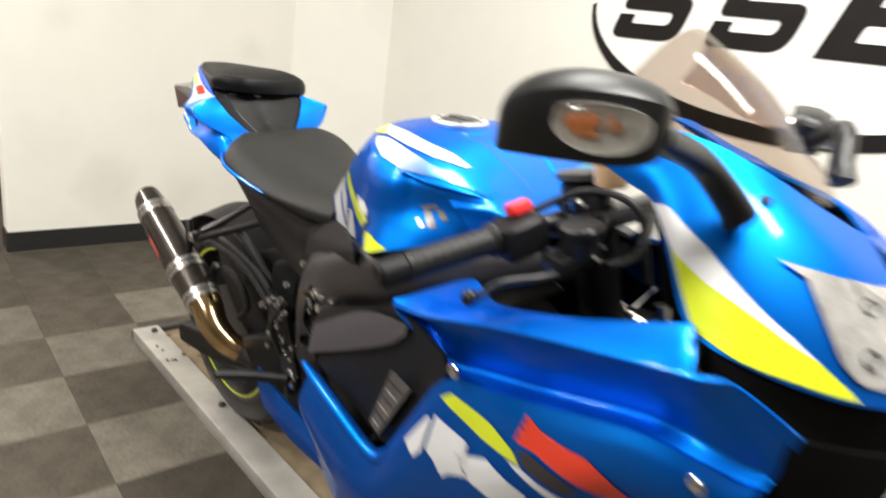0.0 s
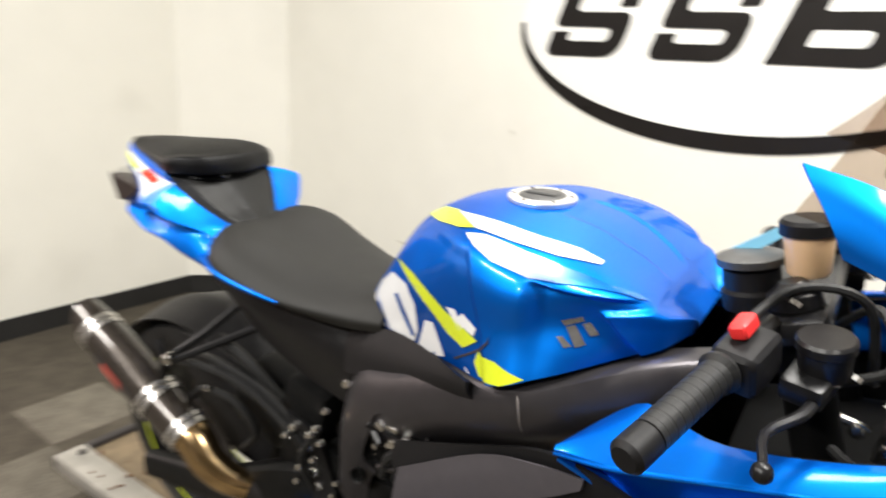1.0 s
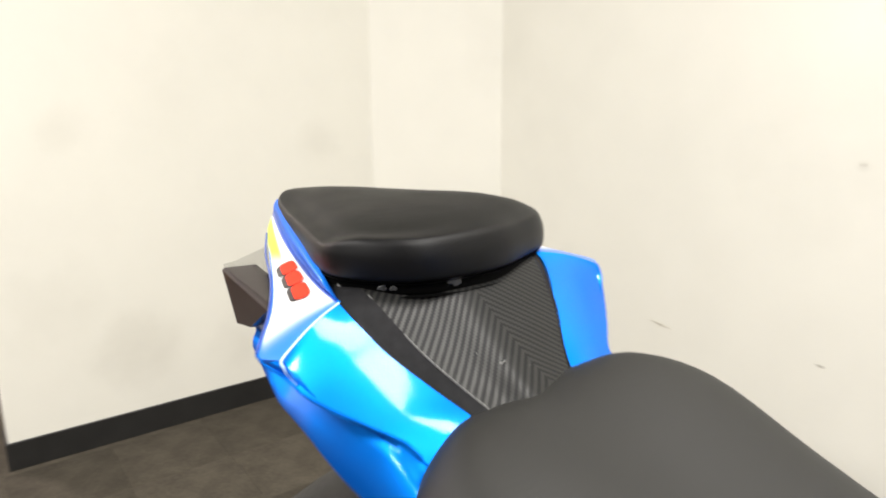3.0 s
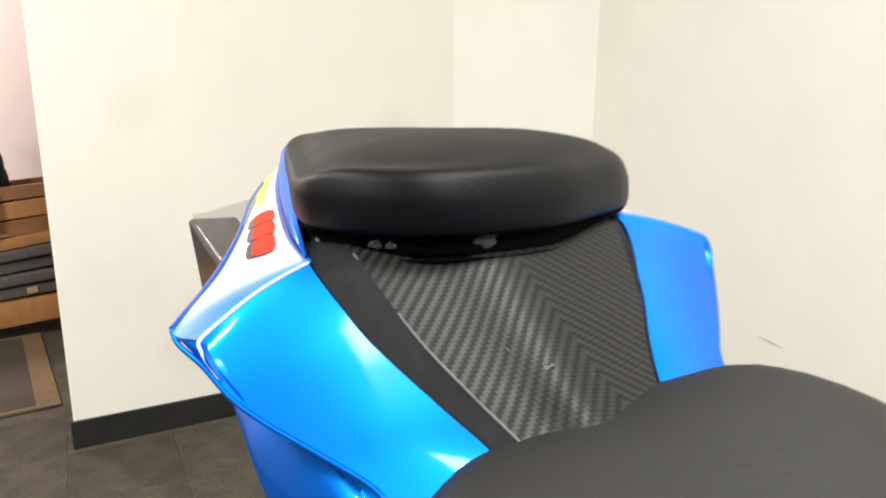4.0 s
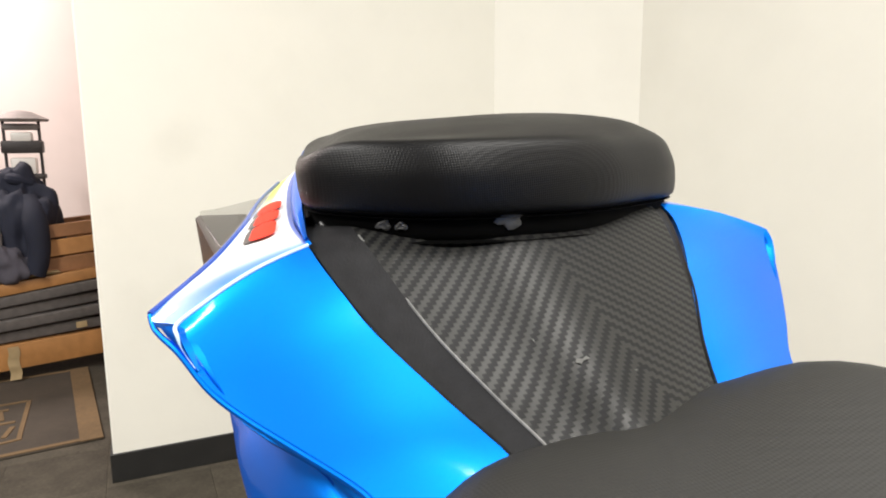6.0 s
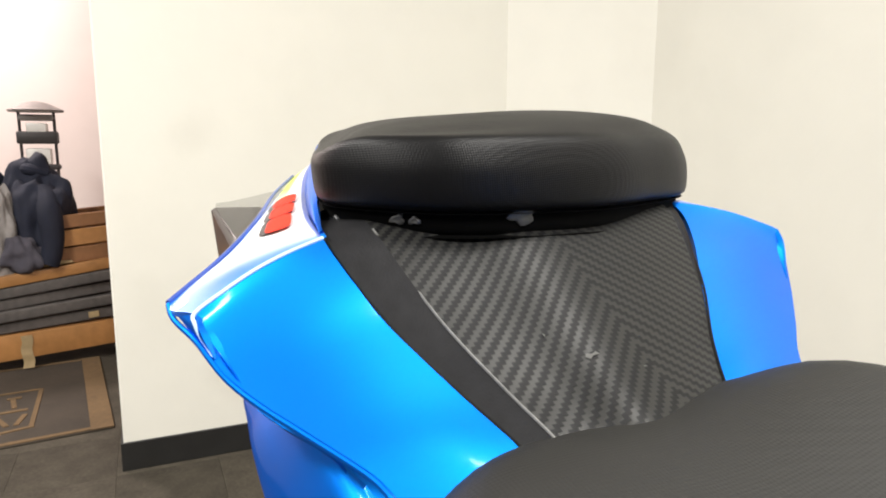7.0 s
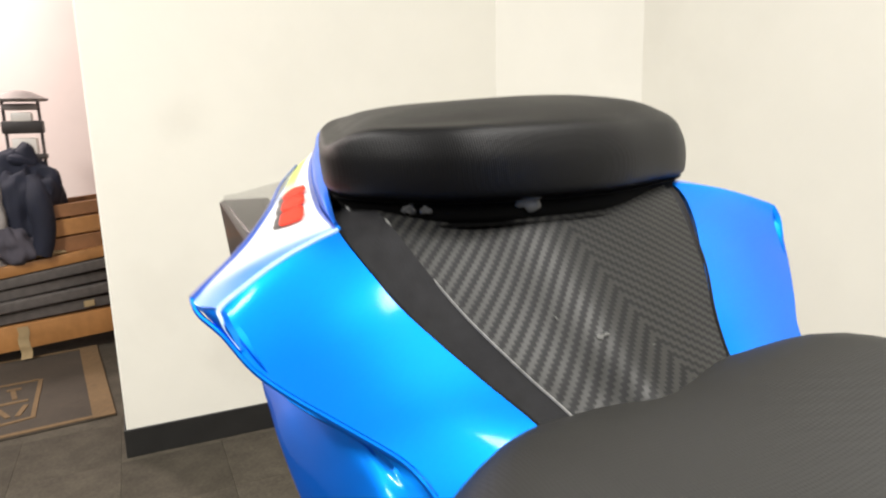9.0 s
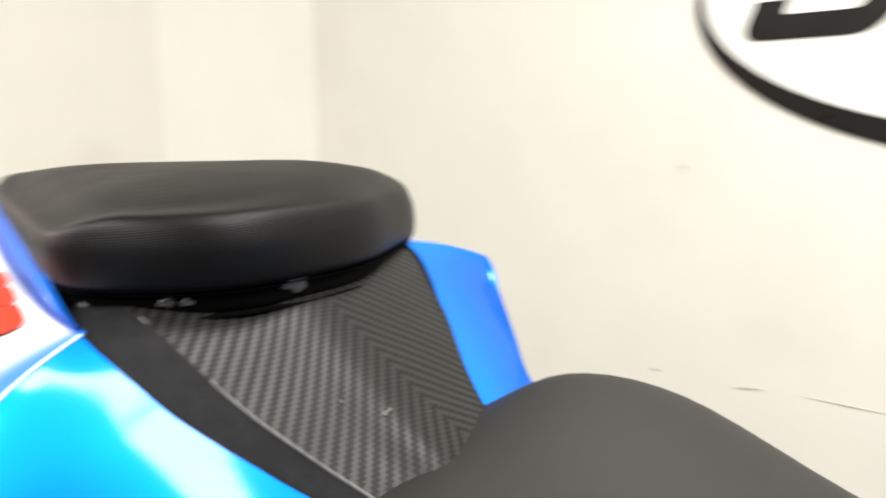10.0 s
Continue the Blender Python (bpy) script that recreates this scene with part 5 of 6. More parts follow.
def wheel(name, x, z, w, label, yo=0.0):
    wh = new(name)
    wh.parent = bike
    wh["label"] = label
    bm = bmesh.new()
    r = 0.315 if w > 0.15 else 0.30
    prof = [(-w / 2, 0.235), (-w / 2, 0.26), (-w * 0.47, r - 0.03), (-w * 0.3, r - 0.008), (0, r), (w * 0.3, r - 0.008), (w * 0.47, r - 0.03), (w / 2, 0.26), (w / 2, 0.235), (w * 0.3, 0.225), (-w * 0.3, 0.225), (-w / 2, 0.235)]
    lathe(bm, [(h, q) for h, q in prof], (x, yo, z), (0, 1, 0), 56)
    bmesh.ops.delete(bm, geom=[f for f in bm.faces if len(f.verts) > 4], context="FACES_ONLY")
    part("tyre", bm, M_RUBBER, wh, "black rubber tyre")
    bm = bmesh.new()
    lathe(bm, [(-w / 2 + 0.004, 0.236), (-w / 2 + 0.004, 0.212), (-w * 0.3, 0.20), (w * 0.3, 0.20), (w / 2 - 0.004, 0.212), (w / 2 - 0.004, 0.236)], (x, yo, z), (0, 1, 0), 56)
    bmesh.ops.delete(bm, geom=[f for f in bm.faces if len(f.verts) > 4], context="FACES_ONLY")
    rim = part("rim", bm, M_BLACKPAINT, wh, "black wheel rim")
    for s in (-1, 1):
        bm = bmesh.new()
        lathe(bm, [(0, 0.2185), (0.002 * s, 0.2185), (0.002 * s, 0.2135), (0, 0.2135)], (x, yo + s * (w / 2 - 0.003), z), (0, 1, 0), 56)
        bmesh.ops.delete(bm, geom=[f for f in bm.faces if len(f.verts) > 4], context="FACES_ONLY")
        part("rim_stripe", bm, M_LIME, rim, "lime rim stripe")
    for k in range(3):
        a = 2 * math.pi * k / 3
        for da in (-0.18, 0.18):
            bm = bmesh.new()
            tube(bm, [(x + 0.03 * math.cos(a), yo, z + 0.03 * math.sin(a)), (x + 0.205 * math.cos(a + da), yo, z + 0.205 * math.sin(a + da))], [0.018, 0.013], 8)
            part("spoke", bm, M_BLACKPAINT, wh)
    bm = bmesh.new()
    lathe(bm, [(-0.07, 0.02), (-0.07, 0.04), (0.07, 0.04), (0.07, 0.02)], (x, yo, z), (0, 1, 0), 24)
    part("hub", bm, M_BLACKPAINT, wh)
    bm = bmesh.new()
    lathe(bm, [(0, 0.11), (0.005, 0.11)], (x, yo - 0.075, z), (0, -1, 0), 32)
    part("brake_disc", bm, M_IRON, wh)
    return wh


wheel("rear_wheel", -0.175, 0.35, 0.18, "rear wheel with a lime rim stripe", 0.035)
wheel("front_wheel", 1.21, 0.325, 0.12, "front wheel with a lime rim stripe")
# hugger over the rear tyre
rows = []
for k in range(7):
    a = radians(35 + 20 * k)
    rows.append([(-0.175 + 0.335 * math.cos(a), y + 0.035, 0.35 + (0.335 - 0.25 * abs(y)) * math.sin(a)) for y in (-0.10, -0.06, 0, 0.06, 0.10)])
strip("rear_hugger", rows, M_PLASTIC, bike, "matt black rear hugger", 0.004)
rows = [[(-0.13, -0.085, 0.66), (-0.12, -0.095, 0.61), (-0.09, -0.10, 0.555)], [(-0.02, -0.092, 0.665), (-0.01, -0.108, 0.60), (-0.02, -0.112, 0.505)], [(0.09, -0.098, 0.645), (0.085, -0.115, 0.56), (0.06, -0.118, 0.455)], [(0.19, -0.10, 0.60), (0.17, -0.115, 0.52), (0.14, -0.118, 0.45)]]
strip("hugger_side", rows, M_PLASTIC, bike, "matt black side plate of the hugger", 0.004)
for s in (-1, 1):
    # fork legs take the cockpit's shade as their colour
    bm = bmesh.new()
    tube(bm, [(1.205, s * 0.1, 0.33), (1.103, s * 0.1, 0.68), (1.0, s * 0.1, 1.03)], [0.024, 0.024, 0.027], 16)
    part("fork_leg", bm, M_DEEP, bike, "black fork leg")
    bm = bmesh.new()
    lathe(bm, [(0, 0.026), (0.014, 0.026), (0.02, 0.018), (0.026, 0.012)], (1.0, s * 0.1, 1.03), (-0.34, 0, 0.94), 20)
    part("fork_cap", bm, M_BLACKPAINT, bike, "black fork cap")
    bm = bmesh.new()
    lathe(bm, [(0, 0.012), (0.01, 0.012)], (1.21, s * 0.11, 0.325), (0, s, 0), 12)
    part("axle_end", bm, M_STEEL, bike)
# front mudguard
rows = []
for k in range(6):
    a = radians(40 + 22 * k)
    rows.append([(1.21 + 0.32 * math.cos(a), y, 0.325 + (0.32 - 0.5 * abs(y)) * math.sin(a)) for y in (-0.075, -0.04, 0, 0.04, 0.075)])
strip("front_mudguard", rows, M_BLUE, bike, "blue front mudguard", 0.003)

# side fairings
for side in (1, -1):
    fx = flip if side < 0 else list
    lip = [(0.826, -0.236, 0.871), (0.885, -0.165, 0.905), (0.925, -0.175, 0.908), (0.985, -0.212, 0.92), (1.09, -0.222, 0.95), (1.20, -0.205, 0.985), (1.210, -0.195, 0.985)]
    ridge = [(0.826, -0.243, 0.864), (0.885, -0.252, 0.876), (0.940, -0.259, 0.894), (1.0, -0.262, 0.913), (1.10, -0.262, 0.939), (1.205, -0.246, 0.954), (1.236, -0.236, 0.954)]
    rows = []
    for a, b in zip(lip, ridge):
        a, b = Vector(a), Vector(b)
        rows.append(fx([tuple(a), tuple(a.lerp(b, 0.35) + Vector((0, 0, 0.0035))), tuple(a.lerp(b, 0.7) + Vector((0, 0, 0.003))), tuple(b)]))
    ridge += [(1.258, -0.208, 0.950), (1.290, -0.187, 0.929), (1.318, -0.168, 0.906)]
    foot = [(0.831, -0.243, 0.860), (0.885, -0.244, 0.843), (0.936, -0.250, 0.819), (0.99, -0.252, 0.832), (1.078, -0.253, 0.854), (1.190, -0.244, 0.880), (1.225, -0.237, 0.880), (1.252, -0.229, 0.875), (1.284, -0.202, 0.857), (1.305, -0.187, 0.852)]
    under = []
    for a, b in zip(ridge, foot):
        a, b = Vector(a), Vector(b)
        under.append(fx([tuple(a), tuple(a.lerp(b, 0.08) + Vector((0, 0.003, 0))), tuple(a.lerp(b, 0.42) + Vector((0, 0.013, 0))), tuple(a.lerp(b, 0.85) + Vector((0, 0.021, 0))), tuple(a.lerp(b, 0.96) + Vector((0, 0.018, 0))), tuple(b)]))
    strip("fairing_lining", [[(x, y * 0.955, z - 0.005) for x, y, z in r] for r in rows[1:]], M_DEEP, bike, "black lining behind the side fairing", 0.002)
    bm = bmesh.new()
    skin(bm, patch(rows, 4, 4))
    skin(bm, patch(under, 4, 4))
    thick(bm, 0.004)
    upper = part("upper_side_fairing", bm, M_BLUE, bike, "blue upper side fairing", angle=30)
    bm = bmesh.new()
    tube(bm, fx([tuple(Vector(p) + Vector((0, 0.001, -0.0005))) for p in ridge[:8]]), 0.0022, 8, 5)
    part("fairing_ridge", bm, M_BLUE, upper, "rounded ridge of the fairing")
    top = [(0.633, -0.242, 0.668), (0.72, -0.25, 0.645), (0.82, -0.255, 0.625), (0.895, -0.262, 0.73), (0.952, -0.262, 0.818), (1.023, -0.256, 0.837), (1.078, -0.256, 0.852), (1.152, -0.252, 0.871), (1.206, -0.244, 0.880), (1.252, -0.231, 0.874), (1.284, -0.206, 0.856), (1.304, -0.191, 0.851)]
    bot = [(0.56, -0.19, 0.44), (0.64, -0.19, 0.36), (0.75, -0.19, 0.33), (0.86, -0.195, 0.34), (0.94, -0.20, 0.38), (1.01, -0.205, 0.45), (1.08, -0.205, 0.55), (1.12, -0.20, 0.62), (1.16, -0.19, 0.69), (1.21, -0.18, 0.72), (1.255, -0.165, 0.735), (1.275, -0.15, 0.74)]
    rows = []
    for a, b in zip(top, bot):
        a, b = Vector(a), Vector(b)
        rows.append(fx([tuple(a.lerp(b, u) + Vector((0, -0.03 * math.sin(math.pi * min(u * 1.6, 0.5 + u * 0.5)), 0))) for u in (0, 0.12, 0.33, 0.66, 1)]))
    strip("fairing_lining", [[(x, y * 0.955, z - 0.006) for x, y, z in r] for r in rows], M_DEEP, bike, "black lining behind the side fairing", 0.002)
    g = patch(rows, 3, 4)
    bm = bmesh.new()
    skin(bm, g)
    thick(bm, 0.004)
    low_tree = surface(bm)
    low = part("lower_side_fairing", bm, M_BLUE, bike, "blue lower side fairing with painted marks", angle=45)
    if side > 0:
        def on_low(name, pts, m):
            decal(name, low_tree, [(x, -0.45, z) for x, z in pts], (0, 1, 0), m, low)
        on_low("lime_stripe", [(0.9566, 0.797), (0.9732, 0.810), (1.0404, 0.804), (1.0766, 0.793), (1.0886, 0.781), (1.07, 0.780), (1.0277, 0.7805)], M_LIME)
        on_low("white_stripe", [(1.072, 0.777), (1.09, 0.779), (1.15, 0.760), (1.14, 0.748)], M_WHITE)
        on_low("dark_bar", [(1.083, 0.797), (1.098, 0.802), (1.158, 0.790), (1.145, 0.770), (1.095, 0.782)], M_DARKPRINT)
        on_low("red_mark", [(1.0843, 0.840), (1.105, 0.834), (1.122, 0.824), (1.140, 0.832), (1.165, 0.833), (1.185, 0.824), (1.215, 0.797), (1.19, 0.785), (1.165, 0.794), (1.1451, 0.799), (1.1041, 0.8075), (1.0766, 0.8055), (1.100, 0.818)], M_RED)
        on_low("white_mark", [(0.9548, 0.7715), (1.0103, 0.7632), (0.995, 0.7385), (1.0422, 0.7609), (1.0998, 0.7402), (1.085, 0.700), (1.0454, 0.7048), (1.0117, 0.7145), (0.9856, 0.7031), (0.972, 0.69), (0.9592, 0.708), (0.9438, 0.7161)], M_WHITE)
        on_low("white_mark", [(0.901, 0.7028), (0.9401, 0.7615), (0.9477, 0.7635), (0.9354, 0.7085), (0.92, 0.69)], M_WHITE)
    # dark inner panel behind the duct
    rows = [fx([(0.56, -0.185, 0.74), (0.58, -0.205, 0.70), (0.63, -0.225, 0.665)]), fx([(0.68, -0.20, 0.79), (0.70, -0.218, 0.73), (0.73, -0.228, 0.645)]),
            fx([(0.80, -0.225, 0.845), (0.81, -0.225, 0.75), (0.82, -0.235, 0.63)]), fx([(0.87, -0.245, 0.855), (0.89, -0.24, 0.79), (0.89, -0.245, 0.73)]), fx([(0.945, -0.258, 0.845), (0.95, -0.258, 0.83), (0.95, -0.258, 0.82)])]
    strip("inner_panel", rows, M_PLASTIC, bike, "matt black inner fairing panel")
    # plate added for the lit grey lower part of the frame
    rows = [fx([(0.595, -0.216, 0.728), (0.592, -0.222, 0.70), (0.588, -0.224, 0.672)]), fx([(0.719, -0.219, 0.803), (0.715, -0.225, 0.772), (0.71, -0.227, 0.735)]), fx([(0.80, -0.233, 0.832), (0.805, -0.235, 0.815), (0.81, -0.236, 0.793)]), fx([(0.862, -0.247, 0.848), (0.862, -0.248, 0.842), (0.86, -0.248, 0.834)])]
    strip("duct_shield", rows, M_FRAMEFOOT, bike, "dark grey plate for the frame's lower part above the duct", 0.003)
    bm = bmesh.new()
    tube(bm, fx([(0.598, -0.236, 0.660), (0.65, -0.244, 0.652), (0.72, -0.251, 0.638), (0.82, -0.256, 0.617), (0.86, -0.259, 0.66)]), [0.006, 0.012, 0.013, 0.012, 0.004], 12, 5)
    part("duct_rim", bm, M_BLUE, bike, "rounded blue rim of the duct")
for side in (1, -1):
    fx = flip if side < 0 else list
    rows = [fx([(0.27, -0.165, 0.47), (0.275, -0.17, 0.43), (0.29, -0.165, 0.38)]), fx([(0.36, -0.17, 0.455), (0.38, -0.175, 0.41), (0.40, -0.165, 0.36)]), fx([(0.48, -0.17, 0.44), (0.49, -0.175, 0.40), (0.50, -0.165, 0.36)]), fx([(0.61, -0.17, 0.42), (0.61, -0.175, 0.39), (0.61, -0.165, 0.36)])]
    strip("belly_strip", rows, M_BLUE, bike, "blue belly pan edge")
bm = bmesh.new()
prism(bm, [(0.788, -0.2395, 0.655), (0.835, -0.2425, 0.765), (0.880, -0.2475, 0.760), (0.815, -0.2445, 0.650)], (0, -0.004, 0))
plate = part("duct_plate", bm, M_GREYBOARD, bike, "grey unreadable plate on the duct", smooth=False)
random.seed(9)
for k in range(6):
    u = 0.1 + 0.15 * k
    a, b = (Vector(p).lerp(Vector(q), u) + Vector((0, -0.0046, 0)) for p, q in (((0.788, -0.2395, 0.655), (0.835, -0.2425, 0.765)), ((0.815, -0.2445, 0.650), (0.880, -0.2475, 0.760))))
    a, b = a.lerp(b, random.uniform(0.08, 0.2)), a.lerp(b, random.uniform(0.75, 0.92))
    up = Vector((0.047, -0.003, 0.110)).normalized() * 0.004
    bm = bmesh.new()
    prism(bm, [tuple(a), tuple(b), tuple(b + up), tuple(a + up)], (0, -0.0006, 0))
    part("bar", bm, M_DARKPRINT if k % 2 else M_GREYCLOTH, plate, "bar of unreadable print", smooth=False)
for at in ((0.975, -0.268, 0.843), (1.262, -0.233, 0.852)):
    bm = bmesh.new()
    lathe(bm, [(0, 0.008), (0.003, 0.008), (0.005, 0.005)], at, (0.1, -1, 0.2), 14)
    part("fairing_bolt", bm, M_CHROME, bike, "bright fairing bolt")

# nose fairing
nose = new("nose_fairing")
nose.parent = bike
NOSE = [
    [(0.998, -0.105, 1.180), (1.014, -0.119, 1.157), (1.034, -0.130, 1.127), (1.046, -0.132, 1.102)],
    [(1.05, -0.100, 1.167), (1.062, -0.122, 1.14), (1.072, -0.132, 1.112), (1.082, -0.135, 1.090)],
    [(1.095, -0.095, 1.150), (1.108, -0.122, 1.125), (1.115, -0.138, 1.10), (1.124, -0.142, 1.076)],
    [(1.125, -0.089, 1.145), (1.143, -0.124, 1.115), (1.152, -0.154, 1.075), (1.165, -0.168, 1.032)],
    [(1.155, -0.082, 1.138), (1.178, -0.120, 1.105), (1.19, -0.165, 1.05), (1.208, -0.190, 0.983)],
    [(1.205, -0.066, 1.118), (1.235, -0.105, 1.085), (1.25, -0.155, 1.03), (1.265, -0.188, 0.968)],
    [(1.25, -0.04, 1.092), (1.29, -0.075, 1.055), (1.31, -0.12, 1.005), (1.33, -0.145, 0.951)],
    [(1.29, 0.0, 1.065), (1.34, -0.03, 1.02), (1.36, -0.06, 0.985), (1.375, -0.085, 0.938)],
]
DIP = (0.05, 0.05, 0.05, 0.048, 0.045, 0.03, 0.01, 0.0)
for side in (1, -1):
    fx = flip if side < 0 else list
    shape = [[(x, y, z - (DIP[i] * (1.0, 0.55, 0.15, 0.0)[k] if side < 0 else 0.0)) for k, (x, y, z) in enumerate(r)] for i, r in enumerate(NOSE)]
    g = patch([fx(r) for r in shape], 5, 4)
    bm = bmesh.new()
    skin(bm, g)
    thick(bm, 0.004)
    nose_tree = surface(bm)
    flank = part("flank", bm, M_BLUE, nose, "blue nose flank")
    if side > 0:
        def on_nose(name, pts, m, label="", lift=0.0015):
            decal(name, nose_tree, [(x, -0.4, z) for x, z in pts], (0, 1, 0), m, flank, label, lift, 0.004)
        on_nose("white_flash", [(1.122, 1.078), (1.142, 1.082), (1.16, 1.073), (1.192, 1.057), (1.227, 1.035), (1.258, 1.015), (1.285, 0.998), (1.311, 0.979), (1.287, 0.991), (1.264, 1.004), (1.237, 1.016), (1.208, 1.026), (1.177, 1.04), (1.162, 1.046)], M_WHITE)
        on_nose("lime_flash", [(1.162, 1.046), (1.177, 1.04), (1.208, 1.026), (1.237, 1.016), (1.264, 1.004), (1.287, 0.991), (1.311, 0.979), (1.335, 0.960), (1.346, 0.949), (1.325, 0.955), (1.30, 0.962), (1.255, 0.972), (1.212, 0.984)], M_LIME)
        on_nose("headlight", [(1.25, 1.055), (1.282, 1.047), (1.304, 1.04), (1.33, 1.03), (1.36, 1.0), (1.372, 0.955), (1.355, 0.956), (1.341, 0.962), (1.324, 0.979), (1.312, 0.996), (1.294, 1.019), (1.275, 1.042)], M_HEADLAMP, "pale faceted headlight glass", 0.003)
        for at, r in (((1.3250, -0.0818, 1.0235), 0.008), ((1.3440, -0.1035, 0.9833), 0.010)):
            bm = bmesh.new()
            lathe(bm, [(-0.004, r), (0.0, r), (-0.001, r * 0.8), (-0.003, r * 0.4)], at, (0.76, -0.41, 0.5), 16)
            part("lamp_bowl", bm, M_DULL, flank, "dark bulb bowl in the headlight")
    liner = [fx([(x, y * 0.9 + 0.004, z - 0.006) for x, y, z in r[1:]]) for r in shape]
    strip("inner_liner", liner, M_PLASTIC, nose, "black lining of the nose", 0.003)
    rows = [fx([(1.215, -0.18, 0.983), (1.22, -0.19, 0.95)]), fx([(1.28, -0.165, 0.97), (1.285, -0.18, 0.93)]), fx([(1.34, -0.11, 0.955), (1.34, -0.12, 0.89)]), fx([(1.385, -0.06, 0.95), (1.37, -0.06, 0.86)])]
    strip("intake", rows, M_DEEP, nose, "black intake mouth", 0.004)
    rows = [fx([(1.312, -0.164, 0.906), (1.312, -0.162, 0.85), (1.285, -0.135, 0.74)]), fx([(1.352, -0.128, 0.90), (1.35, -0.124, 0.845), (1.325, -0.10, 0.74)]), fx([(1.392, -0.07, 0.888), (1.388, -0.066, 0.84), (1.36, -0.05, 0.74)])]
    strip("chin_panel", rows, M_DEEP, nose, "black panel below the intake", 0.004)
    rows = [fx([(1.30, -0.085, 1.045), (1.352, -0.088, 0.968)]), fx([(1.335, -0.05, 1.02), (1.36, -0.08, 0.955)]), fx([(1.35, -0.0, 1.01), (1.37, -0.02, 0.95)])]
    bm = bmesh.new()
    skin(bm, patch(rows, 4, 4))
    for v in bm.verts:
        v.co.x += 0.006
    thick(bm, 0.003)
    part("headlight_lens", bm, M_HEADLAMP, nose, "clear faceted headlight")
    bm = bmesh.new()
    lathe(bm, [(0, 0.007), (0.003, 0.007), (0.005, 0.004)], fx([(1.215, -0.10, 1.098)])[0], (0.2, -0.6 * side, 0.75), 10)
    part("screen_bolt", bm, M_PLASTIC, nose)
# black block added to fill the dark hollow behind the fairings
bm = bmesh.new()
block(bm, (0.34, 0.26, 0.24), pose(1.15, 0, 0.74, 0, -8, 0), 0.03, 2)
part("inner_shell", bm, M_DEEP, nose, "black block filling the dark hollow behind the fairings")
for pts, r, mt in (([(1.068, -0.06, 0.908), (1.09, -0.06, 0.905), (1.10, -0.055, 0.90)], 0.005, M_STEEL), ([(1.118, -0.06, 0.935), (1.122, -0.06, 0.905), (1.116, -0.06, 0.87)], 0.009, M_STEEL), ([(1.06, -0.10, 0.90), (1.10, -0.11, 0.88), (1.16, -0.10, 0.86)], 0.006, M_RUBBER)):
    bm = bmesh.new()
    tube(bm, pts, r, 8, 4)
    part("bracket", bm, mt, nose, "bracket inside the nose")
for p in ((1.066, -0.062, 0.912), (1.09, -0.062, 0.898), (1.12, -0.065, 0.885)):
    bm = bmesh.new()
    lathe(bm, [(0, 0.008), (0.006, 0.008), (0.009, 0.005)], p, (0.2, -1, 0.5), 10)
    part("bolt", bm, M_CHROME, nose, "bright bolt head")
# cockpit back wall of the nose
rows = both([[(1.02, 0, 1.07), (1.02, -0.10, 1.06)], [(1.16, 0, 1.045), (1.14, -0.13, 1.03)], [(1.28, 0, 1.03), (1.26, -0.13, 1.0)]])
bm = bmesh.new()
skin(bm, patch(rows[1:], 3, 3))
thick(bm, 0.004)
part("dash_panel", bm, M_PLASTIC, nose, "black dash panel")
# windscreen
SCREEN = both([
    [(1.064, 0, 1.250), (1.052, -0.045, 1.236), (1.024, -0.085, 1.205), (0.998, -0.105, 1.180)],
    [(1.107, 0, 1.224), (1.098, -0.048, 1.213), (1.073, -0.085, 1.19), (1.05, -0.100, 1.167)],
    [(1.157, 0, 1.188), (1.149, -0.046, 1.179), (1.124, -0.08, 1.163), (1.095, -0.095, 1.150)],
    [(1.20, 0, 1.138), (1.195, -0.04, 1.135), (1.18, -0.068, 1.135), (1.155, -0.082, 1.138)],
    [(1.245, 0, 1.088), (1.24, -0.028, 1.092), (1.225, -0.05, 1.104), (1.205, -0.066, 1.118)],
])
for r, d in zip(SCREEN, (0.05, 0.05, 0.05, 0.045, 0.03)):
    for k, f in ((-1, 1.0), (-2, 0.5)):
        r[k] = Vector(r[k]) - Vector((0, 0, d * f))
bm = bmesh.new()
skin(bm, patch(SCREEN, 5, 4))
thick(bm, 0.003)
part("windscreen", bm, M_SCREEN, bike, "smoked clear windscreen").visible_shadow = False


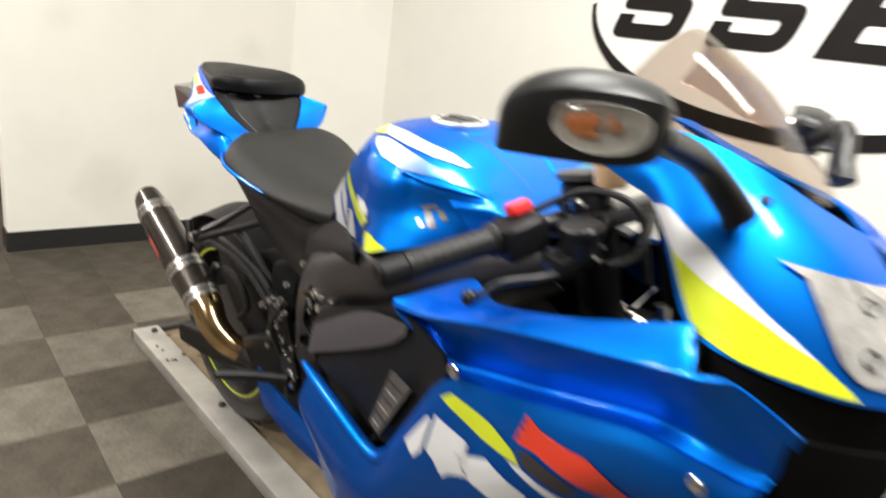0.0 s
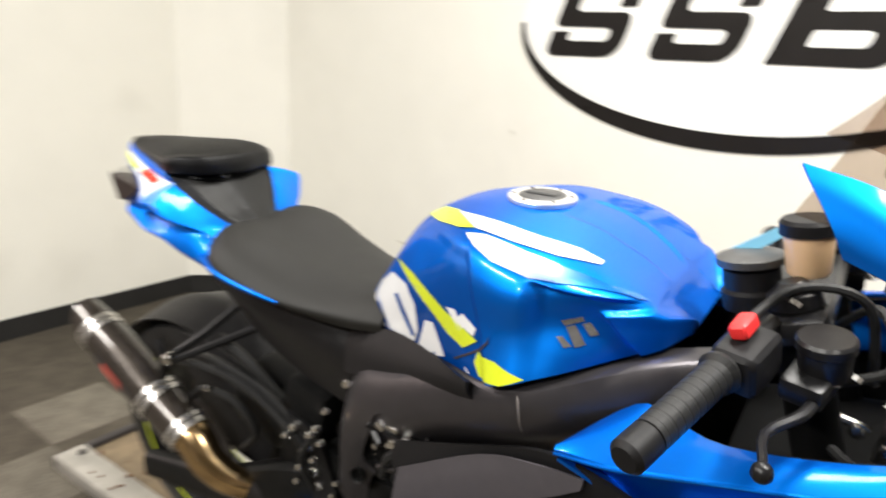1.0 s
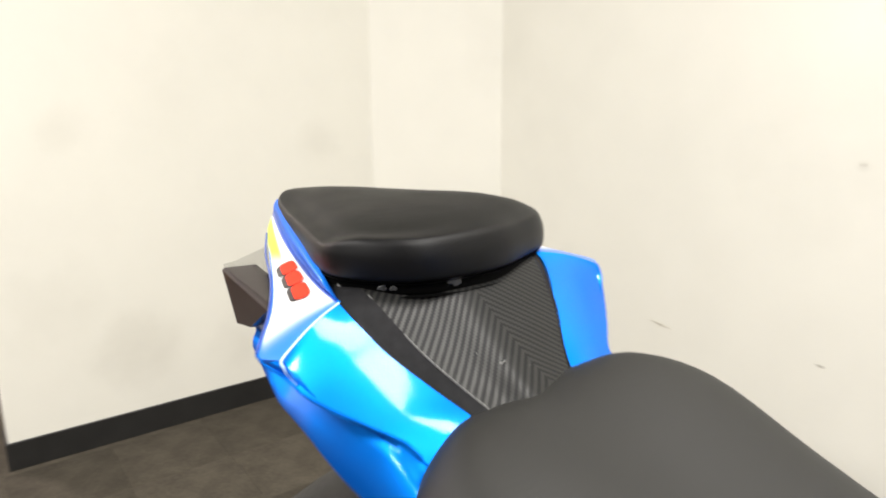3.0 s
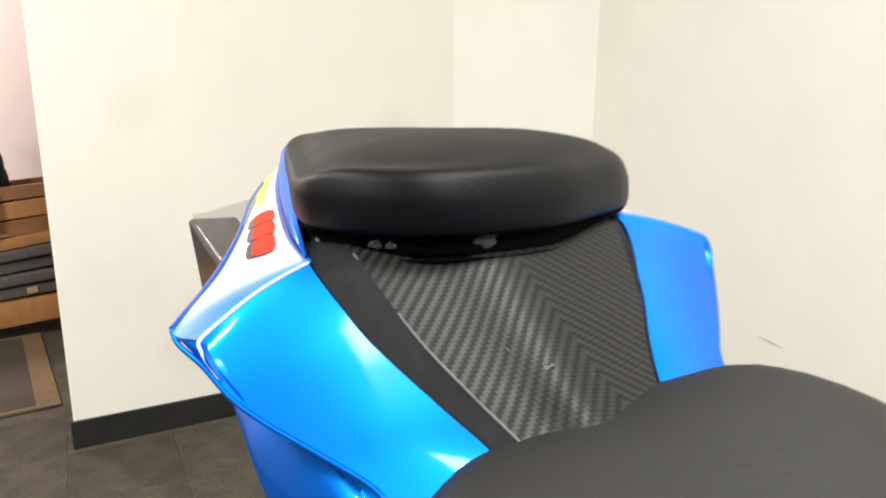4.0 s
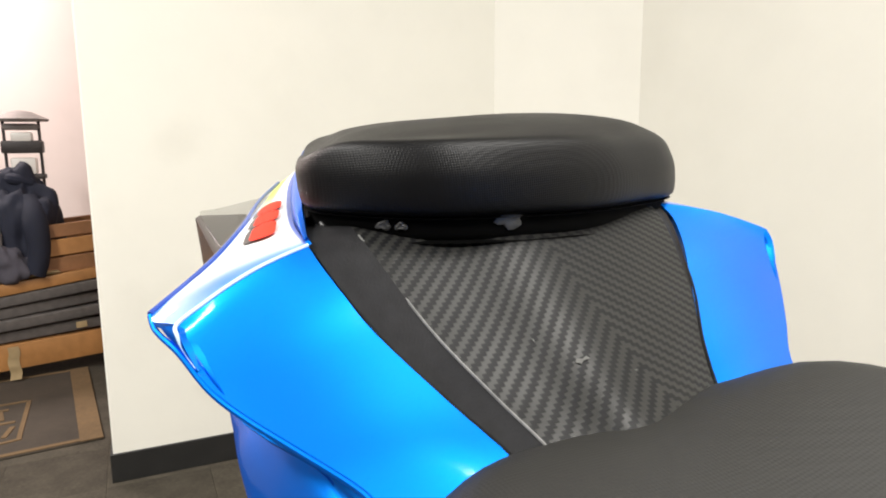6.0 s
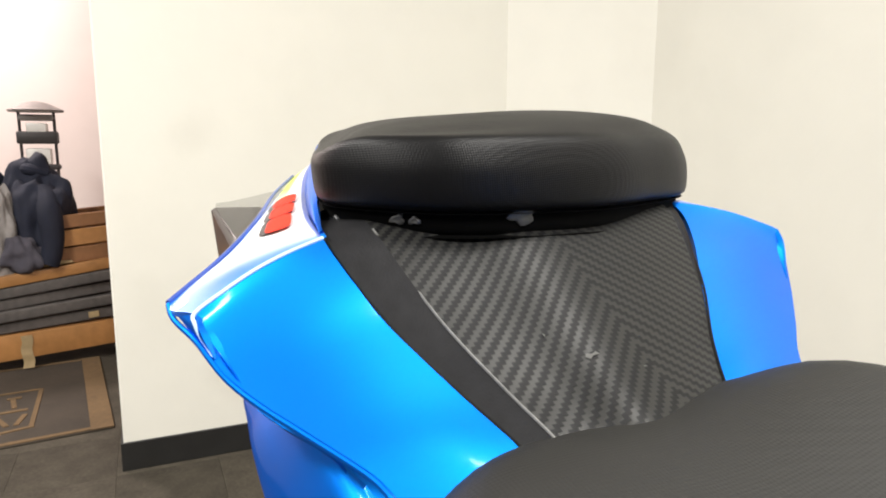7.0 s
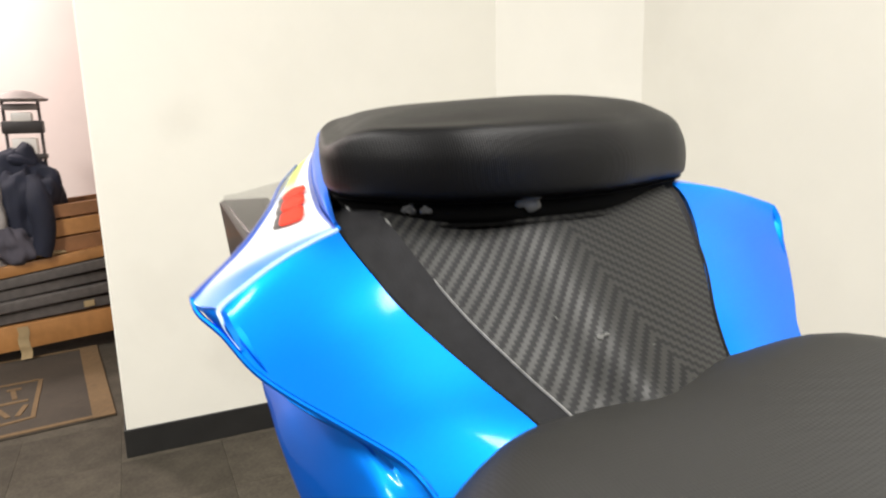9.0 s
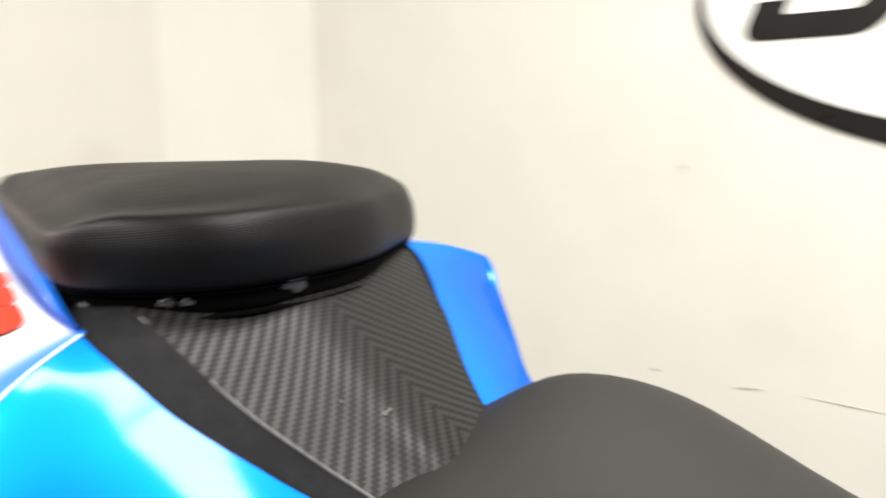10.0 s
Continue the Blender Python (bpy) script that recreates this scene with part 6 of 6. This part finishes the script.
# mirrors
def mirror(side, c, size, turn):
    mi = new("mirror")
    mi.parent = bike
    s = -side
    c = Vector(c)
    ca, sa = math.cos(turn), math.sin(turn)
    e1, e2, e3 = Vector((ca, -s * sa, -0.04)), Vector((sa, s * ca, 0.0)), Vector((0.05, 0, 1.0))

    def at(a, b, h):
        return c + (e1 * a + e2 * b + e3 * h) * size
    rows = []
    for a, d0, d1, h0, h1 in ((-0.078, -0.012, 0.010, -0.036, -0.004), (-0.072, -0.022, 0.024, -0.039, 0.014), (-0.048, -0.026, 0.034, -0.038, 0.032), (-0.01, -0.028, 0.040, -0.037, 0.042), (0.035, -0.026, 0.037, -0.036, 0.042), (0.066, -0.02, 0.028, -0.031, 0.034), (0.078, -0.01, 0.014, -0.020, 0.020)):
        sec = [(d0, h0), (d1 * 0.8, h0), (d1, h0 * 0.6), (d1 * 1.03, h1 * 0.3), (d1 * 0.97, h1 * 0.66), (d1 * 0.9, h1 * 0.72), (d1 * 0.4, h1 * 0.94), (d0 * 0.5, h1), (d0, h1 * 0.92)]
        rows.append([at(a, b, h) for b, h in sec])
    cols = [cr([r[k] for r in rows], 3) for k in range(len(rows[0]))]
    rows = [[cols[k][i] for k in range(len(cols))] for i in range(len(cols[0]))]
    bm = bmesh.new()
    vs = skin(bm, rows, closed=True)
    cap_end(bm, vs[0])
    cap_end(bm, vs[-1])
    part("housing", bm, M_HOUSING, mi, "matt black mirror housing", angle=26)
    bm = bmesh.new()
    prism(bm, [tuple(at(-0.005 + 0.058 * math.cos(a), -0.0275, 0.002 + 0.034 * math.sin(a))) for a in [2 * math.pi * k / 28 for k in range(28)]], tuple(e2 * -0.002))
    part("mirror_glass", bm, M_CHROME, mi, "mirror glass", smooth=False)
    # oval signal set in the outer face: bowl, bulb and ribbed lens

    def oval(a0, h0, ra, rh, prof, n=32):
        rings = [[at(a0 + ra * q * math.cos(a), d, h0 + rh * q * (math.sin(a) if math.sin(a) < 0 else 0.8 * math.sin(a) ** 0.5)) for a in [2 * math.pi * i / n for i in range(n)]] for q, d in prof]
        bm = bmesh.new()
        vs = skin(bm, rings, closed=True)
        cap_end(bm, vs[-1])
        return bm
    sig = part("turn_signal", oval(0.014, 0.0, 0.043, 0.0245, ((1.0, 0.030), (1.0, 0.0465), (0.9, 0.0445), (0.5, 0.0430), (0.05, 0.0428))), M_SIGNAL, mi, "clear ribbed turn signal")
    for a0, h0, ra, rh in ((-0.014, 0.001, 0.0035, 0.008), (-0.006, -0.001, 0.005, 0.013), (0.003, 0.0, 0.004, 0.0145), (0.009, 0.003, 0.0025, 0.008), (0.008, -0.008, 0.003, 0.004), (0.022, 0.004, 0.002, 0.010), (0.029, 0.001, 0.0015, 0.007)):
        part("bulb", oval(a0, h0, ra, rh, ((1.0, 0.0425), (0.8, 0.0465), (0.1, 0.0475)), 12), M_AMBER, sig, "amber bulb seen broken up in the ribbed lens")
    part("lens", oval(0.014, 0.0, 0.042, 0.0235, ((1.0, 0.0455), (0.96, 0.0495), (0.8, 0.0515), (0.45, 0.053), (0.05, 0.0535))), M_LENS, sig, "clear ribbed lens")
    bm = bmesh.new()
    tube(bm, [tuple(at(0.068, 0.012, -0.008)), (1.185, s * 0.195, 1.142), (1.203, s * 0.155, 1.105), (1.212, s * 0.143, 1.086)], [0.012, 0.013, 0.0155, 0.018], 12)
    part("stalk", bm, M_BLACKPAINT, mi, "black mirror stalk")


mirror(1, (1.138, -0.314, 1.180), 0.86, radians(37))
mirror(-1, (1.105, 0.30, 1.12), 0.8, radians(70))

# handlebars
for side in (1, -1):
    s = -side
    hb = new("handlebar")
    hb.parent = bike
    c0, c1 = Vector((0.985, s * 0.12, 1.015)), Vector((0.924, s * 0.333, 0.972))
    ax = (c1 - c0).normalized()
    bm = bmesh.new()
    tube(bm, [tuple(c0), tuple(c1)], 0.011, 12)
    part("bar", bm, M_BLACKPAINT, hb)
    bm = bmesh.new()
    prof = [(0.095, 0.020), (0.10, 0.021)]
    for k in range(9):
        h = 0.105 + k * 0.011
        prof += [(h, 0.0165), (h + 0.008, 0.0165), (h + 0.0085, 0.0161), (h + 0.0105, 0.0161)]
    lathe(bm, prof + [(0.208, 0.0165)], c0, ax, 20)
    part("grip", bm, M_RUBBER, hb, "black ribbed rubber grip")
    bm = bmesh.new()
    lathe(bm, [(0.208, 0.014), (0.210, 0.0165), (0.238, 0.0165), (0.243, 0.012)], c0, ax, 20)
    part("bar_end", bm, M_PLASTIC, hb, "black bar end weight")
    bm = bmesh.new()
    block(bm, (0.045, 0.058, 0.048), Matrix.Translation(c0 + ax * 0.068 + Vector((0.008, 0, 0.0))) @ pose(0, 0, 0, 16 * side, 0, -16 * side), 0.012, 3)
    part("switch_box", bm, M_PLASTIC, hb, "black switch box")
    if side > 0:
        bm = bmesh.new()
        block(bm, (0.018, 0.03, 0.016), Matrix.Translation((0.968, -0.185, 1.034)) @ pose(0, 0, 0, 14, -20, -16), 0.006, 3)
        part("kill_switch", bm, M_RED_SW, hb, "red kill switch")
    bm = bmesh.new()
    tube(bm, [(1.035, s * 0.14, 0.985), (1.035, s * 0.175, 0.976), (1.028, s * 0.205, 0.972), (1.006, s * 0.245, 0.968), (1.012, s * 0.29, 0.965)], [0.0055, 0.006, 0.0055, 0.0045, 0.004], 8)
    bmesh.ops.create_uvsphere(bm, u_segments=10, v_segments=8, radius=0.009, matrix=Matrix.Translation((1.013, s * 0.302, 0.968)))
    part("lever", bm, M_BLACKPAINT, hb, "black brake lever")
    bm = bmesh.new()
    lathe(bm, [(-0.022, 0.018), (-0.018, 0.022), (0.008, 0.0235), (0.010, 0.026), (0.018, 0.026), (0.021, 0.0235)], (1.035, s * 0.15, 1.008), (-0.1, s * 0.12, 1), 28)
    block(bm, (0.04, 0.07, 0.026), Matrix.Translation((1.03, s * 0.15, 0.985)) @ pose(0, 0, 0, 12 * side, 0, -14 * side), 0.008, 2)
    part("master_cylinder", bm, M_BLACKPAINT, hb, "black master cylinder")
    for q in ((1.034, 0.153, 0.984), (1.061, 0.153, 0.993), (1.0, 0.11, 1.035)):
        bm = bmesh.new()
        lathe(bm, [(0, 0.006), (0.005, 0.006)], (q[0], s * q[1], q[2]), (0.4, s * -0.5, 0.8), 8)
        part("bolt", bm, M_CHROME, hb)
# top clamp, lock with tag, reservoir
bm = bmesh.new()
block(bm, (0.07, 0.26, 0.025), pose(1.0, 0, 1.01, 0, -20, 0), 0.008, 2)
part("top_clamp", bm, M_BLACKPAINT, bike, "black top fork clamp")
bm = bmesh.new()
lathe(bm, [(0, 0.032), (0.02, 0.034), (0.024, 0.030), (0.045, 0.030), (0.05, 0.02)], (0.955, -0.03, 0.995), (-0.2, 0, 0.98), 24)
part("steering_damper", bm, M_PLASTIC, bike, "black round steering lock")
bm = bmesh.new()
lathe(bm, [(0, 0.030), (0.002, 0.036), (0.010, 0.036), (0.012, 0.030)], (0.945, -0.03, 1.043), (-0.2, 0, 0.98), 24)
part("lock_plate", bm, M_DULL, bike, "grey metal plate over the lock")
bm = bmesh.new()
prism(bm, [(0.914, -0.01, 1.046), (0.925, -0.012, 1.035), (0.974, -0.012, 1.077), (0.966, -0.01, 1.085)], (0.0, 0.0015, 0.0))
part("key_tag", bm, M_TAG, bike, "pale blue key tag", smooth=False)
res = new("brake_reservoir")
res.parent = bike
bm = bmesh.new()
lathe(bm, [(0, 0.018), (0.004, 0.021), (0.045, 0.025)], (1.003, -0.052, 1.050), (-0.15, 0, 1), 20)
part("cup", bm, M_FLUID, res, "translucent cup with amber fluid")
bm = bmesh.new()
lathe(bm, [(0, 0.028), (0.012, 0.028), (0.016, 0.025)], (0.996, -0.052, 1.094), (-0.15, 0, 1), 20)
part("cap", bm, M_PLASTIC, res, "black screw cap")
for pts, r in (([(1.0, -0.07, 1.045), (1.03, -0.10, 1.02), (1.03, -0.13, 1.01)], 0.006), ([(1.05, -0.14, 0.98), (1.09, -0.12, 1.0), (1.07, -0.06, 1.03), (1.03, -0.02, 0.98)], 0.005), ([(0.96, -0.16, 1.02), (1.0, -0.10, 1.05), (1.06, -0.08, 1.04), (1.08, -0.06, 0.95)], 0.005)):
    bm = bmesh.new()
    tube(bm, pts, r, 8, 6)
    part("cable", bm, M_RUBBER, bike, "black cable")

# how the loose groups sit on the frame
SEATING = {
    "nose_fairing windscreen mirror": (-0.015, -0.0135, -0.003),
    "fairing_lining upper_side_fairing lower_side_fairing inner_panel duct_shield duct_rim duct_plate fairing_bolt": (-0.012, -0.010, 0.002),
    "handlebar top_clamp steering_damper lock_plate key_tag brake_reservoir cable": (0.0, -0.018, 0.004),
    "exhaust silencer_hanger": (-0.005, 0.026, -0.005),
    "rear_wheel rear_hugger hugger_side": (0.0, 0.03, -0.003),
}
for ob in bike.children:
    for kinds, by in SEATING.items():
        if ob.name.split(".")[0] in kinds.split():
            ob.location = Vector(ob.location) + Vector(by)

# ---------------- room beyond ----------------
BENCH = pose(-3.118, -0.6, 0, 0, 0, 10.6)
bench = thing("wooden_bench", BENCH, "orange wooden display bench holding stacked grey boards", "bench")
for z, h, tilt in ((0.1275, 0.115, 1.5), (0.448, 0.05, 6.0)):
    bm = bmesh.new()
    block(bm, (0.03, 1.5, h), Matrix.Translation((-0.015, 0.1, z)) @ pose(0, 0, 0, tilt), 0.006, 2)
    part("apron", bm, M_WOOD, bench, "orange front board")
    bm = bmesh.new()
    block(bm, (0.47, 1.5, 0.022), Matrix.Translation((-0.266, 0.1, z + h / 2 - 0.011)) @ pose(0, 0, 0, tilt), 0.004, 1)
    part("shelf", bm, M_WOODD, bench)
for y in (-0.58, 0.78):
    for x in (-0.45, -0.06):
        bm = bmesh.new()
        block(bm, (0.055, 0.06, 0.4), Matrix.Translation((x, y, 0.2)), 0.005, 1)
        part("leg", bm, M_WOODD, bench)
bm = bmesh.new()
grid = [[(0.004 + 0.004 * math.sin(3 * k), -0.10 + dy + 0.004 * math.sin(2 * k), 0.17 - 0.03 * k) for dy in (-0.022, 0.0, 0.022)] for k in range(6)]
skin(bm, patch(grid, 3, 2))
thick(bm, 0.002)
part("paper_tag", bm, M_CARD, bench, "tan paper tag hanging from the bench")
random.seed(12)
for k in range(4):
    th = thing("grey_board", BENCH @ pose(-0.25 + 0.02 * (k % 2), 0.08, 0.192 + 0.058 * k, 2.2 + 1.1 * k, 0, random.uniform(-2, 2)), "grey padded board stacked in the bench", "board", "boards in the bench")
    bm = bmesh.new()
    block(bm, (0.46, 1.25, 0.05), Matrix.Translation((0, 0, 0.025)), 0.012, 3)
    for v in bm.verts:
        v.co.z += 0.006 * noise.noise(v.co * 4 + Vector((k, 0, 0)))
    part("board", bm, M_GREYBOARD, th)
    if k in (0, 3):
        bm = bmesh.new()
        block(bm, (0.006, 0.045, 0.03), Matrix.Translation((0.235, 0.10 + 0.06 * k, 0.028)) @ pose(0, 0, 0, 12 * k, 0, 0), 0.002, 1)
        part("tag", bm, M_CARD, th, "pale tag on the board's edge")

crate = thing("wooden_crate", BENCH @ pose(-0.16, 0.2, 0.482, 4), "brown wooden crate standing on the bench", "crate")
for sx, sy, x, y in ((0.26, 0.015, 0, 0.16), (0.26, 0.015, 0, -0.16), (0.015, 0.335, -0.13, 0)):
    bm = bmesh.new()
    block(bm, (sx, sy, 0.22), Matrix.Translation((x, y, 0.11)), 0.003, 1)
    part("side", bm, M_WOODD, crate)
for z, h, mt in ((0.035, 0.07, M_WOODD), (0.115, 0.075, M_WOOD), (0.192, 0.06, M_WOODD)):
    bm = bmesh.new()
    block(bm, (0.016, 0.335, h), Matrix.Translation((0.13, 0, z)), 0.003, 1)
    part("slat", bm, mt, crate)


def cloth_pile(name, at, size, material, label, seed):
    """A heap of folded cloth: a draped lump with deep folds."""
    bm = bmesh.new()
    bmesh.ops.create_icosphere(bm, subdivisions=5, radius=1.0)
    for v in bm.verts:
        p = v.co.copy()
        f = noise.noise(p * 1.6 + Vector((seed, 0, 0))) * 0.35 + noise.noise(Vector((p.x * 5, p.y * 5, p.z * 1.5)) + Vector((0, seed, 0))) * 0.12
        v.co = p * (1 + f)
        v.co = Vector((v.co.x * size[0], v.co.y * size[1], max(v.co.z, -0.75) * size[2]))
    zmin = min(v.co.z for v in bm.verts)
    for v in bm.verts:
        v.co.z -= zmin
    th = thing(name, Matrix.Translation(at), label, "clothes")
    part("cloth", bm, material, th)
    if "jacket" in name:
        # a sleeve hanging down the front and a turned collar
        sx, sy, sz = size
        bm = bmesh.new()
        tube(bm, [(sx * 0.5, sy * 0.3, sz * 1.3), (sx * 0.95, sy * 0.45, sz * 0.95), (sx * 1.08, sy * 0.5, sz * 0.5), (sx * 1.12, sy * 0.35, sz * 0.1)], [0.05, 0.052, 0.046, 0.04], 14, 6)
        for v in bm.verts:
            v.co += Vector((0, 0, 0.012)) * noise.noise(v.co * 22 + Vector((seed, 0, 0)))
        part("sleeve", bm, material, th)
        bm = bmesh.new()
        tube(bm, [(-sx * 0.2, -sy * 0.35, sz * 1.62), (sx * 0.25, -sy * 0.1, sz * 1.66), (sx * 0.2, sy * 0.4, sz * 1.58)], [0.02, 0.028, 0.02], 10, 6)
        part("collar", bm, material, th)


for name, at, size, cloth, label, seed in (
        ("jacket", (-0.20, 0.0, 0.455), (0.17, 0.15, 0.27), M_NAVY, "navy jacket heaped on the wooden bench", 1.0),
        ("jacket", (-0.24, -0.28, 0.43), (0.19, 0.19, 0.28), M_NAVY, "navy jacket heaped on the wooden bench", 4.0),
        ("sweater", (-0.08, -0.16, 0.44), (0.08, 0.075, 0.23), M_GREYCLOTH, "pale grey sweater draped over dark clothes", 7.0),
        ("trousers", (-0.07, -0.09, 0.45), (0.09, 0.12, 0.11), M_DARKCLOTH, "dark grey trousers heaped on the bench", 9.0)):
    cloth_pile(name, BENCH @ Vector(at), size, cloth, label, seed)
bm = bmesh.new()
grid = [[(0.02 * math.cos(2 * a) + 0.07 * u, 0.06 * v + 0.02 * u, 0.012 + 0.055 * (1 - u) * (1 - 0.4 * abs(v))) for v in (-1, -0.5, 0, 0.5, 1)] for a, u in ((k, k / 4) for k in range(5))]
skin(bm, patch(grid, 3, 3))
thick(bm, 0.006)
th = thing("paper_bag", BENCH @ pose(-0.075, 0.035, 0.462, 4), "crumpled tan paper bag lying by the clothes", "bag")
part("bag", bm, M_CARD, th)

# lantern stand on the far side
lan = thing("metal_stand", pose(-4.1, -0.70, 0), "dark metal stand with small shelves by the far wall", "stand")
for y in (-0.085, 0.085):
    bm = bmesh.new()
    tube(bm, [(0, y, 0), (0, y, 1.2)], 0.008, 8)
    part("post", bm, M_IRON, lan)
bm = bmesh.new()
lathe(bm, [(0, 0.135), (0.012, 0.14), (0.03, 0.10), (0.05, 0.06), (0.058, 0.02)], (0, 0, 1.185), (0, 0, 1), 8)
part("cap", bm, M_GREYMETAL, lan, "grey pitched cap")
for z, h, w, mt in ((1.155, 0.035, 0.17, M_GREYMETAL), (1.10, 0.05, 0.10, M_LOGOWHITE), (1.045, 0.07, 0.2, M_IRON), (0.94, 0.09, 0.12, M_LOGOWHITE), (0.88, 0.03, 0.2, M_IRON), (0.5, 0.03, 0.2, M_IRON)):
    bm = bmesh.new()
    block(bm, (0.1, w, h), Matrix.Translation((0, 0, z)), 0.012, 2)
    part("shelf", bm, mt, lan)

# rug with a border and a worn gold emblem
rug = thing("rug", pose(-2.668, -1.028, 0, 0, 0, 6), "dark rug with a tan border and worn gold marks", "rug")
bm = bmesh.new()
block(bm, (0.9, 1.32, 0.008), Matrix.Translation((0, 0, 0.004)), 0.003, 1)
part("field", bm, M_RUG, rug)
for sx, sy, x, y in ((0.9, 0.075, 0, 0.62), (0.9, 0.075, 0, -0.62), (0.02, 1.165, 0.435, 0), (0.02, 1.165, -0.435, 0)):
    bm = bmesh.new()
    block(bm, (sx, sy, 0.004), Matrix.Translation((x, y, 0.0095)))
    part("border", bm, M_RUGB, rug, "tan border band", smooth=False)
for sx, sy, x, y, turn in ((0.42, 0.016, 0.12, 0.26, 8), (0.40, 0.016, 0.10, 0.41, -4), (0.016, 0.14, 0.32, 0.335, 10), (0.016, 0.16, -0.10, 0.34, 0), (0.10, 0.018, 0.22, 0.30, 20), (0.10, 0.018, 0.22, 0.36, -15), (0.018, 0.10, 0.12, 0.33, 0), (0.11, 0.018, 0.03, 0.33, 5), (0.018, 0.05, -0.03, 0.33, 0)):
    bm = bmesh.new()
    block(bm, (sx, sy, 0.004), Matrix.Translation((x, y, 0.0095)) @ pose(0, 0, 0, 0, 0, turn))
    part("gold_mark", bm, M_RUGB, rug, "worn gold bar", smooth=False)

# ---------------- floor tiles ----------------
TS, TX, TY = 0.3052, -0.9815, -0.308
bm = bmesh.new()
block(bm, (TS - 0.0006, TS - 0.0006, 0.008), Matrix.Translation((0, 0, -0.004)), 0.0005, 1)
tile_mesh = []
for mt in (M_TILE_L, M_TILE_D):
    me = bpy.data.meshes.new("tile")
    bm.to_mesh(me)
    me.materials.append(mt)
    tile_mesh.append(me)
bm.free()
random.seed(4)
rest = {0: bmesh.new(), 1: bmesh.new()}
for i in range(-14, 24):
    for j in range(-26, 8):
        x, y = TX + (i + 0.5) * TS, TY + (j + 0.5) * TS
        if x > 6.0 or x < -5.0 or y > YL or y < -8.0:
            continue
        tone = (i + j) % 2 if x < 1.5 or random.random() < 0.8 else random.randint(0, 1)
        # every tile towards the back wall takes the darker tone
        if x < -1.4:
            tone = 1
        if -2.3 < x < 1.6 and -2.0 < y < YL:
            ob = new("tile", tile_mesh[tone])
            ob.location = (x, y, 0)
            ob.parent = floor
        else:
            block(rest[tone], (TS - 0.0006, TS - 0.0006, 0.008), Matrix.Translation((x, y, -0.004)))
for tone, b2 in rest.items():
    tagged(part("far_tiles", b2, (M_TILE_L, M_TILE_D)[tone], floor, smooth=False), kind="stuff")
